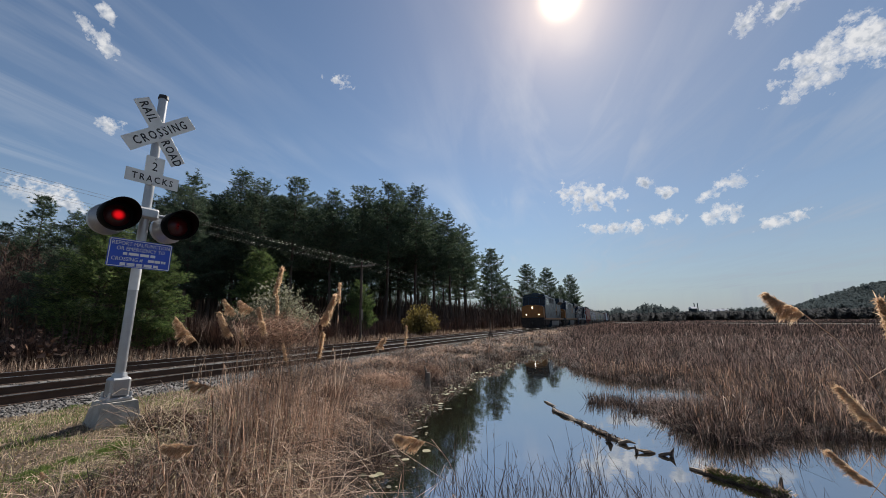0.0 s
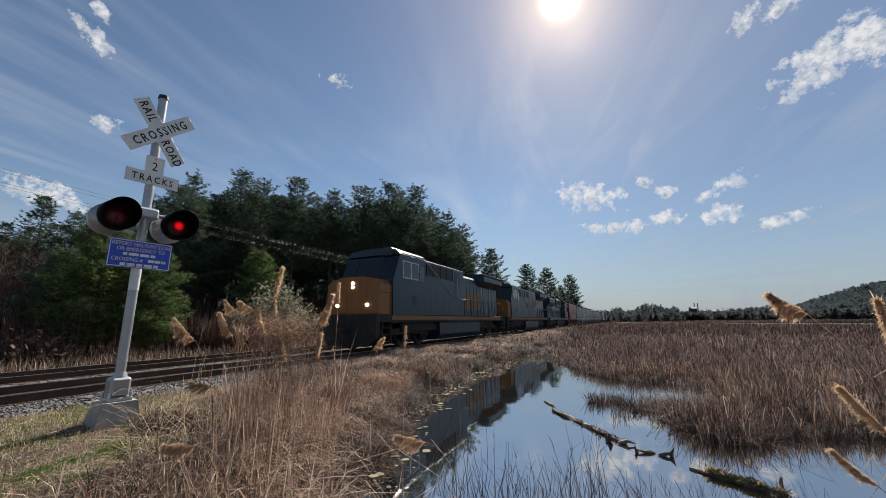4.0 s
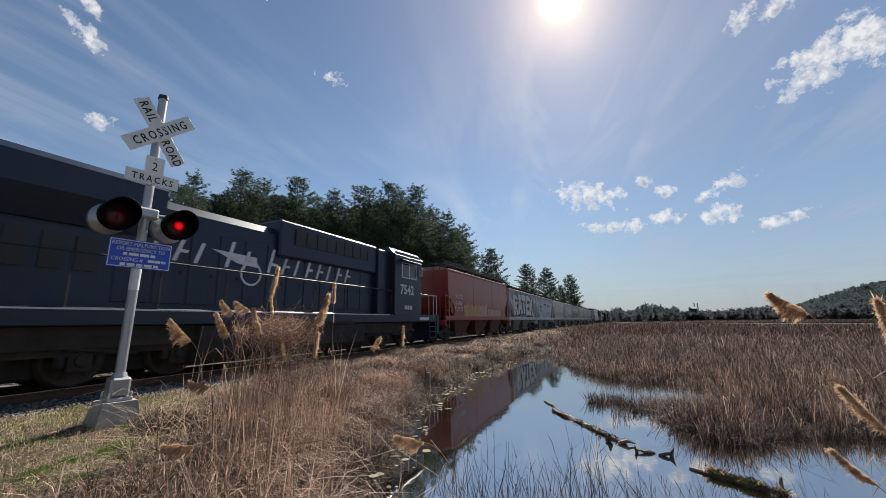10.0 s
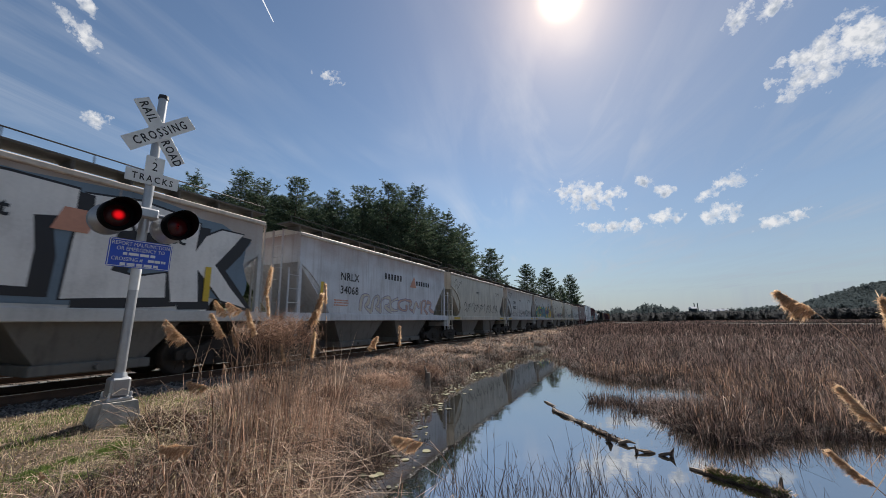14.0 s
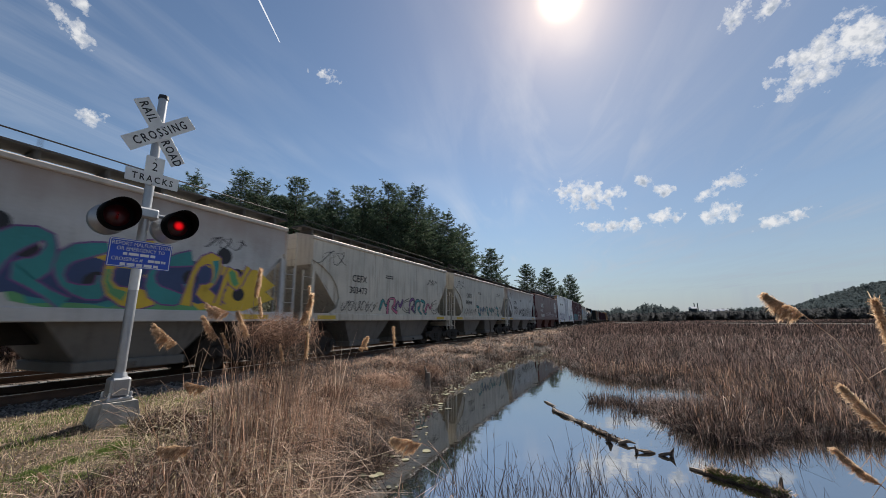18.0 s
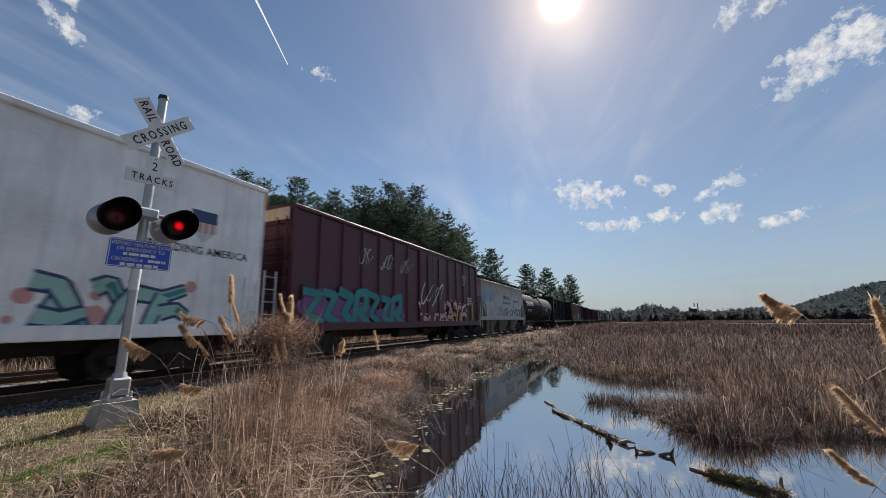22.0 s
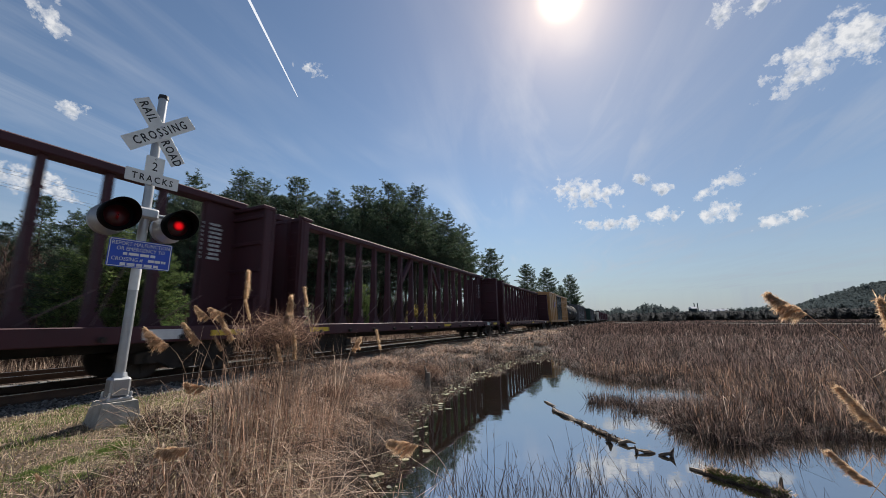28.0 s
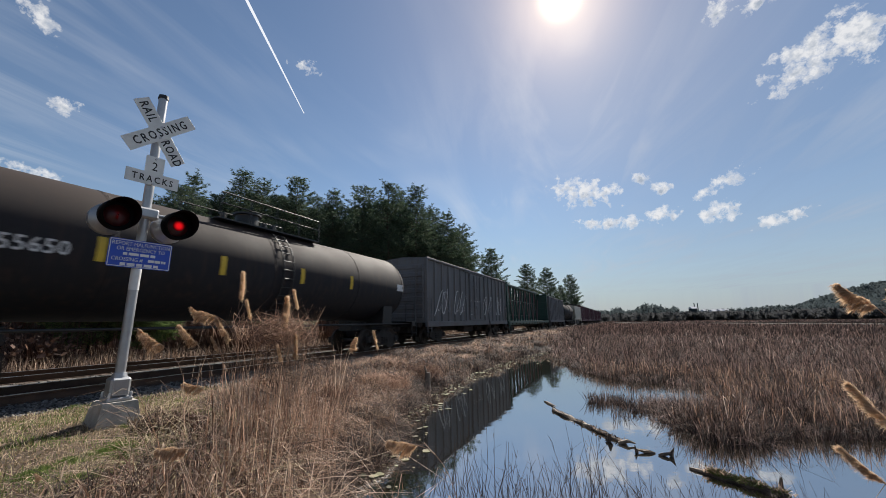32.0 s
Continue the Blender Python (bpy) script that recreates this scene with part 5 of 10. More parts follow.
    # worn mark on the flank: plain shapes in its colour
    if logo is not body:
        for k, (w, z0, z1) in enumerate(((0.5, 2.3, 3.8), (0.75, 2.5, 3.45), (0.75, 2.5, 3.45), (0.7, 2.45, 3.5))):
            x0 = f + wide - 3.35 + k * 0.85
            part("painted_mark", Shape().prism([(x0, z0 + 0.08), (x0 + 0.1, z0), (x0 + w - 0.12, z0 + 0.04), (x0 + w, z0 + 0.3), (x0 + w - 0.05, z1 - 0.1), (x0 + w - 0.2, z1), (x0 + 0.08, z1 - 0.03), (x0, z1 - 0.2)], -1.487, -1.481), logo, car, "worn plain orange block")
    for i in range(5):
        sx = f + 4.47 + i * 0.85
        part("grille_strut", Shape().box(sx, sx + 0.07, -1.53, -1.48, 3.6, 4.32, 0.008), M_STEEL if faded is body and i in (1, 2, 3) else body, car)
    x = f + 4.9
    while x < f + wide - 0.3:
        part("panel_seam", Shape().box(x, x + 0.025, -1.484, -1.478, 1.7, 3.5 if x < f + 8 else 4.3), M_BLACK, car)
        x += 0.83
    part("filter_recess", Shape().box(f + 8.2, f + 9.0, -1.486, -1.478, 3.5, 4.2), M_BLACK, car)
    part("cab_door_window", Shape().box(f + 3.7, f + 4.15, -1.516, -1.496, 3.2, 4.0, 0.008), M_GLASS, cab_ob)
    part("vent", Shape().box(f + 3.0, f + 3.35, -1.512, -1.498, 2.0, 2.45), M_BLACK, cab_ob)
    stack = Shape().cyl((f + 11.6, 0, 4.3), (f + 11.6, 0, 4.78), 0.62, 0.58, 18)
    part("exhaust_drum", stack.cyl((f + 11.6, 0, 4.78), (f + 11.6, 0, 4.84), 0.66, 0.66, 18), M_UNDER, hood_ob)
    for i in range(4):
        sx = h - 4.4 + i * 0.95
        part("screen_frame", Shape().box(sx, sx + 0.05, -1.022, -1.0, 1.8, 3.6), M_STEEL, hood_ob)
    handrail(car, [(f + 8.6, -1.5, 4.0), (f + 8.6, -1.56, 2.7), (f + 9.2, -1.56, 2.55), (f + wide + 0.1, -1.5, 2.6)], M_STEEL, 0.018)
    return car, h


def hood_loco(c0, c1, label, body, white):
    """An older six-axle hood unit running long hood first, its cab at the trailing end."""
    car, mid, h = start_car("diesel_locomotive", c0, c1, label, "locomotive")
    loco_frame(car, mid, h, body, body, (-5.4, 5.4))
    f = -h
    hood = Shape().prism([(-0.9, 1.55), (-0.9, 4.0), (-0.7, 4.24), (0.7, 4.24), (0.9, 4.0), (0.9, 1.55)], f + 1.2, h - 4.6, "x")
    hood_ob = part("long_hood", hood, body, car)
    x = f + 5.0
    while x < h - 6.0:
        part("hood_door", Shape().box(x, x + 0.7, -0.925, -0.9, 1.7, 3.6, 0.008), body, hood_ob)
        part("door_latch", Shape().box(x + 0.55, x + 0.62, -0.94, -0.92, 2.4, 2.5), M_UNDER, hood_ob)
        x += 0.78
    for i in range(6):
        part("louvre", Shape().box(f + 1.7 + i * 0.52, f + 2.05 + i * 0.52, -0.93, -0.9, 2.3, 3.0), M_BLACK, hood_ob)
    rad = Shape().prism([(-1.0, 3.2), (-1.45, 3.7), (-1.45, 4.25), (-1.3, 4.4), (1.3, 4.4), (1.45, 4.25), (1.45, 3.7), (1.0, 3.2)], f + 1.0, f + 5.6, "x")
    rad_ob = part("radiator_flare", rad, body, car)
    for i in range(2):
        part("radiator_fan", Shape().cyl((f + 2.2 + i * 1.8, 0, 4.4), (f + 2.2 + i * 1.8, 0, 4.5), 0.7, 0.7, 20), M_UNDER, rad_ob)
    part("number_board", Shape().box(f + 1.1, f + 1.16, -1.0, -0.3, 3.5, 3.78), white, car)
    lettering("7542", f + 1.25, 3.84, 0.26, white, car, -1.455)
    cx = h - 4.6
    brake = part("dynamic_brake_housing", Shape().box(cx - 6.2, cx - 0.9, -1.08, 1.08, 3.3, 4.52, 0.06), body, car)
    part("brake_grille", Shape().box(cx - 5.6, cx - 1.6, -1.1, -1.07, 3.78, 4.3), M_BLACK, brake)
    for k in range(9):
        part("grille_bar", Shape().box(cx - 5.6 + k * 0.5, cx - 5.56 + k * 0.5, -1.115, -1.1, 3.78, 4.3), M_UNDER, brake)
    part("electrical_locker", Shape().box(cx - 0.9, cx, -1.2, 1.2, 1.5, 4.42, 0.04), body, car)
    cab_ob = part("cab", Shape().prism([(cx, 1.5), (cx, 4.35), (cx + 0.1, 4.45), (cx + 2.4, 4.45), (cx + 2.5, 4.3), (cx + 2.5, 1.5)], -1.5, 1.5), body, car)
    part("cab_rear_wall", Shape().box(cx - 0.03, cx, -1.48, 1.48, 1.6, 4.3), M_BLACK, cab_ob)
    part("cab_roof", Shape().prism([(-1.54, 4.28), (-1.2, 4.62), (1.2, 4.62), (1.54, 4.28)], cx - 0.1, cx + 2.65, "x"), body, cab_ob)
    for x0, x1 in ((cx + 0.62, cx + 1.22), (cx + 1.3, cx + 1.9)):
        part("cab_window", Shape().box(x0, x1, -1.515, -1.495, 3.3, 3.95, 0.008), M_GLASS, cab_ob)
    frame_sh = Shape()
    for q in ((cx + 0.55, cx + 1.97, 3.95, 4.0), (cx + 0.55, cx + 1.97, 3.25, 3.3), (cx + 1.22, cx + 1.3, 3.3, 3.95), (cx + 1.9, cx + 1.97, 3.3, 3.95), (cx + 0.55, cx + 0.62, 3.3, 3.95)):
        frame_sh.box(q[0], q[1], -1.522, -1.5, q[2], q[3])
    part("window_frame", frame_sh, M_STEEL, cab_ob)
    part("sunshade", Shape().convex([(cx + 0.4, -1.5, 4.16), (cx + 2.1, -1.5, 4.16), (cx + 2.1, -1.5, 4.13), (cx + 0.4, -1.5, 4.13), (cx + 0.4, -1.85, 4.02), (cx + 2.1, -1.85, 4.02), (cx + 2.1, -1.85, 4.0), (cx + 0.4, -1.85, 4.0)], [(0, 1, 2, 3), (4, 5, 6, 7), (0, 1, 5, 4), (1, 2, 6, 5), (2, 3, 7, 6), (3, 0, 4, 7)]), M_BLACK, cab_ob)
    for y0 in (-1.3, 0.6):
        part("end_window", Shape().box(cx + 2.49, cx + 2.515, y0, y0 + 0.7, 3.4, 4.1, 0.008), M_GLASS, cab_ob)
    part("mirror", Shape().box(cx + 2.2, cx + 2.24, -1.75, -1.52, 3.45, 3.85, 0.01), M_STEEL, cab_ob)
    part("short_hood", Shape().box(cx + 2.5, h - 1.0, -0.95, 0.95, 1.5, 3.2, 0.08), body, car)
    lettering("7542", cx + 0.45, 2.5, 0.62, white, car, -1.507, bold=0.012)
    # worn name: slanted bars, one to a letter, in three words
    for x0, n in ((f + 5.6, 3), (f + 7.5, 2), (f + 8.9, 8)):
        for k in range(n):
            x, top = x0 + k * 0.52, 3.3 if k else 3.5
            mark = Shape().prism([(x, 2.75), (x + 0.1, 2.75), (x + 0.28, top), (x + 0.18, top)], -0.934, -0.926)
            if k % 3 != 2:
                mark.prism([(x + 0.1, 2.98), (x + 0.36, 2.98), (x + 0.38, 3.06), (x + 0.12, 3.06)], -0.934, -0.9262)
            part("lettering", mark, white, car)
    part("painted_mark", Shape().prism([(cx - 8.3, 3.2), (cx - 6.9, 3.15), (cx - 6.85, 2.85), (cx - 7.5, 2.9)], -0.934, -0.926), white, car, "plain white wing shape")
    part("painted_mark", Shape().lathe([(0, 0.3), (0.0, 0.36)], 20, "y", (cx - 7.05, -0.936, 2.65)), white, car)
    for k in range(3):
        part("lettering", Shape().box(cx + 0.85 + k * 0.25, cx + 1.03 + k * 0.25, -1.507, -1.502, 1.78, 1.96), white, car)
    for k in (0, 1):
        part("air_horn", Shape().cyl((cx - 11.0 + k * 0.5, -0.3, 4.42), (cx - 10.4 + k * 0.5, -0.3, 4.42), 0.06, 0.1, 10), M_UNDER, car)
    part("horn_bracket", Shape().box(cx - 11.0, cx - 9.8, -0.34, -0.26, 4.18, 4.4), M_UNDER, car)
    part("sill_line", Shape().box(f + 1.4, h - 5.0, -1.478, -1.466, 1.5, 1.53), white, car)
    side_rails(car, f + 0.9, h - 4.8, -1.42, M_BLACK, n=9)
    side_rails(car, h - 2.0, h - 0.2, -1.42, M_STEEL, n=2)
    for way in (-1, 1):
        handrail(car, [(way * (h - 0.1), -1.4, 1.3), (way * (h - 0.1), -1.4, 2.6), (way * (h - 0.5), -1.4, 2.6), (way * (h - 0.5), -1.4, 1.5)], M_STEEL, 0.022)
        part("step_edge", Shape().box(*sorted((way * (h - 1.2), way * (h - 2.2))), -1.475, -1.46, 1.28, 1.42), white, car)
    return car, h


M_GRATE = paint("dull_grating_steel", (0.07, 0.065, 0.06), 0.7, 0.3)
C_NAVY = paint("navy_loco_paint", (0.008, 0.025, 0.044), 0.36, 0.25, 0.0)
C_OLDMARK = paint("faded_loco_mark", (0.2, 0.09, 0.04), 0.55, 0.4)
C_NAVY2 = paint("dark_blue_loco_paint", (0.009, 0.018, 0.043), 0.4, 0.25, 0.0)
for m in (C_NAVY, C_NAVY2):
    m.node_tree.nodes["Principled BSDF"].inputs["Specular IOR Level"].default_value = 0.42
C_YELLOW = paint("yellow_loco_paint", (0.23, 0.088, 0.012), 0.5, 0.45, 0.0)
C_GOLD = paint("faded_gold_paint", (0.24, 0.105, 0.02), 0.55, 0.5)
C_WHITE = paint("white_lettering", (0.55, 0.56, 0.57), 0.5, 0.2)
C_RED = paint("oxide_red_paint", (0.28, 0.034, 0.018), 0.38, 0.12, 0.1)
C_REDROOF = paint("faded_red_roof", (0.36, 0.2, 0.16), 0.6, 0.3)
C_GREY = paint("pale_grey_hopper_paint", (0.45, 0.45, 0.44), 0.5, 0.3, 0.1, 0.16)
C_CHALK = paint("chalky_bluish_white_paint", (0.54, 0.56, 0.59), 0.6, 0.3, 0.0, 0.3)
C_CREAM = paint("grimy_cream_paint", (0.5, 0.46, 0.38), 0.5, 0.4, 0.1, 0.5)
# outlet paints darkened for real grime plus the shade under the sills
C_OUTLET = paint("grimy_shaded_outlet_paint", (0.13, 0.122, 0.11), 0.75, 0.5)
C_OUTLETRED = paint("dirty_shaded_red_outlet_paint", (0.09, 0.022, 0.016), 0.7, 0.4)
C_ROOFTAN = paint("chalky_roof_paint", (0.5, 0.44, 0.37), 0.6, 0.3)
C_BROWN = paint("dark_maroon_hopper_paint", (0.09, 0.02, 0.026), 0.45, 0.15, 0.0)
C_BOXWHITE = paint("white_reefer_paint", (0.78, 0.79, 0.8), 0.45, 0.2, 0.1)
C_MAROON = paint("maroon_boxcar_paint", (0.0748, 0.0136, 0.0255), 0.5, 0.25, 0.0)
C_TAN = paint("rusty_tan_boxcar_paint", (0.2, 0.125, 0.08), 0.65, 0.3, 0, 0.6)
C_BEAMDARK = paint("blackish_green_paint", (0.009, 0.012, 0.012), 0.8, 0.2)
C_BEAMRED = paint("dark_maroon_beam_paint", (0.05, 0.012, 0.018), 0.7, 0.2, 0, 0)
C_BRACE = paint("dusty_worn_brace_paint", (0.15, 0.085, 0.085), 0.75, 0.4)
C_OCHRE = paint("ochre_boxcar_paint", (0.43, 0.225, 0.075), 0.5, 0.3, 0.1, 0.3)
C_TANK = paint("black_tank_paint", (0.014, 0.0145, 0.018), 0.75, 0.2, 0.0, 0.2)


def browned_top(m, z0, z1, upper_col):
    """Browns a car's upper part, ragged-edged: hopper rust; tank dust with painted sheen."""
    nt = m.node_tree
    b = nt.nodes["Principled BSDF"]
    b.inputs["Specular IOR Level"].default_value = 0.3
    co, sep = nt.nodes.new("ShaderNodeTexCoord"), nt.nodes.new("ShaderNodeSeparateXYZ")
    ns, ad = nt.nodes.new("ShaderNodeTexNoise"), nt.nodes.new("ShaderNodeMath")
    rg, mx = nt.nodes.new("ShaderNodeMapRange"), nt.nodes.new("ShaderNodeMix")
    ns.inputs["Scale"].default_value, ns.inputs["Detail"].default_value = 1.2, 8
    ad.operation, mx.data_type = "ADD", "RGBA"
    rg.inputs[1].default_value, rg.inputs[2].default_value, rg.inputs[4].default_value = z0 + 0.5, z1 + 0.5, 0.9
    mx.inputs[7].default_value = (*upper_col, 1)
    nt.links.new(co.outputs["Object"], sep.inputs[0]), nt.links.new(co.outputs["Object"], ns.inputs["Vector"])
    nt.links.new(sep.outputs[2], ad.inputs[0]), nt.links.new(ns.outputs["Fac"], ad.inputs[1]), nt.links.new(ad.outputs[0], rg.inputs[0])
    nt.links.new(rg.outputs[0], mx.inputs[0]), nt.links.new(b.inputs["Base Color"].links[0].from_socket, mx.inputs[6])
    nt.links.new(mx.outputs[2], b.inputs["Base Color"])


# on the tanks the brown is dust plus the lit sheen of the top
browned_top(C_TANK, 2.6, 3.9, (0.044, 0.03, 0.024))
browned_top(C_GREY, 3.1, 4.3, (0.24, 0.15, 0.1))
browned_top(C_CHALK, 3.3, 4.3, (0.26, 0.15, 0.1))
C_SLATE = paint("weathered_slate_boxcar_paint", (0.12, 0.12, 0.125), 0.65, 0.4, 0, 0.5)
C_DOOR = paint("blackish_blue_door_paint", (0.006, 0.012, 0.02), 0.4, 0.3)
C_GREEN = paint("dark_green_paint", (0.02, 0.055, 0.04), 0.55, 0.35)
G_WHITE = paint("pale_spray_paint", (0.64, 0.63, 0.61), 0.6, 0.1)
G_BLACK = paint("black_spray_paint", (0.015, 0.015, 0.018), 0.6, 0.1)
G_BLUE = paint("slate_blue_spray_paint", (0.12, 0.17, 0.22), 0.6, 0.1)
G_TEAL = paint("teal_spray_paint", (0.03, 0.22, 0.22), 0.6, 0.1)
G_PINK = paint("pink_spray_paint", (0.45, 0.12, 0.2), 0.6, 0.1)
G_YEL = paint("yellow_spray_paint", (0.55, 0.38, 0.03), 0.6, 0.1)
G_GRN = paint("green_spray_paint", (0.1, 0.3, 0.12), 0.6, 0.1)
G_OLDGOLD = paint("faded_gold_spray_paint", (0.46, 0.27, 0.11), 0.6, 0.15)
G_DUST = paint("dusty_rose_spray_paint", (0.46, 0.31, 0.25), 0.6, 0.15)
G_MINT = paint("mint_spray_paint", (0.3, 0.5, 0.45), 0.6, 0.1)
G_DEEP = paint("deep_blue_spray_paint", (0.03, 0.055, 0.14), 0.6, 0.1)
G_STRIPE = paint("bright_blue_panel_paint", (0.05, 0.24, 0.5), 0.5, 0.15)
G_ROSE = paint("rose_spray_paint", (0.58, 0.3, 0.28), 0.6, 0.1)
G_SAL = paint("salmon_spray_paint", (0.5, 0.24, 0.16), 0.6, 0.1)
C_REEFEREND = paint("dusty_pink_grey_end_paint", (0.42, 0.34, 0.32), 0.6, 0.3)
G_LILAC = paint("lilac_grey_spray_paint", (0.25, 0.22, 0.3), 0.6, 0.15)
G_SKY = paint("washed_sky_blue_spray_paint", (0.27, 0.36, 0.46), 0.6, 0.15)
G_SAGE = paint("sage_green_spray_paint", (0.14, 0.2, 0.16), 0.6, 0.15)
G_PUR = paint("purple_spray_paint", (0.16, 0.06, 0.2), 0.6, 0.1)


def train():
    modern_loco(50.6, 69.6, "navy blue diesel locomotive with a yellow nose and lit headlights", C_NAVY, C_YELLOW, C_GOLD, C_NAVY, C_GOLD)
    modern_loco(70.8, 91.2, "navy blue diesel locomotive with a yellow nose and orange stripe", C_NAVY, C_YELLOW, C_GOLD, C_OLDMARK, C_NAVY, 12.3, False)
    hood_loco(92.3, 112.3, "older dark blue hood locomotive running long hood first", C_NAVY2, C_WHITE)
    car, h = hopper(113.6, 126.2, "oxide red covered hopper with faint sprayed letters", C_RED, C_REDROOF, 4.3, knee=2.7, cut=0.8)
    lettering("MOCX", -h + 1.05, 2.58, 0.38, C_WHITE, car, -1.512)
    lettering("416436", -h + 1.0, 2.2, 0.34, C_WHITE, car, -1.512)
    lettering("LD LMT 230000", -h + 1.35, 1.98, 0.13, C_WHITE, car, -1.512)
    lettering("LT WT    56000", -h + 1.3, 1.81, 0.13, C_WHITE, car, -1.512)
    part("round_badge", Shape().cyl((-h + 1.0, -1.512, 2.0), (-h + 1.0, -1.502, 2.0), 0.13, 0.13, 16), G_DUST, car)
    bubbles(-3.9, 0.6, 1.44, 2.36, 9, [G_OLDGOLD, G_OLDGOLD, G_DUST], C_RED, car, -1.512, 4)
    bubbles(0.9, 4.1, 1.52, 2.1, 8, [G_DUST], C_RED, car, -1.512, 5)
    part("marking", Shape().box(-h + 0.35, -h + 0.55, -1.512, -1.502, 1.75, 2.5), C_GOLD, car)
    car, h = hopper(127.1, 137.65, "grey cement hopper covered by large pale graffiti letters", C_GREY, C_ROOFTAN, 4.1)
    letters_piece(-h + 1.3, h - 0.7, 1.7, 3.85, [G_WHITE], G_BLACK, car, -1.504, 11, "RATEK", G_BLUE)
    lettering("Ciment", -1.1, 3.05, 0.42, G_BLACK, car, -1.53, bold=0.014)
    part("painted_mark", Shape().prism([(0.75, 2.95), (1.3, 2.95), (1.45, 3.4), (0.9, 3.4)], -1.532, -1.528), G_SAL, car, "plain red slanted block")
    lettering("Quebec", 1.75, 3.05, 0.42, G_BLACK, car, -1.53, bold=0.014)
    scribble(-h + 0.7, 3.2, 0.9, 0.5, G_BLACK, car, -1.512, 12)
    part("marking", Shape().box(h - 1.6, h - 1.45, -1.54, -1.53, 1.75, 2.6), G_YEL, car)
    lettering("NRLX", -h + 2.4, 3.0, 0.42, G_BLACK, car, -1.53)
    lettering("34162", -h + 2.4, 2.5, 0.42, G_BLACK, car, -1.53)
    part("marking", Shape().box(-h + 1.35, -h + 1.5, -1.54, -1.53, 1.75, 2.6), G_YEL, car)
    car, h = hopper(139.1, 150.2, "chalky white cement hopper with rust stains and scrawled letters", C_CHALK, C_ROOFTAN, 4.1)
    lettering("NRLX", -h + 2.0, 2.75, 0.42, G_BLACK, car, -1.512)
    lettering("34068", -h + 2.0, 2.25, 0.42, G_BLACK, car, -1.512)
    blocks(6, -h + 4.9, 3.05, 1.5, 0.26, G_BLACK, car, -1.506)
    blocks(6, -h + 7.7, 2.98, 1.5, 0.22, G_BLACK, car, -1.506)
    part("painted_mark", Shape().prism([(-h + 7.1, 2.85), (-h + 7.5, 3.4), (-h + 7.7, 2.85)], -1.514, -1.504), G_SAL, car)
    part("marking", Shape().prism([(-h + 0.95, 1.7), (-h + 1.12, 1.7), (-h + 1.15, 2.6), (-h + 1.02, 2.6)], -1.515, -1.504), G_YEL, car)
    spray_piece(-h + 3.2, h - 1.5, 1.6, 2.3, [C_CREAM, G_DUST], G_LILAC, car, -1.506, 21, 9, thin=0.8)
    bars(3, -h + 1.7, 2.0, 0.8, 0.05, G_SAL, car, -1.506, 7)
    tone = [(151.2, 162.4, C_CREAM, [C_CREAM, G_YEL], G_BLACK, "", 31), (163.5, 174.1, C_GREY, [G_TEAL, C_GREY], G_BLACK, "303527", 32),
            (175.2, 186.4, C_GREY, [G_TEAL, G_TEAL, G_GRN, G_YEL], G_DEEP, "", 33), (187.6, 198.4, C_CREAM, [G_PINK, G_TEAL, G_PUR], G_BLACK, "303473", 34),
            (199.5, 210.7, C_CREAM, [G_BLUE, G_TEAL], G_BLACK, "303644", 35), (211.7, 222.6, C_GREY, [C_GREY, G_BLACK], G_BLACK, "300691", 36)]
    for c0, c1, body, fills, line, number, seed in tone:
        what = {31: "pale yellow and black", 32: "teal outlined", 33: "green and yellow", 34: "pink and teal", 35: "blue outlined", 36: "black outlined"}[seed]
        car, h = hopper(c0, c1, "pale grey covered hopper with " + what + " graffiti", body, C_ROOFTAN, 4.1, oval=True)
        if number:
            lettering("CEFX", -h + 2.1, 2.75, 0.38, G_BLACK, car, -1.512)
            lettering(number, -h + 1.95, 2.3, 0.36, G_BLACK, car, -1.512)
        if seed == 33:
            spray_piece(-h + 1.2, h - 1.2, 1.58, 2.85, fills, G_PUR, car, -1.506, seed, 11, (G_GRN, G_TEAL, G_YEL, G_DEEP), spots=G_BLACK)
        elif seed == 31:
            for k in range(5):
                scribble(-h + 1.9 + k * 1.5, 1.75, 1.3, 0.7, G_BLACK, car, -1.506, seed + k, 0.05)
        elif seed == 36:
            spray_piece(-h + 4.0, h - 1.6, 1.6, 2.35, [G_BLACK, C_GREY], G_BLACK, car, -1.506, seed, 8, thin=0.55)
            for k in range(3):
                scribble(-h + 2.2 + k * 2.6, 1.75, 1.4, 0.8, G_BLACK, car, -1.512, seed + 5 + k, 0.05)
        else:
            spray_piece(-h + 4.0, h - 1.4, 1.58, 2.3, fills + [body], line, car, -1.506, seed, 9, thin=0.62)
            scribble(-h + 1.6, 1.6, 2.2, 0.45, line, car, -1.506, seed + 2)
        scribble(-h + 0.4, 3.2, 1.3, 0.6, G_BLACK, car, -1.504, seed)
        scribble(h - 2.4, 3.1, 1.0, 0.35, G_BLACK, car, -1.504, seed + 1)
        bars(2, -h + 4.4, 3.2, 0.6, 0.05, G_BLACK, car, -1.506, seed)
        for x in (-h + 0.3, h - 1.4):
            part("marking", Shape().box(x, x + 0.9, -1.55, -1.54, 1.32, 1.45), G_YEL, car)
    car, h = hopper(223.5, 240.0, "long dark maroon covered hopper with a round white emblem", C_BROWN, C_REDROOF, 4.3, hatch="trough", knee=2.7, cut=0.9)
    blocks(4, -h + 3.4, 2.85, 1.7, 0.42, C_WHITE, car, -1.506)
    lettering("450562", -h + 3.1, 2.3, 0.42, C_WHITE, car, -1.506)
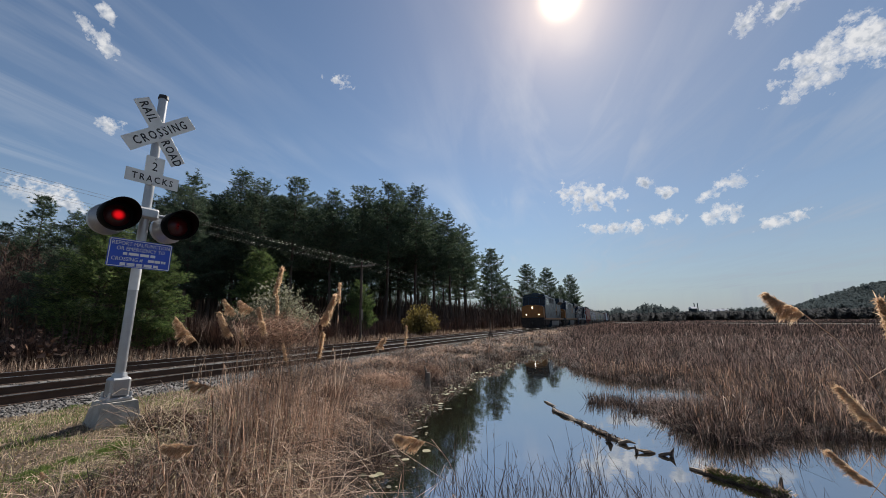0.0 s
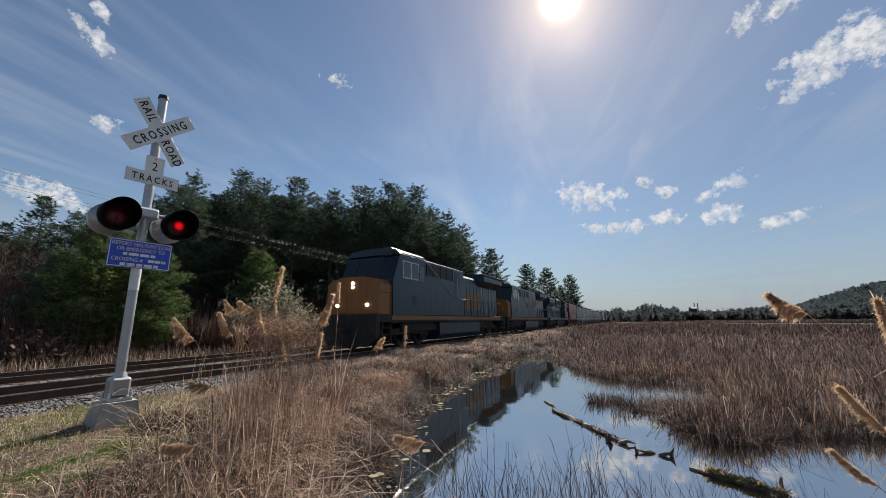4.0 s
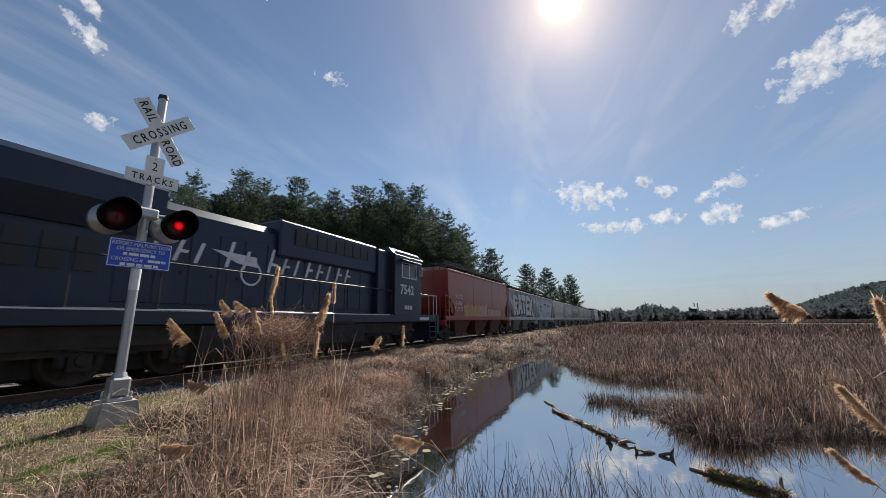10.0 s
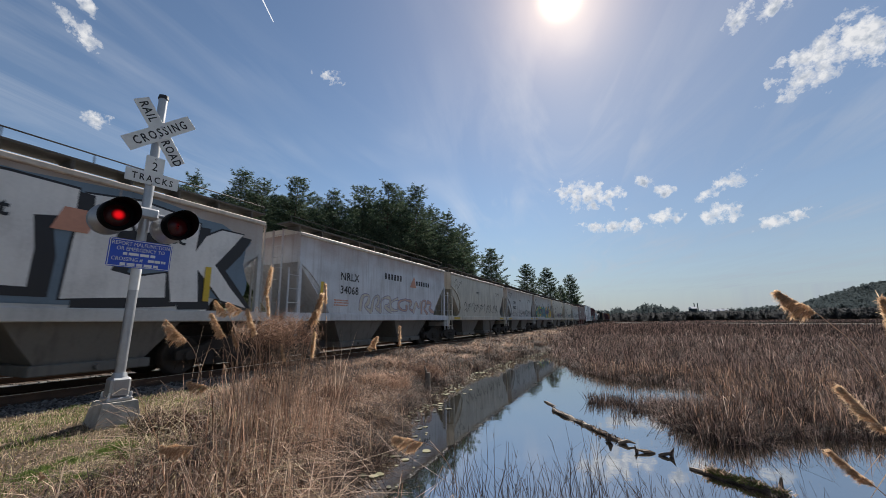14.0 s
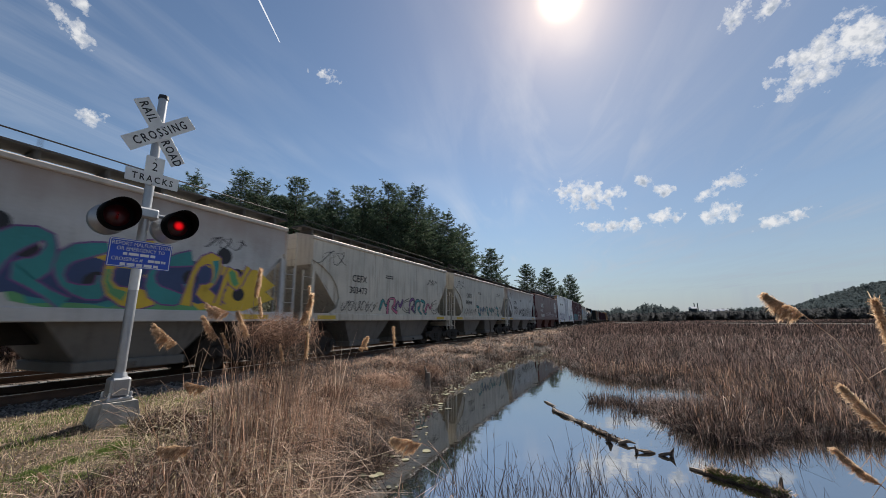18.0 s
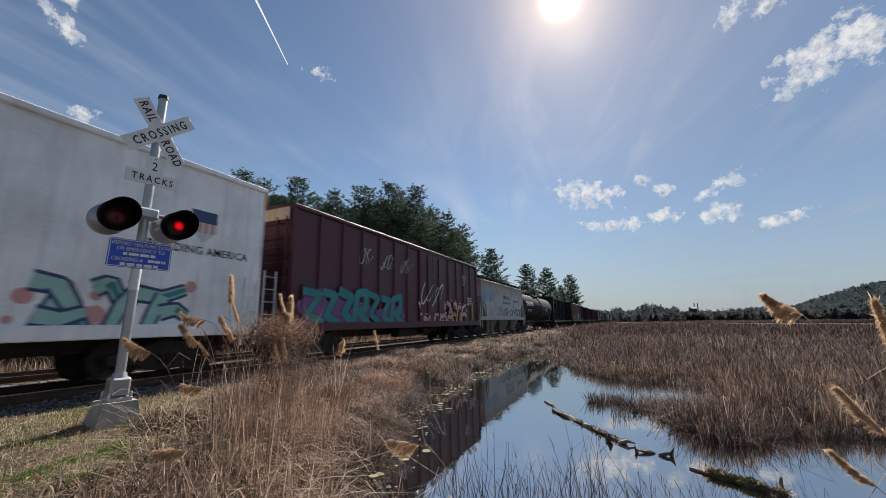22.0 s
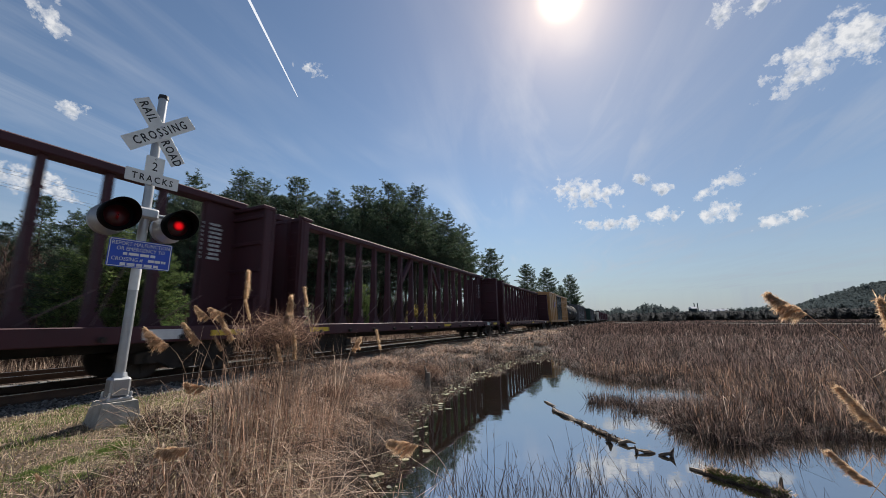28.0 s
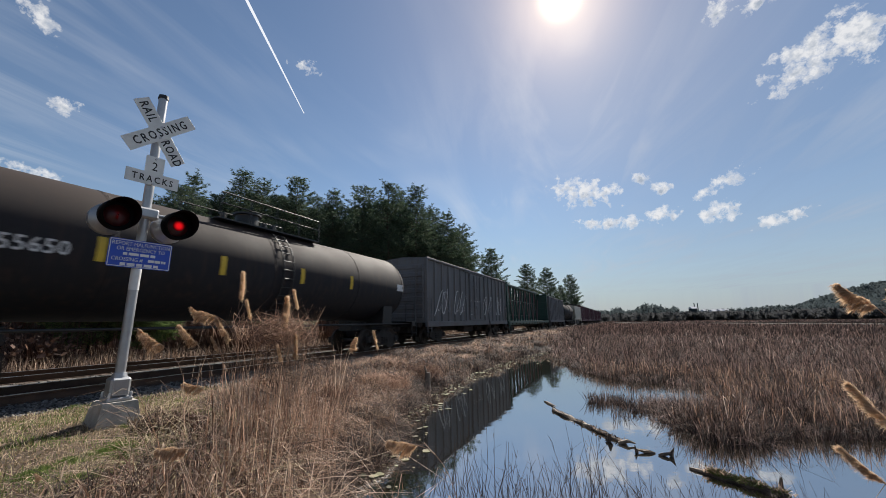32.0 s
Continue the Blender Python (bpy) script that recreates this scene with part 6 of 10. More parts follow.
    bars(3, -h + 3.4, 1.95, 2.2, 0.07, C_WHITE, car, -1.506, 9)
    ex, ez = h - 2.35, 2.95
    disc = lambda r, a0, a1, n: [(ex + r * math.cos(g), ez + r * math.sin(g)) for g in np.linspace(a0, a1, n)]
    em = part("emblem", Shape().prism(disc(0.76, 0, 6.283, 33)[:-1], -1.51, -1.504), C_WHITE, car, "round faded white emblem")
    for k in range(4):
        part("emblem_quarter", Shape().prism([(ex + 0.07 * (1, -1, -1, 1)[k], ez + 0.1 * (1, 1, -1, -1)[k])] + disc(0.46, k * 1.5708 + 0.2, k * 1.5708 + 1.37, 8), -1.513, -1.51), C_BROWN, em)
    for k in range(22):
        g = 0.4 + k * 0.115 if k < 11 else 3.5 + (k - 11) * 0.115
        part("emblem_mark", Shape().prism([(ex + r * math.cos(g + a), ez + r * math.sin(g + a)) for r, a in ((0.53, -0.035), (0.53, 0.035), (0.69, 0.03), (0.69, -0.03))], -1.513, -1.51), C_BROWN, em)
    bars(3, h - 2.6, 1.95, 1.6, 0.07, C_WHITE, car, -1.506, 19)
    scribble(-h + 7.0, 1.75, 3.5, 0.6, C_WHITE, car, -1.504, 51)
    scribble(h - 6.5, 1.7, 3.0, 0.4, C_WHITE, car, -1.504, 52)
    car, h = boxcar(241.0, 260.2, "long white refrigerated boxcar with graffiti along the bottom", C_BOXWHITE, 5.1, 0, (0.5, 3.4), C_BOXWHITE, C_BOXWHITE, C_REEFEREND, leaves=2)
    for way in (-1, 1):
        part("end_cap", Shape().box(*sorted((way * (h + 0.03), way * (h + 0.1))), -1.44, 1.44, 4.6, 5.05, 0.01), C_OCHRE, car)
    lettering("ARMN", -h + 2.6, 3.6, 0.5, G_BLACK, car, -1.462)
    lettering("112403", -h + 4.4, 3.65, 0.42, G_BLACK, car, -1.462)
    scribble(-h + 0.3, 1.3, 1.7, 0.9, G_DEEP, car, -1.456, 61, 0.06)
    spray_piece(-h + 3.0, -h + 7.6, 1.2, 2.3, [C_BOXWHITE, G_WHITE, G_LILAC], G_DEEP, car, -1.456, 62, 6, thin=0.7)
    angular_piece(h - 4.6, h - 2.0, 0.98, 2.12, G_MINT, G_TEAL, G_DEEP, G_ROSE, car, -1.456, 63)
    spray_piece(h - 7.6, h - 5.5, 1.1, 2.1, [G_LILAC, G_PUR], G_DEEP, car, -1.456, 66, 3, thin=1.6)
    ladder(car, h + 0.5, -1.3, 0.9, 2.75, C_WHITE)
    bars(3, -h + 2.3, 2.3, 0.9, 0.08, G_BLACK, car, -1.456, 64)
    scribble(-h + 1.5, 1.4, 1.3, 0.4, G_PINK, car, -1.455, 65)
    em = [(h - 2.05, 4.0), (h - 1.4, 4.0), (h - 1.38, 3.5), (h - 1.72, 3.2), (h - 2.08, 3.5)]
    shield = part("painted_mark", Shape().prism(em, -1.462, -1.452), C_WHITE, car, "striped shield shape")
    part("shield_top", Shape().box(h - 2.06, h - 1.4, -1.468, -1.462, 3.7, 4.0), G_DEEP, shield)
    for i in range(4):
        part("shield_stripe", Shape().box(h - 2.03 + i * 0.16, h - 1.95 + i * 0.16, -1.468, -1.462, 3.44, 3.69), G_SAL, shield)
    lettering("BUILDING AMERICA", h - 2.95, 2.9, 0.27, G_BLACK, car, -1.456)
    part("lower_panel", Shape().box(-0.6, 1.9, -1.6, -1.57, 1.25, 2.2, 0.02), C_BOXWHITE, car)
    for x in (-h + 0.6, -h + 5.2, h - 7.4):
        part("marking", Shape().box(x, x + 0.8, -1.57, -1.562, 1.0, 1.14), G_YEL, car)
    car, h = boxcar(261.3, 278.2, "maroon boxcar with large teal and salmon graffiti", C_MAROON, 5.0, 14, (1.4, 3.0), C_MAROON, C_MAROON, C_MAROON)
    spray_piece(-h + 0.6, -h + 6.6, 1.1, 2.4, [G_TEAL, G_MINT, G_TEAL], G_DEEP, car, -1.532, 71, 7, (G_PUR,), thin=0.7, sharp=True)
    scribble(0.2, 2.0, 2.4, 1.4, G_WHITE, car, -1.605, 73, 0.09)
    for k, x in enumerate((-h + 3.4, -h + 5.0, -h + 6.6, h - 3.0)):
        scribble(x, 3.4, 0.9, 0.8, C_WHITE, car, -1.532, 74 + k)
    angular_piece(h - 5.2, h - 2.3, 1.0, 2.4, G_ROSE, G_WHITE, G_BLACK, G_YEL, car, -1.538, 75)
    angular_piece(h - 8.2, h - 5.4, 1.0, 2.1, G_ROSE, G_SAL, G_BLACK, G_WHITE, car, -1.538, 77)
    part("end_sign", Shape().box(-h - 0.12, -h - 0.1, -1.4, 1.4, 4.5, 4.9, 0.005), C_CREAM, car)
    bars(5, h - 2.0, 2.7, 0.8, 0.06, C_WHITE, car, -1.53, 76)
    part("marking", Shape().box(h - 1.1, h - 0.95, -1.535, -1.525, 1.3, 2.4), G_YEL, car)
    car, h = hopper(279.2, 291.9, "grey covered hopper with teal and green graffiti", C_GREY, C_ROOFTAN, 4.25, ribs=0, hatch="trough", knee=3.0, cut=1.1)
    spray_piece(-h + 4.0, h - 0.6, 1.6, 2.25, [G_SAGE, C_GREY, G_TEAL], G_BLACK, car, -1.506, 81, 9, thin=0.7)
    spray_piece(-h + 0.4, -h + 2.8, 2.7, 3.7, [G_SKY], G_SKY, car, -1.503, 82, 3, (G_SKY,), thin=0.9)
    blocks(6, -h + 5.6, 3.0, 2.2, 0.36, G_BLUE, car, -1.506)
    blocks(9, -h + 5.4, 2.62, 2.4, 0.2, G_BLUE, car, -1.506)
    blocks(8, -h + 8.9, 2.85, 2.0, 0.24, G_BLUE, car, -1.506)
    car, h = tank_car(292.0, 310.7, "black tank car with grimy white lettering", C_TANK)
    curved("PROX  93837", -h + 2.3, 2.2, 0.36, C_WHITE, car)
    for i in range(6):
        patch_on_tank(-h + 1.95 + i * 0.6, -h + 2.4 + i * 0.6, 2.8, 3.3, C_WHITE, car, "painted_mark")
    for x in (-h + 1.4, h * 0.2, h * 0.55, h - 1.6):
        patch_on_tank(x, x + 0.14, 2.2, 2.9, G_YEL, car, "marking")
    patch_on_tank(h * 0.38, h * 0.38 + 0.8, 2.4, 2.75, C_WHITE, car, "placard")
    car, h = centerbeam(311.7, 333.3, "blackish centre-beam lumber flat car, empty", C_BEAMDARK, None, 13, top=4.95)
    part("reflector_panel", Shape().box(-h - 0.02, -h + 0.14, -1.47, -1.43, 2.3, 4.4, 0.01), G_STRIPE, car)
    part("marking", Shape().box(-h + 0.3, -h + 1.4, -1.515, -1.505, 0.95, 1.08), G_YEL, car)
    car, h = boxcar(335.0, 350.2, "rusty tan boxcar with tall outside posts", C_TAN, 4.6, 16, (0.6, 2.6), C_SLATE, C_ROOFTAN)
    spray_piece(-0.5, 1.8, 1.4, 2.6, [G_WHITE, G_BLUE], G_BLACK, car, -1.605, 91, 3, thin=0.8)
    scribble(-h + 1.0, 1.4, 4.0, 0.7, G_WHITE, car, -1.53, 92)
    for c0, c1, n in ((351.0, 372.5, 18), (373.7, 395.4, 18), (397.1, 418.8, 18)):
        car, h = centerbeam(c0, c1, "dark maroon centre-beam lumber flat car, empty", C_BEAMRED, None, n, False, 4.95)
        bars(9, h - 1.3, 4.1, 0.6, 0.07, C_WHITE, car, -0.065, c0)
        for x in (-h + 0.4, h - 1.7, 0.0):
            part("marking", Shape().box(x, x + 0.9, -1.515, -1.505, 0.92, 1.06), G_YEL, car)
        part("stencil_plate", Shape().box(h - 3.2, h - 2.4, -1.512, -1.5, 0.88, 1.1), C_WHITE, car)
    car, h = boxcar(420.2, 438.4, "ochre boxcar with two dark plug doors", C_OCHRE, 5.15, 12, (-0.55, 4.5), C_DOOR, C_OCHRE, C_OCHRE, leaves=2)
    for z in (1.75, 2.55, 3.35, 4.15):
        part("side_belt", Shape().box(-h, -2.9, -1.52, -1.44, z, z + 0.07), C_OCHRE, car)
        part("side_belt", Shape().box(1.8, h, -1.52, -1.44, z, z + 0.07), C_OCHRE, car)
    for k in range(4):
        part("panel_post", Shape().box(2.3 + k * 1.55, 2.38 + k * 1.55, -1.5, -1.44, 1.2, 5.05), C_OCHRE, car)
    blue_mark = surface("blue_logo_paint", [(0.03, 0.06, 0.3), (0.04, 0.08, 0.36)], 0.5)
    red_mark = surface("red_logo_paint", [(0.4, 0.03, 0.03), (0.46, 0.04, 0.04)], 0.5)
    for pts, mat, d in ((((-6.1, 3.8), (-5.45, 3.5), (-6.1, 3.2)), red_mark, 0.0), (((-5.9, 4.05), (-5.2, 3.55), (-5.85, 3.0)), blue_mark, 0.001), (((-4.45, 3.95), (-4.95, 3.75), (-5.05, 3.4)), blue_mark, 0.002), (((-4.4, 3.68), (-4.85, 3.5), (-4.9, 3.15)), red_mark, 0.003)):
        part("painted_mark", ribbon(Shape(), pts, (0.17, 0.2, 0.17), -1.53 - d), mat, car, "red and blue bent strokes")
    for k in range(2):
        bars(4, -2.2 + k * 2.2, 4.2, 0.9, 0.07, C_WHITE, car, -1.552, 95 + k)
        part("placard", Shape().box(-2.0 + k * 2.2, -1.65 + k * 2.2, -1.556, -1.546, 2.1, 2.35), C_WHITE, car)
    car, h = tank_car(438.9, 455.6, "black tank car with white number and yellow stripes", C_TANK)
    curved("TILX 255650", -h + 1.5, 2.5, 0.38, C_WHITE, car)
    patch_on_tank(-h + 1.8, -h + 2.6, 2.1, 2.2, C_WHITE, car, "small_print")
    patch_on_tank(-h + 1.9, -h + 2.5, 1.92, 2.02, C_WHITE, car, "small_print")
    patch_on_tank(-h + 4.25, -h + 4.65, 2.45, 2.75, C_WHITE, car, "placard")
    patch_on_tank(-h + 4.28, -h + 4.62, 2.48, 2.72, C_TANK, car, "placard", 1.474)
    for x in (-h + 4.0, -h + 6.6, h * 0.12, h * 0.42):
        patch_on_tank(x, x + 0.16, 2.45, 2.95, G_YEL, car, "marking")
    patch_on_tank(h - 1.5, h - 1.0, 2.6, 2.9, C_WHITE, car, "placard")
    car, h = boxcar(457.0, 472.1, "weathered slate boxcar with pale streaked posts", C_SLATE, 4.6, 16, (0.0, 2.6), C_SLATE, C_SLATE)
    for k in range(5):
        scribble(-h + 1.0 + k * 2.7, 1.5, 1.8, 1.6, G_WHITE, car, -1.53, 101 + k, 0.07)
    car, h = centerbeam(473.0, 493.0, "dark green centre-beam flat car", C_GREEN, None, 16, True)
    boxcar(494.2, 508.0, "grey boxcar with outside posts", C_SLATE, 4.5, 12)
    tank_car(509.0, 523.5, "plain black tank car with domed ends", C_TANK)
    hopper(524.8, 537.5, "tan covered hopper with a walkway", C_CREAM, C_ROOFTAN)
    for c0 in (539.0, 556.5, 574.0, 592.0, 610.0):
        boxcar(c0, c0 + 16.4, "dull red boxcar near the tail of the train", C_MAROON, 4.6, 12)


train()


# ---- crossing signal ----
FLASH = []


def crossing_signal():
    sig = empty("crossing_signal", pose(-4.71, 5.73, 0.5) @ Matrix.Rotation(radians(1.2), 4, "Y") @ pose(0, 0, 0, 0, 0, 57.0), "silver railroad crossing signal with crossbuck, red flashers and blue notice", "crossing signal")
    part("footing", Shape().convex([(-0.285, -0.285, -0.1), (0.285, -0.285, -0.1), (0.285, 0.285, -0.1), (-0.285, 0.285, -0.1), (-0.2, -0.2, 0.36), (0.2, -0.2, 0.36), (0.2, 0.2, 0.36), (-0.2, 0.2, 0.36)],
                                   [(0, 1, 2, 3), (4, 5, 6, 7), (0, 1, 5, 4), (1, 2, 6, 5), (2, 3, 7, 6), (3, 0, 4, 7)]), M_CONC, sig, "tapered concrete footing")
    jb = part("junction_base", Shape().box(-0.12, 0.12, -0.12, 0.12, 0.41, 0.68, 0.03), M_ALU, sig, "cast aluminium base box")
    part("base_flange", Shape().box(-0.15, 0.15, -0.15, 0.15, 0.36, 0.41, 0.01), M_ALU, jb)
    part("base_collar", Shape().cyl((0, 0, 0.66), (0, 0, 0.74), 0.1, 0.08, 16), M_ALU, jb)
    for a in (-0.125, 0.125):
        for b in (-0.125, 0.125):
            part("anchor_bolt", Shape().cyl((a, b, 0.4), (a, b, 0.48), 0.02, 0.02, 8), M_STEEL, jb)
    part("post", Shape().cyl((0, 0, 0.7), (0, 0, 5.1), 0.064, 0.064, 20), M_ALU, sig)
    part("post_cap", Shape().cyl((0, 0, 5.08), (0, 0, 5.14), 0.075, 0.07, 20), M_BLACK, sig)
    part("reflective_strip", Shape().cyl((0, 0, 1.93), (0, 0, 2.28), 0.0665, 0.0665, 20), M_WHITE, sig)
    # crossbuck
    zc = 4.47
    buck = [("RAIL     ROAD", -55, -0.085), ("CROSSING", 41, -0.105)]
    for words, turn, y in buck:
        blade = part("crossbuck_blade", Shape().box(-0.55, 0.55, y, y + 0.012, -0.115, 0.115, 0.004), M_WHITE, sig, "white blade with black letters")
        blade.matrix_basis = Matrix.Translation((0, 0, zc)) @ Matrix.Rotation(radians(-turn), 4, "Y")
        if turn < 0:
            for w, x in (("RAIL", -0.34), ("ROAD", 0.35)):
                lettering(w, x, -0.064, 0.182, M_BLACK, blade, y - 0.003, align="CENTER", squash=0.76, bold=0.008, gap=1.2)
        else:
            lettering(words, 0, -0.064, 0.182, M_BLACK, blade, y - 0.003, align="CENTER", squash=0.8, bold=0.008, gap=1.34)
    part("bolt", Shape().cyl((0, -0.13, zc + 0.08), (0, -0.07, zc + 0.08), 0.018, 0.018, 8).cyl((0, -0.13, zc - 0.1), (0, -0.07, zc - 0.1), 0.018, 0.018, 8), M_STEEL, sig)
    # count of tracks
    z = 3.68
    tee = part("track_count_plate", Shape().prism([(-0.355, z - 0.11), (0.355, z - 0.11), (0.355, z + 0.09), (0.125, z + 0.09), (0.125, z + 0.36), (-0.125, z + 0.36), (-0.125, z + 0.09), (-0.355, z + 0.09)], -0.085, -0.073), M_WHITE, sig, "white plate with black letters")
    lettering("2", 0, z + 0.13, 0.2, M_BLACK, tee, -0.089, align="CENTER", squash=0.85, bold=0.002)
    lettering("TRACKS", 0, z - 0.062, 0.145, M_BLACK, tee, -0.089, align="CENTER", squash=0.82, bold=0.006, gap=1.38)
    part("bolt", Shape().cyl((0, -0.11, z + 0.32), (0, -0.07, z + 0.32), 0.016, 0.016, 8).cyl((0, -0.11, z - 0.09), (0, -0.07, z - 0.09), 0.016, 0.016, 8), M_STEEL, sig)
    # flashers on a cross arm
    za = 3.12
    part("cross_arm", Shape().cyl((-0.45, 0, za), (0.45, 0, za), 0.03, 0.03, 10), M_ALU, sig)
    part("arm_box", Shape().box(-0.13, 0.15, -0.12, 0.1, za - 0.09, za + 0.08, 0.03), M_ALU, sig)
    for k, x in enumerate((-0.38, 0.4)):
        zz = za - 0.14
        lamp = part("flasher", Shape().lathe([(-0.02, 0.225), (-0.02, 0.02), (-0.005, 0.02), (-0.005, 0.225)][::-1], 40, "y", (x, -0.12, zz)), M_BLACKGLOSS, sig, "black round flasher")
        vis = Shape()
        n = 36
        pts = []
        for i in range(n):
            g = 2 * math.pi * i / n
            dep = 0.24 + 0.1 * math.cos(g)
            for rr, d in ((0.225, 0.0), (0.222, dep), (0.212, dep), (0.21, 0.0)):
                pts.append((x + rr * math.sin(g), -0.13 - d, zz + rr * math.cos(g)))
        vis.faces(pts, [(4 * i + j, 4 * ((i + 1) % n) + j, 4 * ((i + 1) % n) + j + 1, 4 * i + j + 1) for i in range(n) for j in range(3)], True)
        part("visor", vis, M_BLACKGLOSS, lamp)
        part("housing", Shape().lathe([(-0.09, 0.12), (0.0, 0.13), (0.06, 0.12), (0.1, 0.02)][::-1], 24, "y", (x, -0.02, zz)), M_ALU, lamp)
        part("lens", Shape().lathe([(0.0, 0.16), (-0.03, 0.12), (-0.045, 0.01)], 28, "y", (x, -0.145, zz)), M_RED_LENS, lamp, "dark red lens")
        # the lamp behind faces the other way: its pale disc shows past the black one
        part("rear_disc", Shape().lathe([(0.0, 0.01), (0.0, 0.235), (0.02, 0.235), (0.02, 0.01)], 40, "y", (x - 0.02, 0.1, zz - 0.02)), M_ALU, lamp, "pale rear disc of the opposite lamp")
        part("rear_visor", Shape().lathe([(0.0, 0.235), (0.1, 0.23), (0.1, 0.22), (0.0, 0.225)], 40, "y", (x - 0.02, 0.11, zz - 0.02)), M_ALU, lamp)
        bulb = part("lit_lens", Shape().faces([(0.085 * math.cos(g), 0, 0.085 * math.sin(g)) for g in np.linspace(0, 2 * math.pi, 21)[:-1]], [tuple(range(20))]), M_RED_ON, lamp, "glowing red light")
        bulb.location = (x, -0.21, zz)
        v = sig.matrix_basis.inverted() @ Vector(EYE) - Vector((x, -0.21, zz))
        FLASH.append((bulb, (x, -0.21, zz), k, math.atan2(v.y, v.x) + math.pi))
    # blue notice
    zb = 2.46
    plate = part("notice_plate", Shape().prism([(-0.4, zb - 0.19), (-0.38, zb - 0.21), (0.38, zb - 0.21), (0.4, zb - 0.19), (0.4, zb + 0.19), (0.38, zb + 0.21), (-0.38, zb + 0.21), (-0.4, zb + 0.19)], -0.085, -0.078), M_SIGNBLUE, sig, "blue emergency notice with white letters")
    rim = Shape()
    for q in ((-0.39, 0.39, zb + 0.19, zb + 0.2), (-0.39, 0.39, zb - 0.2, zb - 0.19), (-0.39, -0.38, zb - 0.19, zb + 0.19), (0.38, 0.39, zb - 0.19, zb + 0.19)):
        rim.box(q[0], q[1], -0.0875, -0.085, q[2], q[3])
    part("border", rim, M_WHITE, plate)
    for i, w in enumerate(("REPORT MALFUNCTION", "OR EMERGENCY TO", "", "CROSSING #", "")):
        zl = zb + 0.115 - i * 0.077
        if w:
            lettering(w, -0.06 if i == 3 else 0, zl, 0.082, M_WHITE, plate, -0.0885, align="CENTER", squash=0.82, bold=0.0, gap=1.0).location.x += -0.1 if i == 3 else 0
    bars(1, -0.22, zb + 0.115 - 2 * 0.077 + 0.03, 0.46, 0.04, M_WHITE, plate, -0.085, 1)
    bars(1, 0.1, zb + 0.115 - 3 * 0.077 + 0.03, 0.26, 0.04, M_WHITE, plate, -0.085, 2)
    bars(1, -0.24, zb + 0.115 - 4 * 0.077 + 0.03, 0.48, 0.04, M_WHITE, plate, -0.085, 3)
    return sig


crossing_signal()


# ---- bearings: the way from the tripod through (x, y), x running right and y down ----
def ray_to(x, y):
    half = math.tan(radians(98.64) / 2)
    return (VIEW.to_3x3() @ Vector(((x - 784) / 784 * half, (441 - y) / 784 * half, -1))).normalized()


def ahead(x, y, d):
    """The place at horizontal distance d."""
    r = ray_to(x, y)
    return Vector(EYE) + r * (d / math.hypot(r.x, r.y))


def at_p(x, y, p):
    """The place on the ray that lies p across from the camera towards the track."""
    r = ray_to(x, y)
    return Vector(EYE) + r * (p / (r.x * ACROSS.x + r.y * ACROSS.y))


def on_water(x, y):
    """The place where the ray meets the pond's surface."""
    r = ray_to(x, y)
    return Vector(EYE) + r * (-EYE[2] / r.z)


def land_at(x, y):
    p, s = to_ps(x, y)
    return float(land(p, s))


# ---- poles and wires ----
def utility_line():
    foot = at_p(637, 600, 17.6)
    s0 = to_ps(foot.x, foot.y)[1]
    tops = []
    for k, s in enumerate((s0 - 42, s0, s0 + 42, s0 + 84)):
        b = spot(17.6, s)
        z = land_at(b.x, b.y)
        pole = empty("utility_pole", pose(b.x, b.y, z - 0.3, 0, 0, YAW), "weathered wooden utility pole with a crossarm and wires", "utility pole", "utility poles")
        top = (8.0, 6.1, 5.9, 5.7)[k]
        part("pole_shaft", Shape().cyl((0, 0, 0), (0, 0, top + 0.3), 0.12, 0.085, 12), M_BARK, pole)
        part("crossarm", Shape().box(-0.06, 0.06, -1.15, 1.15, top - 0.12, top, 0.01), M_WOODGREY, pole)
        for y in (-1.0, -0.6, 0.6, 1.0):
            part("insulator", Shape().cyl((0, y, top), (0, y, top + 0.13), 0.035, 0.03, 8), M_WOODGREY, pole)
        part("pole_marker", Shape().box(-0.1, 0.1, -0.16, -0.12, 2.0, 2.8), M_WOODGREY, pole)
        tops.append((s, z - 0.3 + top + 0.13))
    for k, y in enumerate((-1.0, -0.6, 0.6, 1.0)):
        sh, line = Shape(), []
        for (sa, za), (sb, zb) in zip(tops, tops[1:]):
            pts = []
            for i in range(13):
                u = i / 12
                pts.append(spot(17.6 + y, sa + (sb - sa) * u, za + (zb - za) * u - 0.9 * 4 * u * (1 - u) * 0.6))
            line += pts[1:] if line else pts
        sh.pipe(line, 0.0045, 4)
        tagged(part("wire", sh, M_WIRE), "thin sagging overhead wire between utility poles", "wire", "overhead wires")
    st = spot(9.05, 27.6)
    stake = empty("marker_post", pose(st.x, st.y, land_at(st.x, st.y) - 0.05), "short weathered brown marker post beside the track", "marker post")
    part("post_shaft", Shape().cyl((0, 0, 0), (0, 0, 1.5), 0.05, 0.035, 8), M_TIE, stake)
    part("post_base", Shape().convex([(-0.3, -0.2, 0), (0.3, -0.2, 0), (0.3, 0.2, 0), (-0.3, 0.2, 0), (-0.08, -0.06, 0.7), (0.08, -0.06, 0.7), (0.08, 0.06, 0.7), (-0.08, 0.06, 0.7)],
                                     [(0, 1, 2, 3), (4, 5, 6, 7), (0, 1, 5, 4), (1, 2, 6, 5), (2, 3, 7, 6), (3, 0, 4, 7)]), M_TIE, stake)


utility_line()


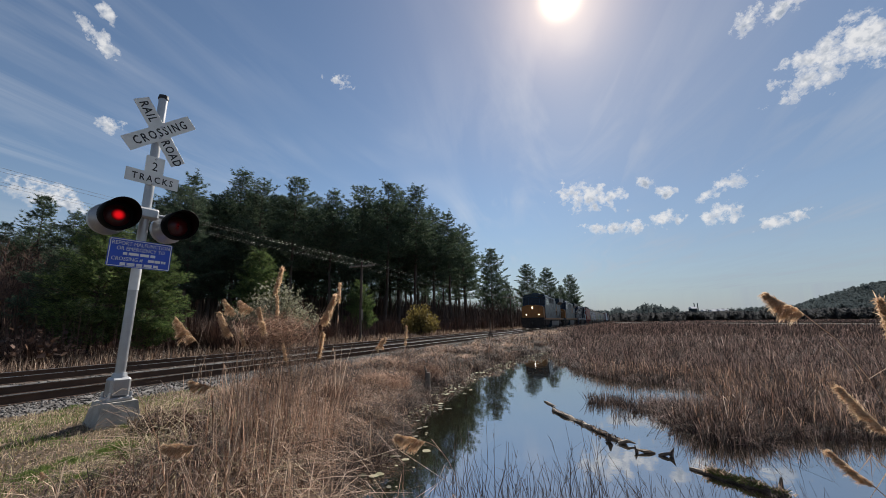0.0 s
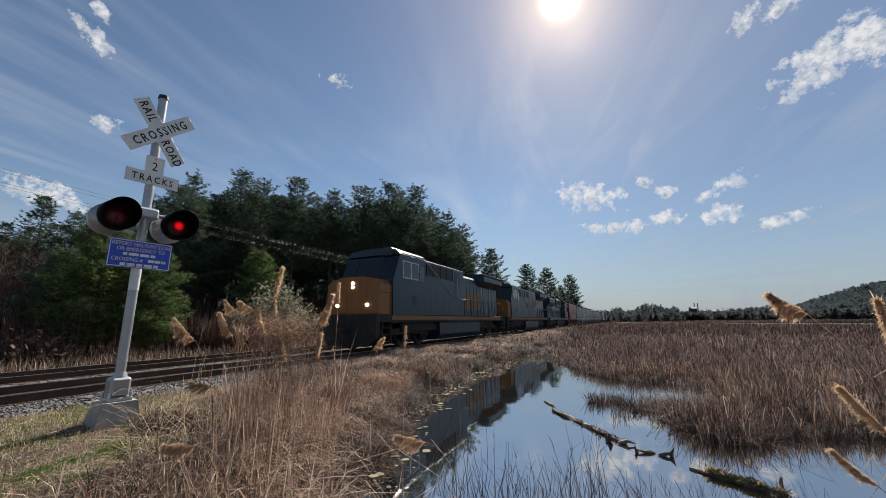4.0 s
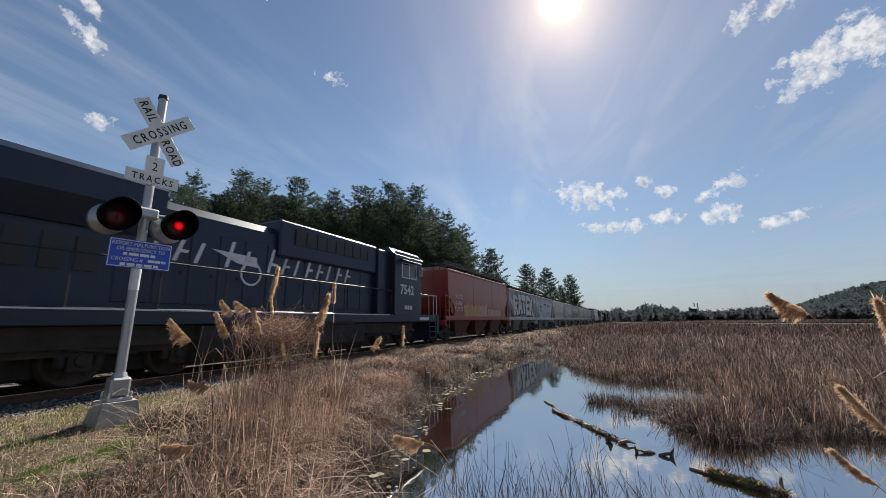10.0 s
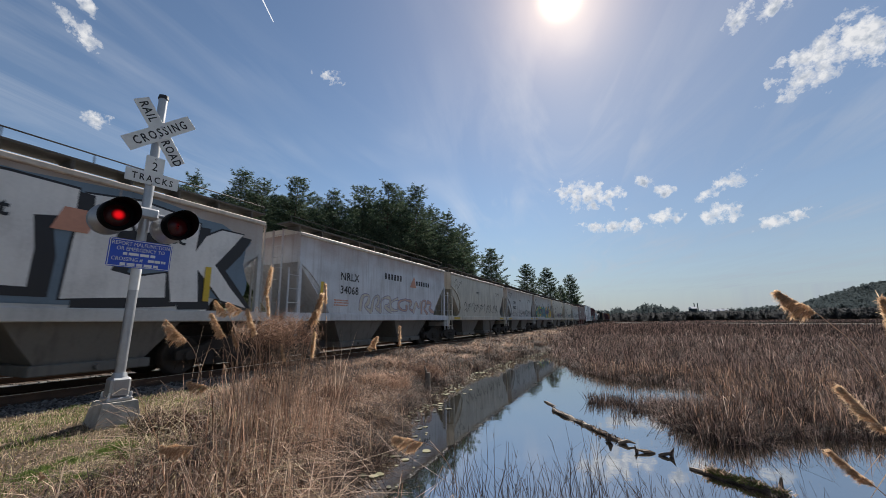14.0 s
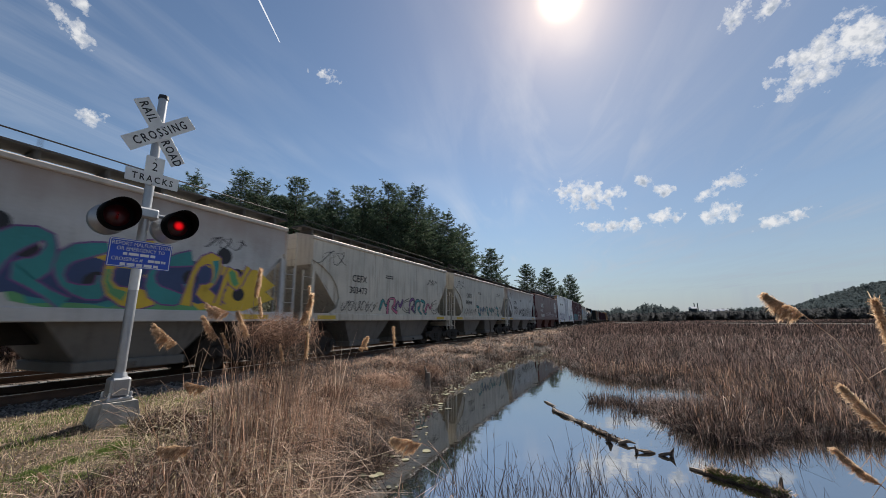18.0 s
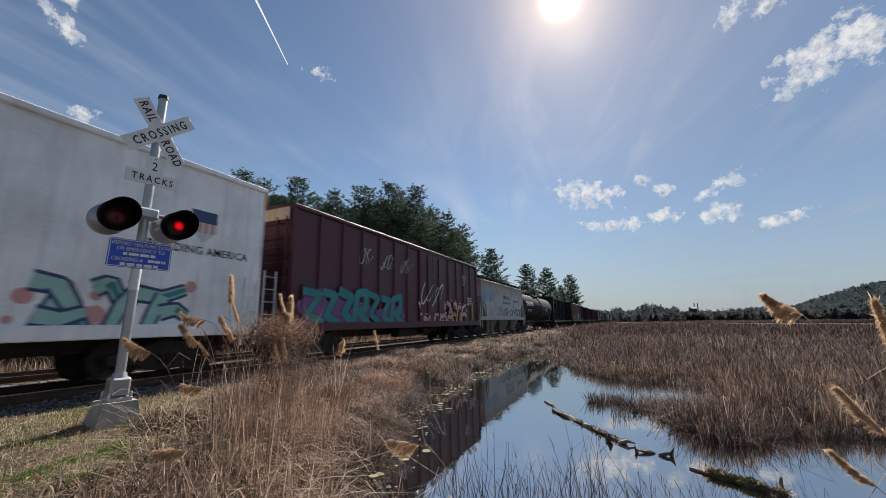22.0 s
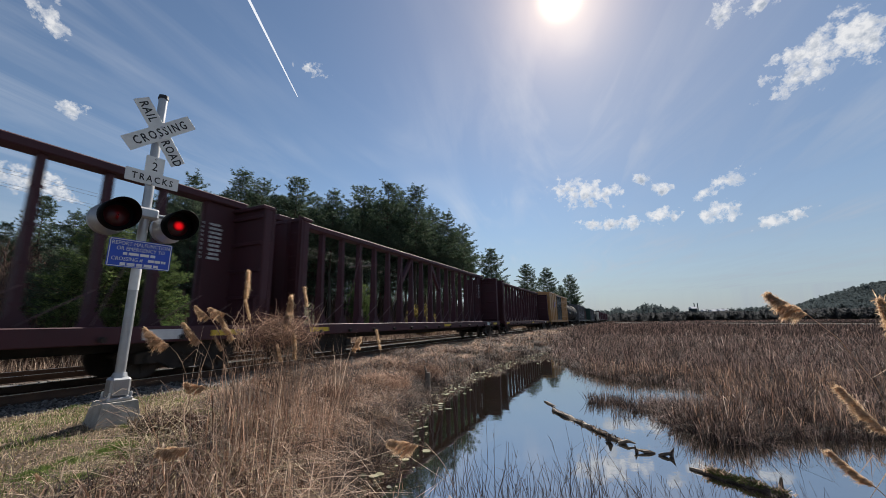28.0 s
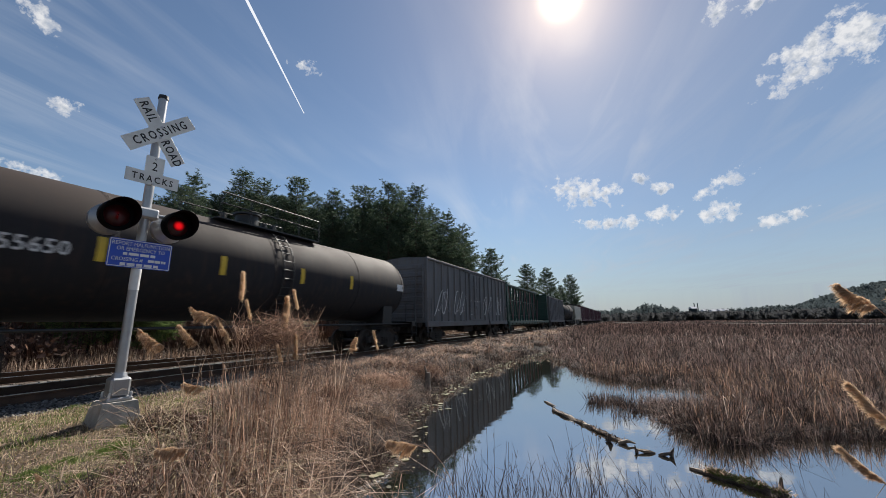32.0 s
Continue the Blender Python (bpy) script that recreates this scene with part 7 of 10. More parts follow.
# ---- grasses and reeds ----
def blades(name, xy, z, height, width, lean, mat, label, category, seed, bend=0.5, lean_way=None):
    """Many thin tapering blades as one mesh."""
    rng = np.random.RandomState(seed)
    n = len(xy)
    g = rng.uniform(0, 2 * math.pi, n)
    side = np.stack([np.cos(g), np.sin(g), np.zeros(n)], -1) * (np.asarray(width) * 0.5).reshape(-1, 1)
    h = np.asarray(height)
    way = rng.uniform(0, 2 * math.pi, n) if lean_way is None else lean_way + rng.normal(0, 0.7, n)
    amount = np.abs(rng.normal(0, 1, n)) * lean * h
    off = np.stack([np.cos(way) * amount, np.sin(way) * amount, np.zeros(n)], -1)
    base = np.column_stack([xy, z])
    up = np.zeros((n, 3))
    up[:, 2] = h
    fall = np.sqrt(np.clip(1 - (amount / np.maximum(h, 1e-3)) ** 2 * 0.6, 0.15, 1))[:, None]
    mid = base + up * 0.55 * fall + off * (0.55 * (1 - bend))
    tip = base + up * fall + off
    V = np.stack([base - side, base + side, mid - side * 0.8, mid + side * 0.8, tip], 1).reshape(-1, 3)
    t = np.array([(0, 1, 3), (0, 3, 2), (2, 3, 4)])
    F = (t[None] + (np.arange(n) * 5)[:, None, None]).reshape(-1, 3)
    return tagged(new(name, tri_mesh(name, V, F, mat)), label, category, kind="stuff")


def ps_xy(p, s):
    return np.stack([p * ACROSS.x + s * ALONG.x, p * ACROSS.y + s * ALONG.y], -1)


def arcs(name, xy, z, length, rise, width, mat, label, category, seed):
    """Long bent stems: each springs up, arches over and droops."""
    rng = np.random.RandomState(seed)
    n = len(xy)
    g = rng.uniform(0, 2 * math.pi, n)
    way = np.stack([np.cos(g), np.sin(g), np.zeros(n)], -1)
    side = np.stack([-np.sin(g), np.cos(g), rng.uniform(-0.6, 0.6, n)], -1) * (np.asarray(width) * 0.5).reshape(-1, 1)
    base = np.column_stack([xy, z])
    L, R = np.asarray(length)[:, None], np.asarray(rise)[:, None]
    peak = rng.uniform(0.45, 0.8, n)[:, None]
    rows = []
    for k, u in enumerate((0.0, 0.3, 0.62, 1.0)):
        h = R * (1 - ((u - peak) / peak) ** 2)
        pt = base + way * L * u ** 1.25
        pt[:, 2] += np.maximum(h[:, 0], -0.02)
        w = side * (1.0, 0.9, 0.7, 0.25)[k]
        rows += [pt - w, pt + w]
    V = np.stack(rows, 1).reshape(-1, 3)
    q = np.array([(0, 1, 3, 2), (2, 3, 5, 4), (4, 5, 7, 6)])
    F = (q[None] + (np.arange(n) * 8)[:, None, None]).reshape(-1, 4)
    return tagged(new(name, tri_mesh(name, V, F, mat)), label, category, kind="stuff")


def bent(name, xy, z, height, width, lean, mat, label, category, seed, broken=0.55):
    """Blades that rise leaning by a given offset; many are snapped over part of the way up."""
    rng = np.random.RandomState(seed)
    n = len(xy)
    g = rng.uniform(0, 2 * math.pi, n)
    side = np.stack([np.cos(g), np.sin(g), rng.uniform(-0.4, 0.4, n)], -1) * (np.asarray(width) * 0.5).reshape(-1, 1)
    h = np.asarray(height)
    snap = rng.rand(n) < broken
    u = np.where(snap, rng.uniform(0.35, 0.85, n), 0.6)
    base = np.column_stack([xy, z])
    rise = np.column_stack([lean * u[:, None] ** 1.4, h * u])
    knee = base + rise
    way = rng.uniform(0, 2 * math.pi, n)
    rest = h * (1 - u)
    over = np.column_stack([np.cos(way), np.sin(way), rng.uniform(-0.9, 0.25, n)]) * rest[:, None]
    free = np.column_stack([lean * (1 - u[:, None] ** 1.4), rest])
    tip = knee + np.where(snap[:, None], over, free)
    tip[:, 2] = np.maximum(tip[:, 2], z + 0.01)
    V = np.stack([base - side, base + side, knee + side * 0.85, knee - side * 0.85, tip], 1).reshape(-1, 3)
    t = np.array([(0, 1, 2), (0, 2, 3), (3, 2, 4)])
    F = (t[None] + (np.arange(n) * 5)[:, None, None]).reshape(-1, 3)
    return tagged(new(name, tri_mesh(name, V, F, mat)), label, category, kind="stuff")


def fibres(name, c, size, n, length, width, mat, label, seed, droop):
    """Curling strands that wind about an ellipsoid, mostly near its skin."""
    rng = np.random.RandomState(seed)
    u = rng.normal(0, 1, (n, 3))
    u /= np.linalg.norm(u, axis=1)[:, None]
    o = np.array(c)[None] + u * np.array(size)[None] * (rng.rand(n, 1) ** 0.45)
    way = np.cross(u, rng.normal(0, 1, (n, 3))) + rng.normal(0, 0.25, (n, 3)) + np.array([0, 0, droop * 0.3])
    way /= np.linalg.norm(way, axis=1)[:, None]
    curl = -u * 0.55 + rng.normal(0, 0.45, (n, 3))
    L = length * rng.uniform(0.4, 1.2, n)[:, None]
    side = np.cross(way, rng.normal(0, 1, (n, 3)))
    side *= width * 0.5 / np.maximum(1e-6, np.linalg.norm(side, axis=1))[:, None]
    rows = []
    for k, f in enumerate((-0.5, -0.17, 0.17, 0.5)):
        pt = o + way * L * f + curl * L * (f * f) * 1.5
        w = side * (0.7, 1.0, 0.9, 0.4)[k]
        rows += [pt - w, pt + w]
    V = np.stack(rows, 1).reshape(-1, 3)
    quad = np.array([(0, 1, 3, 2), (2, 3, 5, 4), (4, 5, 7, 6)])
    F = (quad[None] + (np.arange(n) * 8)[:, None, None]).reshape(-1, 4)
    return tagged(new(name, tri_mesh(name, V, F, mat)), label, "dry growth", kind="stuff")


def grasses():
    rng = np.random.RandomState(8)
    # marsh: tussocks of old cattail leaves, ragged and half broken down, with hollows between
    limit = lambda s, x: np.interp(s, [0, 14, 24, 40, 80, 240], [3.2, 3.0, 4.4, 6.2, 7.2, 7.8]) + 0.5 * np.sin(s * 0.9) + x
    m = 12500
    r = np.exp(rng.uniform(math.log(6.0), math.log(75), m))
    b = radians(1) * rng.uniform(-4, 62, m)
    x, y = r * np.sin(b), r * np.cos(b)
    p, s = to_ps(x, y)
    d = wet(p, s)
    swell = np.sin(x * 0.9 + 1.3) * np.sin(y * 0.8) + 0.6 * np.sin(x * 2.1 + y * 1.7)
    keep = (d < 0.12) & (p < limit(s, rng.normal(0, 0.5, m))) & (s > 6.5) & (rng.rand(m) < np.where(d > -0.1, 0.3, 1.0))
    thin = (p > -1.9) & (s > 8.8) & (s < 14.5) & (p < 1.6)   # low, open growth along the channel
    keep &= ~thin | (rng.rand(m) < 0.12)
    x, y, r, swell, d, thin = x[keep], y[keep], r[keep], swell[keep], d[keep], thin[keep]
    m = len(x)
    tall = np.clip(rng.gamma(4.0, 0.115, m) * (1 + 0.22 * swell), 0.22, 1.05) * np.interp(d, [-1.2, -0.1, 0.2], [1.0, 0.85, 0.6]) * np.where(thin, 0.38, 1.0)
    rad = rng.uniform(0.1, 0.34, m) * np.interp(r, [6, 40], [0.9, 1.8])
    per = rng.poisson(np.interp(r, [6, 15, 75], [24, 20, 14]), m)
    i = np.repeat(np.arange(m), per)
    n = len(i)
    q, g = np.sqrt(rng.rand(n)) * rad[i], rng.uniform(0, 2 * math.pi, n)
    ox, oy = q * np.cos(g), q * np.sin(g)
    lean = np.stack([ox, oy], -1) * 1.0 + rng.normal(0, 0.17, (n, 2)) * tall[i][:, None] * np.where(rng.rand(n) < 0.3, 3.0, 1.0)[:, None]
    xy = np.stack([x[i] + ox, y[i] + oy], -1)
    pp, ss = to_ps(xy[:, 0], xy[:, 1])
    z = np.maximum(land(pp, ss), -0.12) - 0.02
    hh = tall[i] * rng.uniform(0.45, 1.1, n)
    w = np.maximum(rng.uniform(0.004, 0.011, n), r[i] * 0.0009)
    kind = (np.abs(np.sin(i * 12.9898) * 43758.5453) % 1.0) * 0.6 + rng.rand(n) * 0.4
    kind = np.where((d[i] > -0.55) & (kind > 0.22) & (kind < 0.52), 0.6, kind)
    for lo, hi, mat, nm, sd, bk, lb in ((0, 0.52, M_MARSH, "marsh_reeds", 1, 0.62, "dead brown cattail tussocks over the marsh"), (0.52, 0.9, M_SEDGE, "marsh_sedge", 21, 0.75, "dark matted sedge in the marsh"), (0.9, 2, M_BLEACH, "bleached_marsh_leaves", 2, 0.8, "pale broken leaves among the marsh reeds")):
        k = (kind >= lo) & (kind < hi)
        bent(nm, xy[k], z[k], hh[k] * (0.8 if mat is M_SEDGE else 1), w[k], lean[k], mat, lb, "reeds", sd, bk)
    # low matted litter between them
    n = 60000
    r = np.exp(rng.uniform(math.log(6.0), math.log(60), n))
    b = radians(1) * rng.uniform(-4, 62, n)
    x, y = r * np.sin(b), r * np.cos(b)
    p, s = to_ps(x, y)
    k = (wet(p, s) < 0.02) & (p < limit(s, rng.normal(0, 0.6, n))) & (s > 6.5)
    arcs("marsh_litter", np.stack([x, y], -1)[k], np.maximum(land(p, s), 0)[k] - 0.01, rng.uniform(0.15, 0.6, k.sum()), rng.uniform(0.02, 0.22, k.sum()), np.maximum(0.008, r[k] * 0.001), M_MARSH, "low matted litter between the marsh tussocks", "litter", 23)
    # the far marsh
    n = 110000
    r = np.exp(rng.uniform(math.log(45.0), math.log(270), n))
    b = radians(1) * rng.uniform(-4, 62, n)
    x, y = r * np.sin(b), r * np.cos(b)
    p, s = to_ps(x, y)
    k = p < limit(s, rng.normal(0, 1.2, n))
    x, y, r, p, s = x[k], y[k], r[k], p[k], s[k]
    hh = rng.uniform(0.25, 0.95, len(x)) * (0.85 + 0.25 * np.sin(x * 0.13 + 1) * np.sin(y * 0.09))
    k = np.sin(x * 0.05 + 2) * np.sin(y * 0.045) + rng.normal(0, 0.7, len(x)) > 0
    for kk, mat, nm, sd in ((k, M_MARSH, "far_marsh_reeds", 24), (~k, M_SEDGE, "far_marsh_sedge", 25)):
        blades(nm, np.stack([x, y], -1)[kk], land(p, s)[kk] - 0.02, hh[kk], r[kk] * 0.0014, 0.45, mat, "brown reeds across the far marsh", "reeds", sd, 0.3)
    # thin dark shoots standing in the shallows off the marsh edge
    n = 2600
    p, s = rng.uniform(-6, 2.2, n), rng.uniform(6.4, 15, n)
    d = wet(p, s)
    k = (d > -0.1) & (d < 0.5) & (rng.rand(n) < np.exp(-np.maximum(d, 0) * 5))
    bent("shallows_shoots", ps_xy(p, s)[k], np.full(k.sum(), -0.05), rng.uniform(0.15, 0.55, k.sum()), np.full(k.sum(), 0.008), rng.normal(0, 0.1, (k.sum(), 2)), M_SEDGE, "thin dark shoots standing in the shallows", "shoots", 26, 0.3)
    # dense dark growth along the marsh's own shore, painting the reeds' shaded bases
    n = 60000
    p, s = rng.uniform(-9, 2.4, n), rng.uniform(6.2, 16, n)
    d = wet(p, s)
    spit = (p > -1.5) & (s > 8.7) & (s < 13.6)   # the low wet spit before the inlet
    k = (d > -0.75) & (d < 0.1) & (rng.rand(n) < np.where(spit, 0.3, 0.75)) & ~((p > -2.4) & (s > 11.0) & (s < 13.4))
    bent("shore_sedge", ps_xy(p, s)[k], np.maximum(land(p, s)[k], -0.1), rng.uniform(0.12, 0.5, k.sum()) * np.where(spit[k], 0.45, 1.0), np.full(k.sum(), 0.010), rng.normal(0, 0.1, (k.sum(), 2)), M_SEDGE, "dense dark stems for the shaded reed bases along the marsh shore", "sedge", 27, 0.6)
    n = 9000
    p, s = rng.uniform(-9, 2.4, n), rng.uniform(6.2, 16, n)
    d = wet(p, s)
    k = (d > -0.9) & (d < -0.05) & ~((p > -1.5) & (s > 8.7) & (s < 14))
    bent("shore_reeds", ps_xy(p, s)[k], land(p, s)[k] - 0.02, rng.uniform(0.3, 0.75, k.sum()), np.full(k.sum(), 0.009), rng.normal(0, 0.12, (k.sum(), 2)), M_RUST, "pale dead reeds along the marsh shore", "reeds", 29, 0.5)
    # little reed tufts standing off the marsh edge
    for px, py, rad, m in ((1075, 711, 0.34, 300), (1056, 714, 0.2, 130), (1125, 722, 0.3, 260), (1160, 730, 0.35, 300), (1100, 714, 0.26, 160), (1100, 738, 0.15, 60)):
        o = on_water(px, py)
        q, t = np.sqrt(rng.rand(m)) * rad, rng.uniform(0, 6.28, m)
        off = np.stack([q * np.cos(t), q * np.sin(t)], -1)
        bent("reed_tuft", np.array([o.x, o.y]) + off, np.full(m, -0.06), rng.uniform(0.1, 0.36, m), np.full(m, 0.010), off * 0.6 + rng.normal(0, 0.05, (m, 2)), M_SEDGE, "small dark reed tuft standing in the pond", "reed tuft", int(m + px), 0.35)
    # thatch on the bank between pond and track: humps of matted grass
    n = 110000
    s = np.exp(rng.uniform(math.log(1.0), math.log(95), n)) - 2.0 + rng.uniform(-2, 2, n)
    p = rng.uniform(2.0, 8.9, n)
    d = wet(p, s)
    edge = np.interp(s, [-3, 2, 4, 8, 14, 40, 90], [8.0, 7.0, 7.2, 8.1, 8.6, 8.7, 8.6])
    keep = (d < 0.0) & (s > -2.5) & ((p < edge) | (rng.rand(n) < 0.06)) & ((s > 4.8) | (p < 4.4)) & (p > np.interp(s, [0, 14, 24, 40, 80], [1.8, 2.4, 4.0, 5.6, 6.6]) + rng.normal(0, 0.5, n))
    p, s = p[keep], s[keep]
    r = np.hypot(p, s)
    g = 0.8
    cp, cs = np.round(p / g), np.round(s / (g * 1.3))
    cell = np.abs(np.sin(cp * 12.9898 + cs * 78.233) * 43758.5453) % 1.0
    way = cell * 6.28
    tone = cell * 0.6 + 0.4 * rng.rand(len(p))
    # low cells get dark stems: the hollows' shade is put into the colour
    for lo, hi, mat, nm, sd, lb in ((0.0, 0.36, M_SEDGE, "bank_hollows", 22, "dark stems painting the shade in the bank's hollows"), (0.36, 0.76, M_REED, "bank_litter", 4, "brown dead stems matted on the bank"), (0.76, 2.0, M_KNOT, "bank_grass", 3, "matted dead tan grass on the bank beside the pond")):
        k = (tone >= lo) & (tone < hi)
        arcs(nm, ps_xy(p, s)[k], land(p, s)[k] - 0.02, rng.uniform(0.15, 0.55, k.sum()), rng.uniform(0.03, 0.3, k.sum()) * (0.3 + 1.5 * cell[k] ** 2), np.maximum(0.007, r[k] * 0.0010), mat, lb, "dry grass", sd)
    m = 330
    s = np.exp(rng.uniform(math.log(4.5), math.log(60), m))
    edge = np.interp(s, [4, 5.2, 6.2, 9.4, 14, 21.5, 26, 60], [2.4, 3.4, 4.2, 4.9, 5.4, 5.3, 5.0, 7.0])
    p = edge + rng.uniform(0.05, 3.2, m) ** 1.15
    k = (p < 8.3) & (wet(p, s) < 0.05)
    p, s = p[k], s[k]
    m = len(p)
    big = rng.uniform(0.12, 0.42, m)
    per = rng.poisson(110, m)
    i = np.repeat(np.arange(m), per)
    n = len(i)
    pp, ss = p[i] + rng.normal(0, 0.09, n), s[i] + rng.normal(0, 0.11, n)
    z = land(p, s)[i]
    kind = (np.abs(np.sin(i * 78.233) * 4375.85) % 1.0) * 0.65 + rng.rand(n) * 0.35
    shore = wet(p, s)[i] > -0.75
    kind = np.where(shore & (kind > 0.5), 0.4, kind)
    for lo, hi, mat, nm, sd in ((0, 0.3, M_KNOT, "rusty_tussocks", 41), (0.3, 0.56, M_SEDGE, "brown_tussocks", 42), (0.56, 2, M_RUST, "tan_tussocks", 43)):
        k = (kind >= lo) & (kind < hi)
        arcs(nm, ps_xy(pp, ss)[k], z[k] - 0.02, big[i][k] * rng.uniform(0.9, 2.2, k.sum()), big[i][k] * rng.uniform(0.6, 1.15, k.sum()), np.maximum(0.007, s[i][k] * 0.0010), mat, "tussocks of drooping dead grass on the bank", "tussocks", sd)
    n = 60000
    s = np.exp(rng.uniform(math.log(3.6), math.log(24), n))
    p = rng.uniform(2.2, 6.0, n)
    d = wet(p, s)
    k = (d > -0.35) & (d < 0.08) & (rng.rand(n) < 0.55 + 0.45 * np.sin(s * 3.1) * np.sin(s * 1.3 + 1))
    lean = np.column_stack([np.full(k.sum(), -0.1 * ACROSS.x), np.full(k.sum(), -0.1 * ACROSS.y)]) + rng.normal(0, 0.1, (k.sum(), 2))
    bent("bank_edge_stems", ps_xy(p, s)[k], np.maximum(land(p, s)[k], -0.08), rng.uniform(0.08, 0.34, k.sum()), np.maximum(0.007, s[k] * 0.001), lean, M_SEDGE, "wet dark stems hanging over the water's edge", "stems", 48, 0.5)
    # lawn by the signal: straw, with green coming through
    n = 90000
    s, p = rng.uniform(-1.0, 6.0, n), rng.uniform(3.4, 8.9, n)
    keep = wet(p, s) < -0.1
    s, p = s[keep], p[keep]
    q = 0.5 + 0.5 * np.sin(p * 2.6 + s * 1.1) * np.sin(s * 2.2 - 0.8 + p * 0.7)
    k = rng.rand(len(p)) < 0.55
    blades("dry_turf", ps_xy(p, s)[k], land(p, s)[k] - 0.01, rng.uniform(0.02, 0.1, k.sum()), 0.007, 1.3, M_TURF, "short dry trampled turf", "grass", 5, 0.2)
    k = rng.rand(len(p)) < np.clip(q * 1.6 - 0.6, 0.03, 0.3)
    blades("green_turf", ps_xy(p, s)[k], land(p, s)[k] - 0.01, rng.uniform(0.03, 0.08, k.sum()), 0.010, 0.6, M_GRASS, "short fresh green grass in patches", "grass", 6, 0.4)
    # fresh clumps in the turf, and low weeds
    for cx, cy, rad, m, tall in ((205, 798, 0.34, 1500, 0.13), (180, 806, 0.22, 700, 0.1), (222, 808, 0.2, 700, 0.12), (50, 850, 0.26, 900, 0.1), (75, 838, 0.18, 500, 0.09), (120, 822, 0.24, 700, 0.09), (130, 725, 0.3, 500, 0.07), (245, 872, 0.2, 700, 0.1), (18, 806, 0.14, 300, 0.06), (216, 768, 0.12, 250, 0.08), (140, 850, 0.3, 700, 0.08), (88, 792, 0.3, 500, 0.06), (210, 748, 0.1, 160, 0.07)):
        o = on_water(cx, cy)
        o = Vector(EYE).lerp(o, 0.76)
        t, d = rng.uniform(0, 6.283, m), rad * np.abs(rng.normal(0, 0.5, m))
        xy = np.stack([o.x + d * np.cos(t), o.y + d * np.sin(t)], -1)
        pp, ss = to_ps(xy[:, 0], xy[:, 1])
        blades("grass_clump", xy, land(pp, ss) - 0.01, rng.uniform(0.3, 1.0, m) * tall * np.exp(-d / rad), 0.008, 0.55, M_GRASS, "clump of fresh green grass in the dry turf", "grass", int(cx + cy), 0.4)
    k = rng.rand(len(p)) < 0.12
    arcs("lawn_litter", ps_xy(p, s)[k], land(p, s)[k], rng.uniform(0.05, 0.25, k.sum()), rng.uniform(0.005, 0.04, k.sum()), np.full(k.sum(), 0.006), M_STRAW, "dry straw scattered on the turf", "litter", 44)
    # tall dead reeds in front, between the signal and the pond: tangled, leaning every way
    n = 1700
    s = 1.5 + 4.6 * rng.rand(n) ** 0.9
    p = np.interp(s, [1.5, 3, 3.7, 4.5, 6.1], [2.1, 3.0, 3.5, 4.0, 4.7]) + rng.normal(0, 1, n) * 0.62
    keep = (wet(p, s) < -0.05) & (p < np.interp(s, [1, 3, 5, 7], [3.6, 4.4, 5.2, 5.8]))
    p, s = p[keep], s[keep]
    r = np.hypot(p, s)
    grow = np.interp(r, [2, 3.2, 4.5, 6], [0.35, 0.62, 0.9, 1.0]) * np.where(rng.rand(len(p)) < 0.14, 1.5, 0.78)
    t = rng.rand(len(p))
    for lo, hi, mat, nm, ln, sd, lb in ((0, 0.3, M_RUST, "tall_dead_reeds", 0.3, 7, "thicket of tall dry reed stems"), (0.3, 0.55, M_STRAW, "leaning_reeds", 0.85, 13, "pale reed stems leaning across each other"), (0.55, 0.78, M_REED, "dark_reeds", 0.4, 14, "dark rotting reed stems"), (0.78, 1, M_KNOT, "rusty_reeds", 0.4, 34, "rusty dead reed stems")):
        k = (t >= lo) & (t < hi)
        blades(nm, ps_xy(p, s)[k], land(p, s)[k] - 0.02, rng.uniform(0.3, 1.1, k.sum()) * grow[k], 0.0062, ln, mat, lb, "reeds", sd, 0.25)
    n = 18000
    s = 1.0 + 6.6 * rng.rand(n)
    p = np.interp(s, [1.0, 3, 4.5, 7.6], [2.2, 2.8, 3.7, 5.0]) + rng.normal(0, 1, n) * 0.95
    keep = (wet(p, s) < -0.12) & (p < np.interp(s, [1, 3, 5, 8], [3.9, 4.5, 5.6, 7.0]))
    p, s = p[keep], s[keep]
    t = rng.rand(len(p))
    for lo, hi, mat, nm, sd in ((0, 0.36, M_RUST, "reed_litter", 15), (0.36, 0.64, M_STRAW, "bleached_reeds", 19), (0.64, 0.88, M_REED, "broken_reeds", 9), (0.88, 1, M_SEDGE, "rotting_reeds", 17)):
        k = (t >= lo) & (t < hi)
        k &= (wet(p, s) < -0.5) | (mat is M_REED) | (mat is M_SEDGE)
        arcs(nm, ps_xy(p, s)[k], land(p, s)[k] - 0.01, rng.uniform(0.25, 1.0, k.sum()), rng.uniform(0.03, 0.32, k.sum()), rng.uniform(0.005, 0.011, k.sum()), mat, "broken reeds fallen in a tangle", "reeds", sd)
    # long fallen stems lying across the tangle
    n = 420
    px, py = rng.uniform(230, 700, n), rng.uniform(720, 930, n)
    o = [on_water(u, v) for u, v in zip(px, py)]
    xy = np.array([[q.x, q.y] for q in o]) * rng.uniform(0.68, 0.84, n)[:, None]
    pp, ss = to_ps(xy[:, 0], xy[:, 1])
    k = wet(pp, ss) < 0
    arcs("fallen_stems", xy[k], land(pp, ss)[k], rng.uniform(0.6, 1.5, k.sum()), rng.uniform(0.15, 0.6, k.sum()), np.full(k.sum(), 0.006), M_STRAW, "long pale reed stems fallen across each other", "reeds", 47)
    n = 560
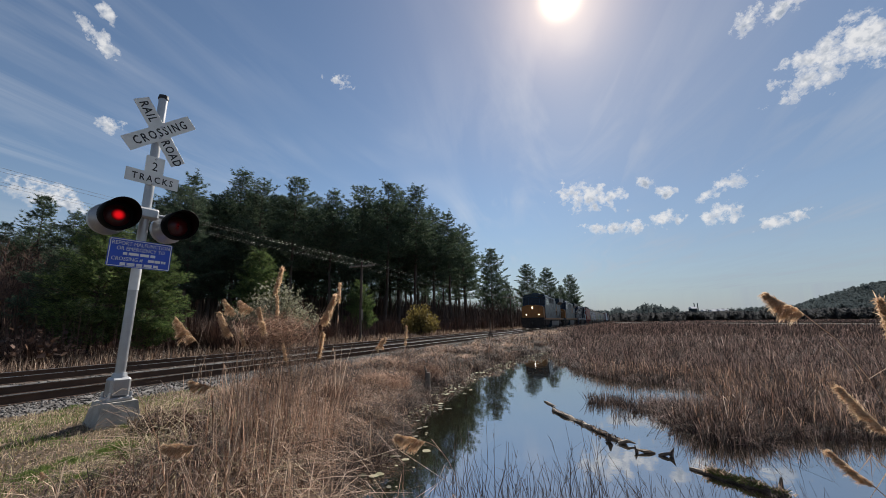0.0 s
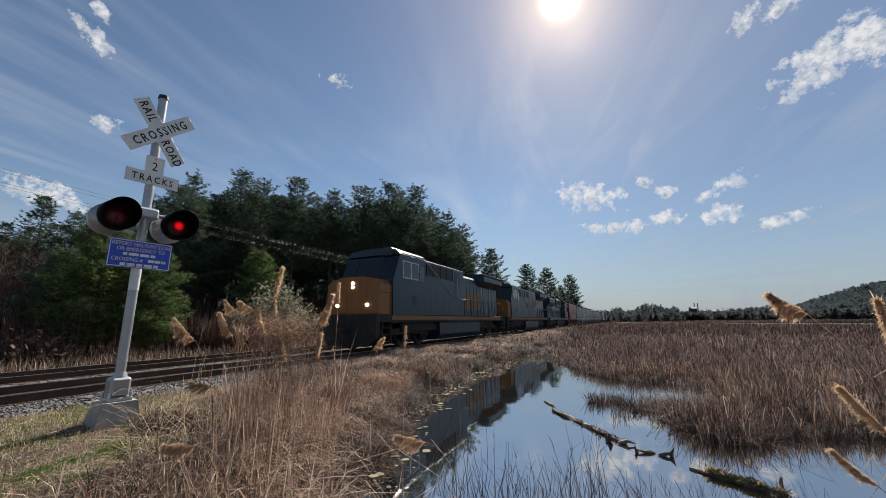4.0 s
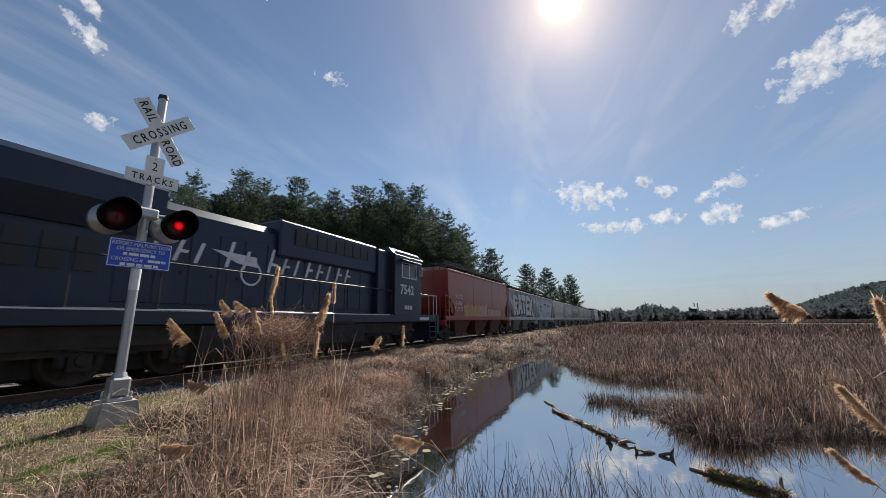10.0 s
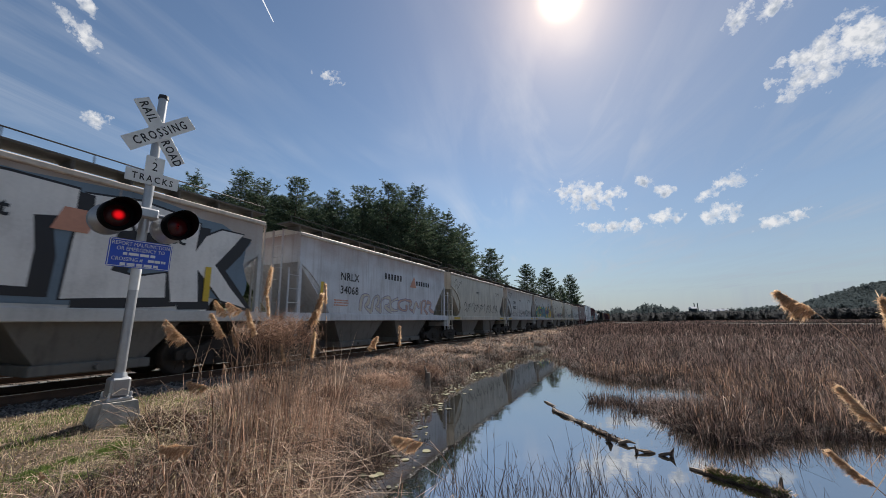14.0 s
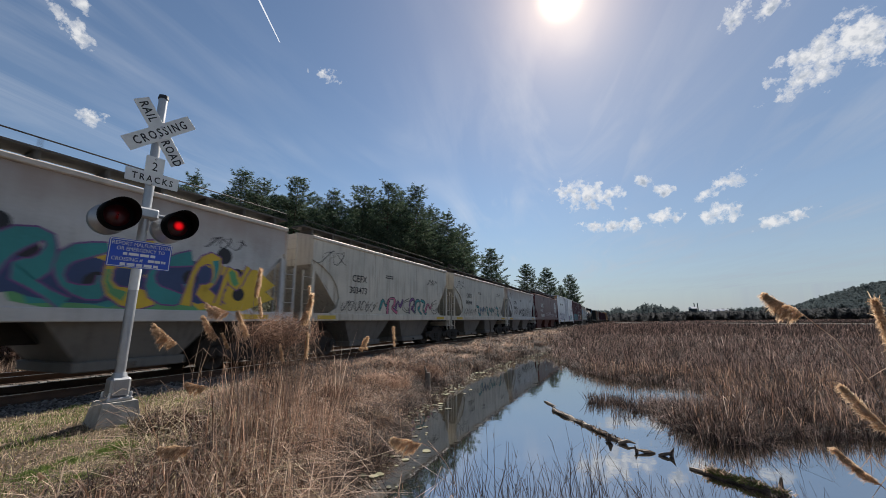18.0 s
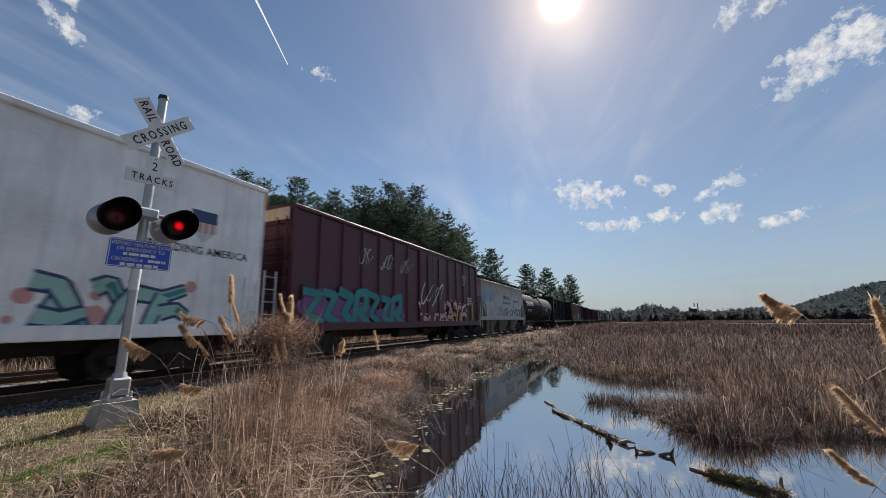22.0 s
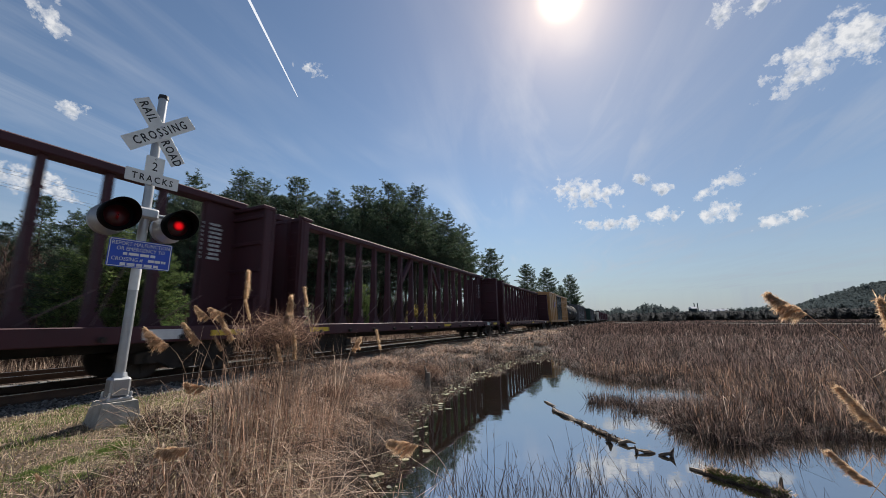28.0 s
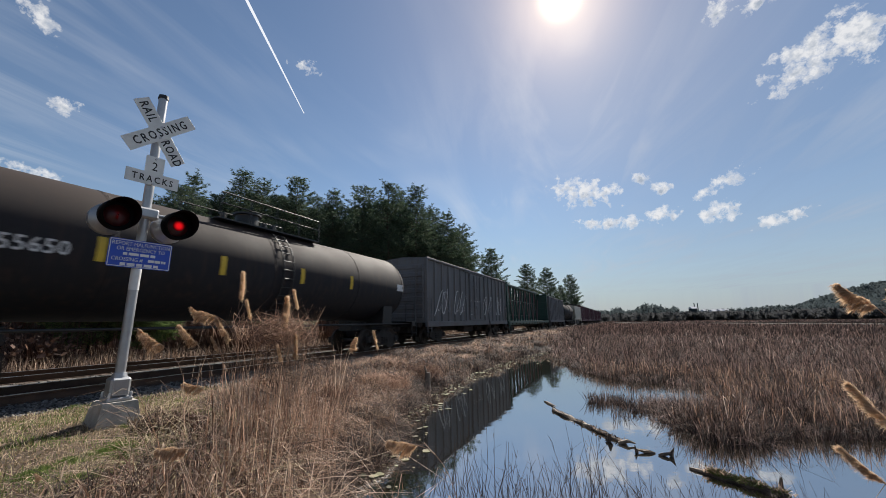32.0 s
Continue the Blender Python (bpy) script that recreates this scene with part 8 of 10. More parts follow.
    px, py = rng.uniform(225, 470, n), rng.uniform(750, 930, n)
    o = [on_water(u, v) for u, v in zip(px, py)]
    xy = np.array([[q.x, q.y] for q in o]) * rng.uniform(0.7, 0.8, n)[:, None]
    pp, ss = to_ps(xy[:, 0], xy[:, 1])
    k = wet(pp, ss) < 0
    arcs("bleached_stems", xy[k], land(pp, ss)[k], rng.uniform(0.3, 1.0, k.sum()), rng.uniform(0.05, 0.35, k.sum()), rng.uniform(0.005, 0.009, k.sum()), M_TURF, "short bleached stems lying in the grass", "reeds", 49)
    # upright stems standing over the tangle
    n = 380
    px, py = rng.normal(435, 85, n), rng.uniform(730, 905, n)
    o = [on_water(u, v) for u, v in zip(px, py)]
    xy = np.array([[q.x, q.y] for q in o]) * rng.uniform(0.62, 0.8, n)[:, None]
    pp, ss = to_ps(xy[:, 0], xy[:, 1])
    hh = rng.uniform(0.45, 1.25, n) * np.exp(-((px - 445) / 130.0) ** 2)
    k = rng.rand(n) < 0.6
    for kk, mat, nm, sd in ((k, M_RUST, "upright_reeds", 45), (~k, M_STRAW, "pale_upright_reeds", 46)):
        bent(nm, xy[kk], land(pp, ss)[kk] - 0.02, hh[kk], np.full(kk.sum(), 0.0065), rng.normal(0, 0.1, (kk.sum(), 2)), mat, "tall thin dry reed stems standing upright", "reeds", sd, 0.4)
    # the bushy knot of old reeds behind: upright stems that carry a matted tangle of vines
    c = ahead(500, 590, 5.6)
    n = 200
    g, q = rng.uniform(0, 2 * math.pi, n), np.sqrt(rng.rand(n))
    xy = np.stack([c.x + 0.75 * q * np.cos(g), c.y + 0.5 * q * np.sin(g)], -1)
    pp, ss = to_ps(xy[:, 0], xy[:, 1])
    bent("knot_stems", xy, land(pp, ss) - 0.02, rng.uniform(0.7, 1.55, n), np.full(n, 0.0065), rng.normal(0, 0.2, (n, 2)), M_RUST, "tall old reed stems under the tangle", "reeds", 10, 0.25)
    fibres("knot_tangle", c + Vector((-0.05, 0, 0)), (0.6, 0.45, 0.17), 560, 0.46, 0.0045, M_KNOT, "matted brown tangle of vines over old reeds", 18, 0.5)
    fibres("knot_vines", c + Vector((-0.1, 0, 0.05)), (0.62, 0.45, 0.2), 240, 0.6, 0.0045, M_RUST, "tangled arching old vines", 38, 0.5)
    fibres("knot_skirt", c + Vector((0.12, 0, -0.5)), (0.6, 0.5, 0.45), 420, 0.5, 0.005, M_REED, "dead vines hanging from the tangle", 28, -0.6)
    # a few long pale stems standing clear of the thicket
    n = 22
    px, py = rng.uniform(318, 600, n), rng.uniform(700, 770, n)
    o = [on_water(u, v) for u, v in zip(px, py)]
    xy = np.array([[q.x, q.y] for q in o]) * rng.uniform(0.68, 0.76, n)[:, None]
    pp, ss = to_ps(xy[:, 0], xy[:, 1])
    bent("lone_stems", xy, land(pp, ss) - 0.02, rng.uniform(0.9, 1.5, n), np.full(n, 0.009), rng.normal(0, 0.3, (n, 2)), M_STRAW, "long bleached reed stems standing clear of the thicket", "reeds", 52, 0.3)
    # dark bramble by the signal's footing, and humps of thatch on the bank
    for fx, fy, d, size, m, mat, nm, lb in ((290, 702, 6.9, (0.4, 0.3, 0.14), 420, M_REED, "bramble", "low dark leafless bramble beside the signal"), (345, 700, 6.5, (0.4, 0.3, 0.18), 520, M_TWIGRED, "bramble", "low dark leafless bramble beside the signal"),
                                            (590, 662, 7.6, (0.5, 0.45, 0.3), 1500, M_KNOT, "thatch_hump", "rounded hump of matted dead grass"), (672, 640, 9.6, (0.8, 0.6, 0.26), 1500, M_RUST, "thatch_hump", "rounded hump of matted dead grass"),
                                            (735, 628, 12.0, (1.0, 0.8, 0.3), 1500, M_KNOT, "thatch_hump", "rounded hump of matted dead grass"), (640, 690, 6.9, (0.6, 0.4, 0.22), 1300, M_REED, "thatch_hump", "rounded hump of matted dead grass"), (690, 700, 7.0, (0.4, 0.3, 0.14), 900, M_SEDGE, "thatch_hump", "dark hump of matted dead grass at the water")):
        o = ahead(fx, fy, d)
        o.z = land_at(o.x, o.y) + size[2] * 0.55
        fibres(nm, o, size, m, 0.4, 0.0055 + d * 0.0003, mat, lb, int(fx * 7 + fy), -0.3)
    # verge behind the far track
    n = 60000
    s = np.exp(rng.uniform(math.log(6), math.log(130), n)) - 14
    p = rng.uniform(16.4, 27, n)
    k = rng.rand(n) < 0.45
    for kk, mat, nm, sd in ((k, M_STRAW, "verge_grass", 11), (~k, M_REED, "verge_weeds", 16)):
        blades(nm, ps_xy(p, s)[kk], land(p, s)[kk] - 0.02, rng.uniform(0.12, 0.7, kk.sum()), np.maximum(0.018, np.hypot(p, s)[kk] * 0.001), 0.5, mat, "dry grass and weeds behind the tracks", "dry grass", sd, 0.3)
    # thin dark twigs at the water's near edge
    V, F = [], []

    def sprig(o, tip, w):
        k = len(V)
        o, tip = np.array(o), np.array(tip)
        mid = (o + tip) / 2 + rng.normal(0, 0.025, 3)
        side = np.array([w / 2, 0, 0])
        V.extend([o - side, o + side, mid + side * 0.8, mid - side * 0.8, tip + side * 0.35, tip - side * 0.35])
        F.extend([(k, k + 1, k + 2, k + 3), (k + 3, k + 2, k + 4, k + 5)])
        return mid

    for i in range(230):
        px = rng.uniform(770, 1130) if rng.rand() < 0.8 else rng.uniform(1130, 1480)
        py = 868 - abs(rng.normal(0, 1)) * np.interp(px, [770, 850, 950, 1050, 1130, 1480], [46, 62, 34, 60, 22, 14])
        dist = rng.uniform(4.1, 4.9)
        tip = ahead(px, max(py, 735), dist)
        bx, by = tip.x + rng.normal(0, 0.16), tip.y - rng.uniform(0, 0.2)
        o = (bx, by, max(-0.1, land_at(bx, by)) - 0.02)
        mid = sprig(o, tip, 0.0065)
        for _ in range(rng.randint(0, 3)):
            u = rng.uniform(0.0, 0.75)
            f = mid * (1 - u) + np.array(tip) * u
            sprig(f, f + np.array([rng.normal(0, 0.09), rng.normal(0, 0.05), rng.uniform(0.05, 0.2)]), 0.0045)
    tagged(new("water_twigs", tri_mesh("water_twigs", np.array(V), np.array(F), M_TWIG)), "thin dark branching twigs standing in the pond's edge", "twigs", kind="stuff")


grasses()


def plume_reed(foot_x, base_at, tip_at, d, full, seed, stem=0.0028, hang=0.5):
    """A tall reed: thin stem and feathery seed head from base_at to tip_at, at distance d; its foot stands foot_x beside the head."""
    rng = np.random.RandomState(seed)
    lower, upper = ahead(base_at[0], base_at[1], d), ahead(tip_at[0], tip_at[1], d)
    bx, by = lower.x + foot_x[0], lower.y + foot_x[1]
    root = Vector((bx, by, max(0.0, land_at(bx, by)) - 0.02))
    ob = empty("plume_reed", Matrix.Translation(root), "dry reed with a feathery tan seed plume", "reed", "plume reeds")
    a, b = lower - root, upper - root
    way = b - a
    long = way.length
    way = way / long
    ctrl = a - way * min(0.35, a.length * 0.4)
    ctrl.z = max(ctrl.z, a.z * 0.45)
    pts = [ctrl * (2 * u * (1 - u)) + a * (u * u) for u in (i / 8 for i in range(9))]
    part("stem", Shape().pipe(pts + [a + way * long * 0.6], stem, 5), M_STRAW, ob)
    for k in range(3):
        o = pts[2 + k * 2]
        g = rng.uniform(0, 6.28)
        out = Vector((math.cos(g), math.sin(g), 0)) * rng.uniform(0.12, 0.25)
        w = Vector((-math.sin(g), math.cos(g), 0)) * stem * 1.6
        part("leaf", Shape().faces([o - w, o + w, o + out * 0.6 + w + Vector((0, 0, 0.1)), o + out * 0.6 - w + Vector((0, 0, 0.1)), o + out + Vector((0, 0, -0.02))], [(0, 1, 2, 3), (3, 2, 4)]), M_STRAW, ob)
    # the plume: tassels of fine hairs along the axis, sagging to one side
    N, T = 3000, 24
    axis = np.array(way)
    sag = np.array([0.0, 0.0, -1.0])
    cross = np.cross(axis, sag) + 1e-6
    cross = cross / np.linalg.norm(cross)
    tu = (np.arange(T) + rng.rand(T)) / T
    turn = rng.normal(0, 0.75, T)
    lat = np.cos(turn)[:, None] * sag[None] * hang + np.sin(turn)[:, None] * cross[None] * 0.7
    tl = 1.5 * full * long * (0.4 + 0.6 * np.minimum(tu / 0.25, 1)) * (1.1 - tu) ** 1.0 * rng.uniform(0.7, 1.15, T)
    i = rng.randint(0, T, N)
    v = rng.rand(N)[:, None]
    L = tl[i][:, None]
    out = axis[None] * 0.75 + lat[i] * 0.8 + sag[None] * v * 0.7 * hang
    at = np.array(a)[None] + axis[None] * (tu[i] * long)[:, None] + (axis[None] * 0.75 + lat[i] * 0.8) * L * v + sag[None] * L * v * v * 0.35 * hang + rng.normal(0, 0.018 * long, (N, 3))
    hair = 0.16 * long * rng.uniform(0.5, 1.2, N)[:, None]
    fuzz = out + rng.normal(0, 0.28, (N, 3))
    mid, tip = at + fuzz * hair * 0.5, at + fuzz * hair + sag[None] * hair * 0.25
    wd = np.cross(out, np.array([0.3, 1, 0.2])[None] + rng.normal(0, 0.5, (N, 3)))
    wd /= np.maximum(np.linalg.norm(wd, axis=1), 1e-6)[:, None]
    wd *= 0.0017 * max(0.45, long / 0.3)
    V = np.stack([at - wd * 0.6, at + wd * 0.6, mid + wd, mid - wd, tip], 1).reshape(-1, 3)
    t = np.array([(0, 1, 2), (0, 2, 3), (3, 2, 4)])
    F = (t[None] + (np.arange(N) * 5)[:, None, None]).reshape(-1, 3)
    part("seed_plume", tri_mesh("seed_plume", V, F, M_PLUME), None, ob)
    return ob, root


# ---- trees ----
def pine_meshes(seed, height=18.0, crown_from=0.42, spread=3.0, needle=None, lush=1.0, fine=1.0, tuft=11, step=1.0):
    """A white pine: whorls of level limbs, each a flat fan of needle tufts."""
    rng = np.random.RandomState(seed)
    tr = Shape()
    bend = rng.normal(0, 0.18, (8, 2)).cumsum(0) * 0.5
    zs = [height * i / 7 for i in range(8)]
    ax = [Vector((bend[i, 0], bend[i, 1], zs[i])) for i in range(8)]
    for i in range(7):
        tr.cyl(ax[i], ax[i + 1], 0.23 * height / 18 * (1 - i / 7.6), 0.23 * height / 18 * (1 - (i + 1) / 7.6), 8, False)
    rows = []
    z = height * crown_from
    while z < height * 0.985:
        u = (z / height - crown_from) / (1 - crown_from)
        reach = spread * (0.75 + 0.45 * math.sin(min(1, u * 2.2) * math.pi * 0.5)) * (1 - u ** 1.9) + 0.4
        o = Vector((np.interp(z, zs, bend[:, 0]), np.interp(z, zs, bend[:, 1]), z))
        n = rng.randint(5, 8)
        g0 = rng.uniform(0, 6.28)
        for j in range(n):
            if rng.rand() < 0.1 + 0.25 * (u < 0.15):
                continue
            g = g0 + j * 2 * math.pi / n + rng.normal(0, 0.25)
            L = reach * rng.uniform(0.5, 1.2)
            lift = rng.uniform(0.0, 0.34) + 0.55 * u ** 2
            way, side = np.array([math.cos(g), math.sin(g), lift]), np.array([-math.sin(g), math.cos(g), 0.0])
            tr.cyl(o, o + Vector(way * L), 0.045 * (1.2 - u), 0.012, 4, False)
            m = max(8, int(L * 6.0 * lush))
            t = 0.22 + 0.78 * (np.arange(m) + rng.rand(m)) / m
            fan = rng.uniform(-1, 1, m) * L * 0.36 * np.minimum(1, (1.12 - t) * 2.0)
            c = np.array(o)[None] + way[None] * (t * L)[:, None] + side[None] * fan[:, None] + way[None] * (np.abs(fan) * 0.35)[:, None] + rng.normal(0, 0.12, (m, 3))
            c[:, 2] += 0.12 * L * (t * t - 0.5)   # the limbs turn up at their ends
            size = rng.uniform(0.34, 0.66, m) * (1.1 - 0.3 * u) * fine
            w = rng.normal(0, 1, (m, tuft, 3))
            w[..., 2] = np.abs(w[..., 2]) * 0.65 + 0.05
            w[..., :2] += way[:2] * 0.7
            w *= size[:, None, None] / np.linalg.norm(w, axis=2, keepdims=True)
            q = np.cross(w, rng.normal(0, 1, (m, tuft, 3)))
            q *= 0.034 * fine / np.maximum(1e-6, np.linalg.norm(q, axis=2, keepdims=True))
            c = c[:, None, :]
            rows.append(np.stack([c - q, c + q, c + w], 2).reshape(-1, 3))
        z += height * rng.uniform(0.022, 0.042) * step
    for _ in range(14):   # dead twigs below the crown
        zz = rng.uniform(0.12, crown_from) * height
        g = rng.uniform(0, 6.28)
        L = rng.uniform(0.5, 1.6)
        tr.cyl((0, 0, zz), (math.cos(g) * L, math.sin(g) * L, zz + rng.uniform(-0.3, 0.2)), 0.022, 0.006, 3, False)
    V = np.concatenate(rows)
    return mesh_of("trunk", tr, M_BARK), tri_mesh("crown", V, np.arange(len(V)).reshape(-1, 3), needle or M_NEEDLE)


def pines():
    kinds = []
    for i, (cf, sp, lush) in enumerate(((0.36, 3.0, 1.0), (0.42, 2.7, 1.05), (0.28, 3.2, 0.95), (0.46, 2.5, 1.0))):
        kinds.append(pine_meshes(20 + i, 18.0, cf, sp, None, lush * 1.9, 0.72, 11))
    kinds.append(pine_meshes(29, 18.0, 0.24, 3.3, None, 1.9, 0.95, 11, 1.05))
    far_rng = random.Random(3)

    def put(base, height, kind, label, group):
        t = empty("pine_tree", Matrix.Translation((base.x, base.y, land_at(base.x, base.y) - 0.1)) @ Matrix.Rotation(far_rng.uniform(0, 6.28), 4, "Z") @ Matrix.Scale(height / 18.0, 4), label, "pine tree", group)
        part("trunk", kinds[kind][0], None, t)
        part("crown", kinds[kind][1], None, t)

    lab = "tall dark white pine with a long bare trunk"
    # front of the wood, by where each top stands
    tops = ((318, 330, 34), (350, 312, 36), (385, 345, 33), (428, 308, 33), (470, 322, 30), (522, 318, 29), (560, 350, 30), (590, 342, 27), (640, 330, 27), (683, 325, 26), (706, 338, 29), (735, 334, 25.5), (768, 372, 26), (795, 378, 25), (822, 398, 25),
            (866, 440, 25), (898, 500, 25), (930, 468, 24), (968, 474, 24), (1008, 486, 24), (992, 505, 27))
    for i, (x, y, p) in enumerate(tops):
        q = at_p(x, y, p)
        put(q, max(6, q.z - land_at(q.x, q.y) + 0.3), i % 4 if i < 15 else 4, lab, "pine wood")
    for i in range(46):
        x = 300 + 530 * (i + far_rng.random()) / 46
        p = far_rng.uniform(27, 46)
        y = np.interp(x, [300, 350, 430, 520, 600, 680, 740, 800, 830], [345, 340, 335, 345, 360, 350, 358, 395, 420]) + far_rng.uniform(0, 30)
        q = at_p(x, y, p)
        put(q, min(26, q.z - land_at(q.x, q.y)), i % 4, lab, "pine wood")
    for x, y, p in ((20, 392, 52), (60, 400, 60), (95, 398, 58), (40, 420, 70), (140, 372, 48), (165, 368, 46), (215, 372, 50), (255, 365, 47), (-40, 380, 50), (285, 350, 44)):
        q = at_p(x, y, p)
        put(q, min(26, q.z - 1.0), (1, 3)[p % 2], lab, "pine wood")
    # darker, deeper rows that close the wood behind the trunks
    low = pine_meshes(30, 18.0, 0.08, 3.4, None, 0.6)
    kinds.append(low)
    for i in range(34):
        s = -34 + i * 4.6 + far_rng.uniform(-1.5, 1.5)
        p = far_rng.uniform(50, 62) if s > 8 else far_rng.uniform(70, 90)
        q = spot(p, s)
        put(q, far_rng.uniform(12, 15.5), 5, "dark pine deep in the wood", "pine wood")
    # the young green pine near the far track
    tk, cr = pine_meshes(41, 9.0, 0.12, 2.2, M_NEEDLE_YOUNG, 3.6, 0.5, 11, 0.9)
    dark = cr.copy()
    dark.materials[0] = M_NEEDLE
    for x, y, p in ((190, 388, 21.5), (278, 440, 20.5), (118, 440, 23.5), (640, 500, 22.0), (460, 448, 25)):
        q = at_p(x, y, p)
        foot = land_at(q.x, q.y) - 0.05
        t = empty("young_pine", Matrix.Translation((q.x, q.y, foot)) @ Matrix.Rotation(x, 4, "Z") @ Matrix.Scale((q.z - foot) / 9.0, 4), "young green pine with branches nearly to the ground", "pine tree", "young pines")
        part("trunk", tk, None, t)
        part("crown", dark if x == 118 else cr, None, t)


pines()


def bare_tree_mesh(seed, height=10.0):
    """A leafless tree: a forking trunk, limbs, boughs and sprays of fine twigs."""
    rng = np.random.RandomState(seed)
    sh = Shape()

    def grow(o, way, length, r, level):
        bend = way + rng.normal(0, 0.12, 3)
        mid, end = o + way * length * 0.5, o + (way * 0.5 + bend * 0.5) * length
        n = (6, 5, 3, 3)[level]
        sh.cyl(o, mid, r, r * 0.8, n, False), sh.cyl(mid, end, r * 0.8, r * 0.5, n, False)
        if level == 3:
            return
        for _ in range((9, 7, 6)[level]):
            t = rng.uniform(0.3, 1.0)
            f = (o + (mid - o) * t * 2 if t < 0.5 else mid + (end - mid) * (t * 2 - 1))
            w = way * rng.uniform(0.5, 1.0) + rng.normal(0, 0.55, 3)
            w[2] = abs(w[2]) + 0.15
            grow(f, w / np.linalg.norm(w), length * rng.uniform(0.35, 0.6), r * 0.42, level + 1)

    grow(np.zeros(3), np.array([0.0, 0.0, 1.0]), height * 0.62, height * 0.012, 0)
    return mesh_of("bare_crown", sh, M_TWIGRED)


def bare_trees():
    rng = random.Random(17)
    kinds = [bare_tree_mesh(70 + i) for i in range(3)]
    for i in range(26):
        x = -60 + 330 * (i + rng.random()) / 26 if i % 4 else 780 + 260 * rng.random()
        p = rng.uniform(30, 50) if i % 4 else rng.uniform(24, 34)
        q = at_p(x, rng.uniform(405, 470) if i % 4 else rng.uniform(500, 520), p)
        foot = land_at(q.x, q.y) - 0.05
        t = empty("bare_tree", Matrix.Translation((q.x, q.y, foot)) @ Matrix.Rotation(rng.uniform(0, 6.28), 4, "Z") @ Matrix.Scale(min(14.0, q.z - foot) / 10.0, 4), "leafless reddish brown tree at the edge of the wood", "tree", "bare trees")
        part("bare_crown", kinds[i % 3], None, t)


bare_trees()


def shrub(x, y, p, height, width, twig, bud, seed, label, n=320, leaves=5):
    rng = np.random.RandomState(seed)
    q = at_p(x, y, p)
    ob = empty("shrub", Matrix.Translation((q.x, q.y, land_at(q.x, q.y) - 0.05)), label, "shrub")
    V, F, LV, LF = [], [], [], []
    for i in range(n):
        g = rng.uniform(0, 6.28)
        k = math.sqrt(rng.rand())
        top = np.array([math.cos(g) * k * width / 2, math.sin(g) * k * width / 2, height * (1 - 0.55 * k * k) * rng.uniform(0.6, 1.05)])
        base = top * np.array([0.35, 0.35, 0]) * rng.uniform(0.2, 0.7)
        if rng.rand() < 0.5:
            base = base * 0.5 + top * rng.uniform(0.3, 0.6)
        w = np.array([-math.sin(g), math.cos(g), 0]) * 0.012
        j = len(V)
        mid = base * 0.5 + top * 0.5 + rng.normal(0, 0.1, 3)
        V += [base - w, base + w, mid + w * 0.7, mid - w * 0.7, top]
        F += [(j, j + 1, j + 2), (j, j + 2, j + 3), (j + 3, j + 2, j + 4)]
        for _ in range(leaves):
            t = rng.uniform(0.35, 1)
            c = base * (1 - t) + top * t + rng.normal(0, 0.09, 3)
            a, b = rng.normal(0, 0.05, 3), rng.normal(0, 0.05, 3)
            j = len(LV)
            LV += [c - a, c + b, c + a, c - b]
            LF.append((j, j + 1, j + 2, j + 3))
    part("branchwork", tri_mesh("branchwork", np.array(V), np.array(F), twig), None, ob)
    if leaves:
        part("foliage", tri_mesh("foliage", np.array(LV), np.array(LF), bud), None, ob)


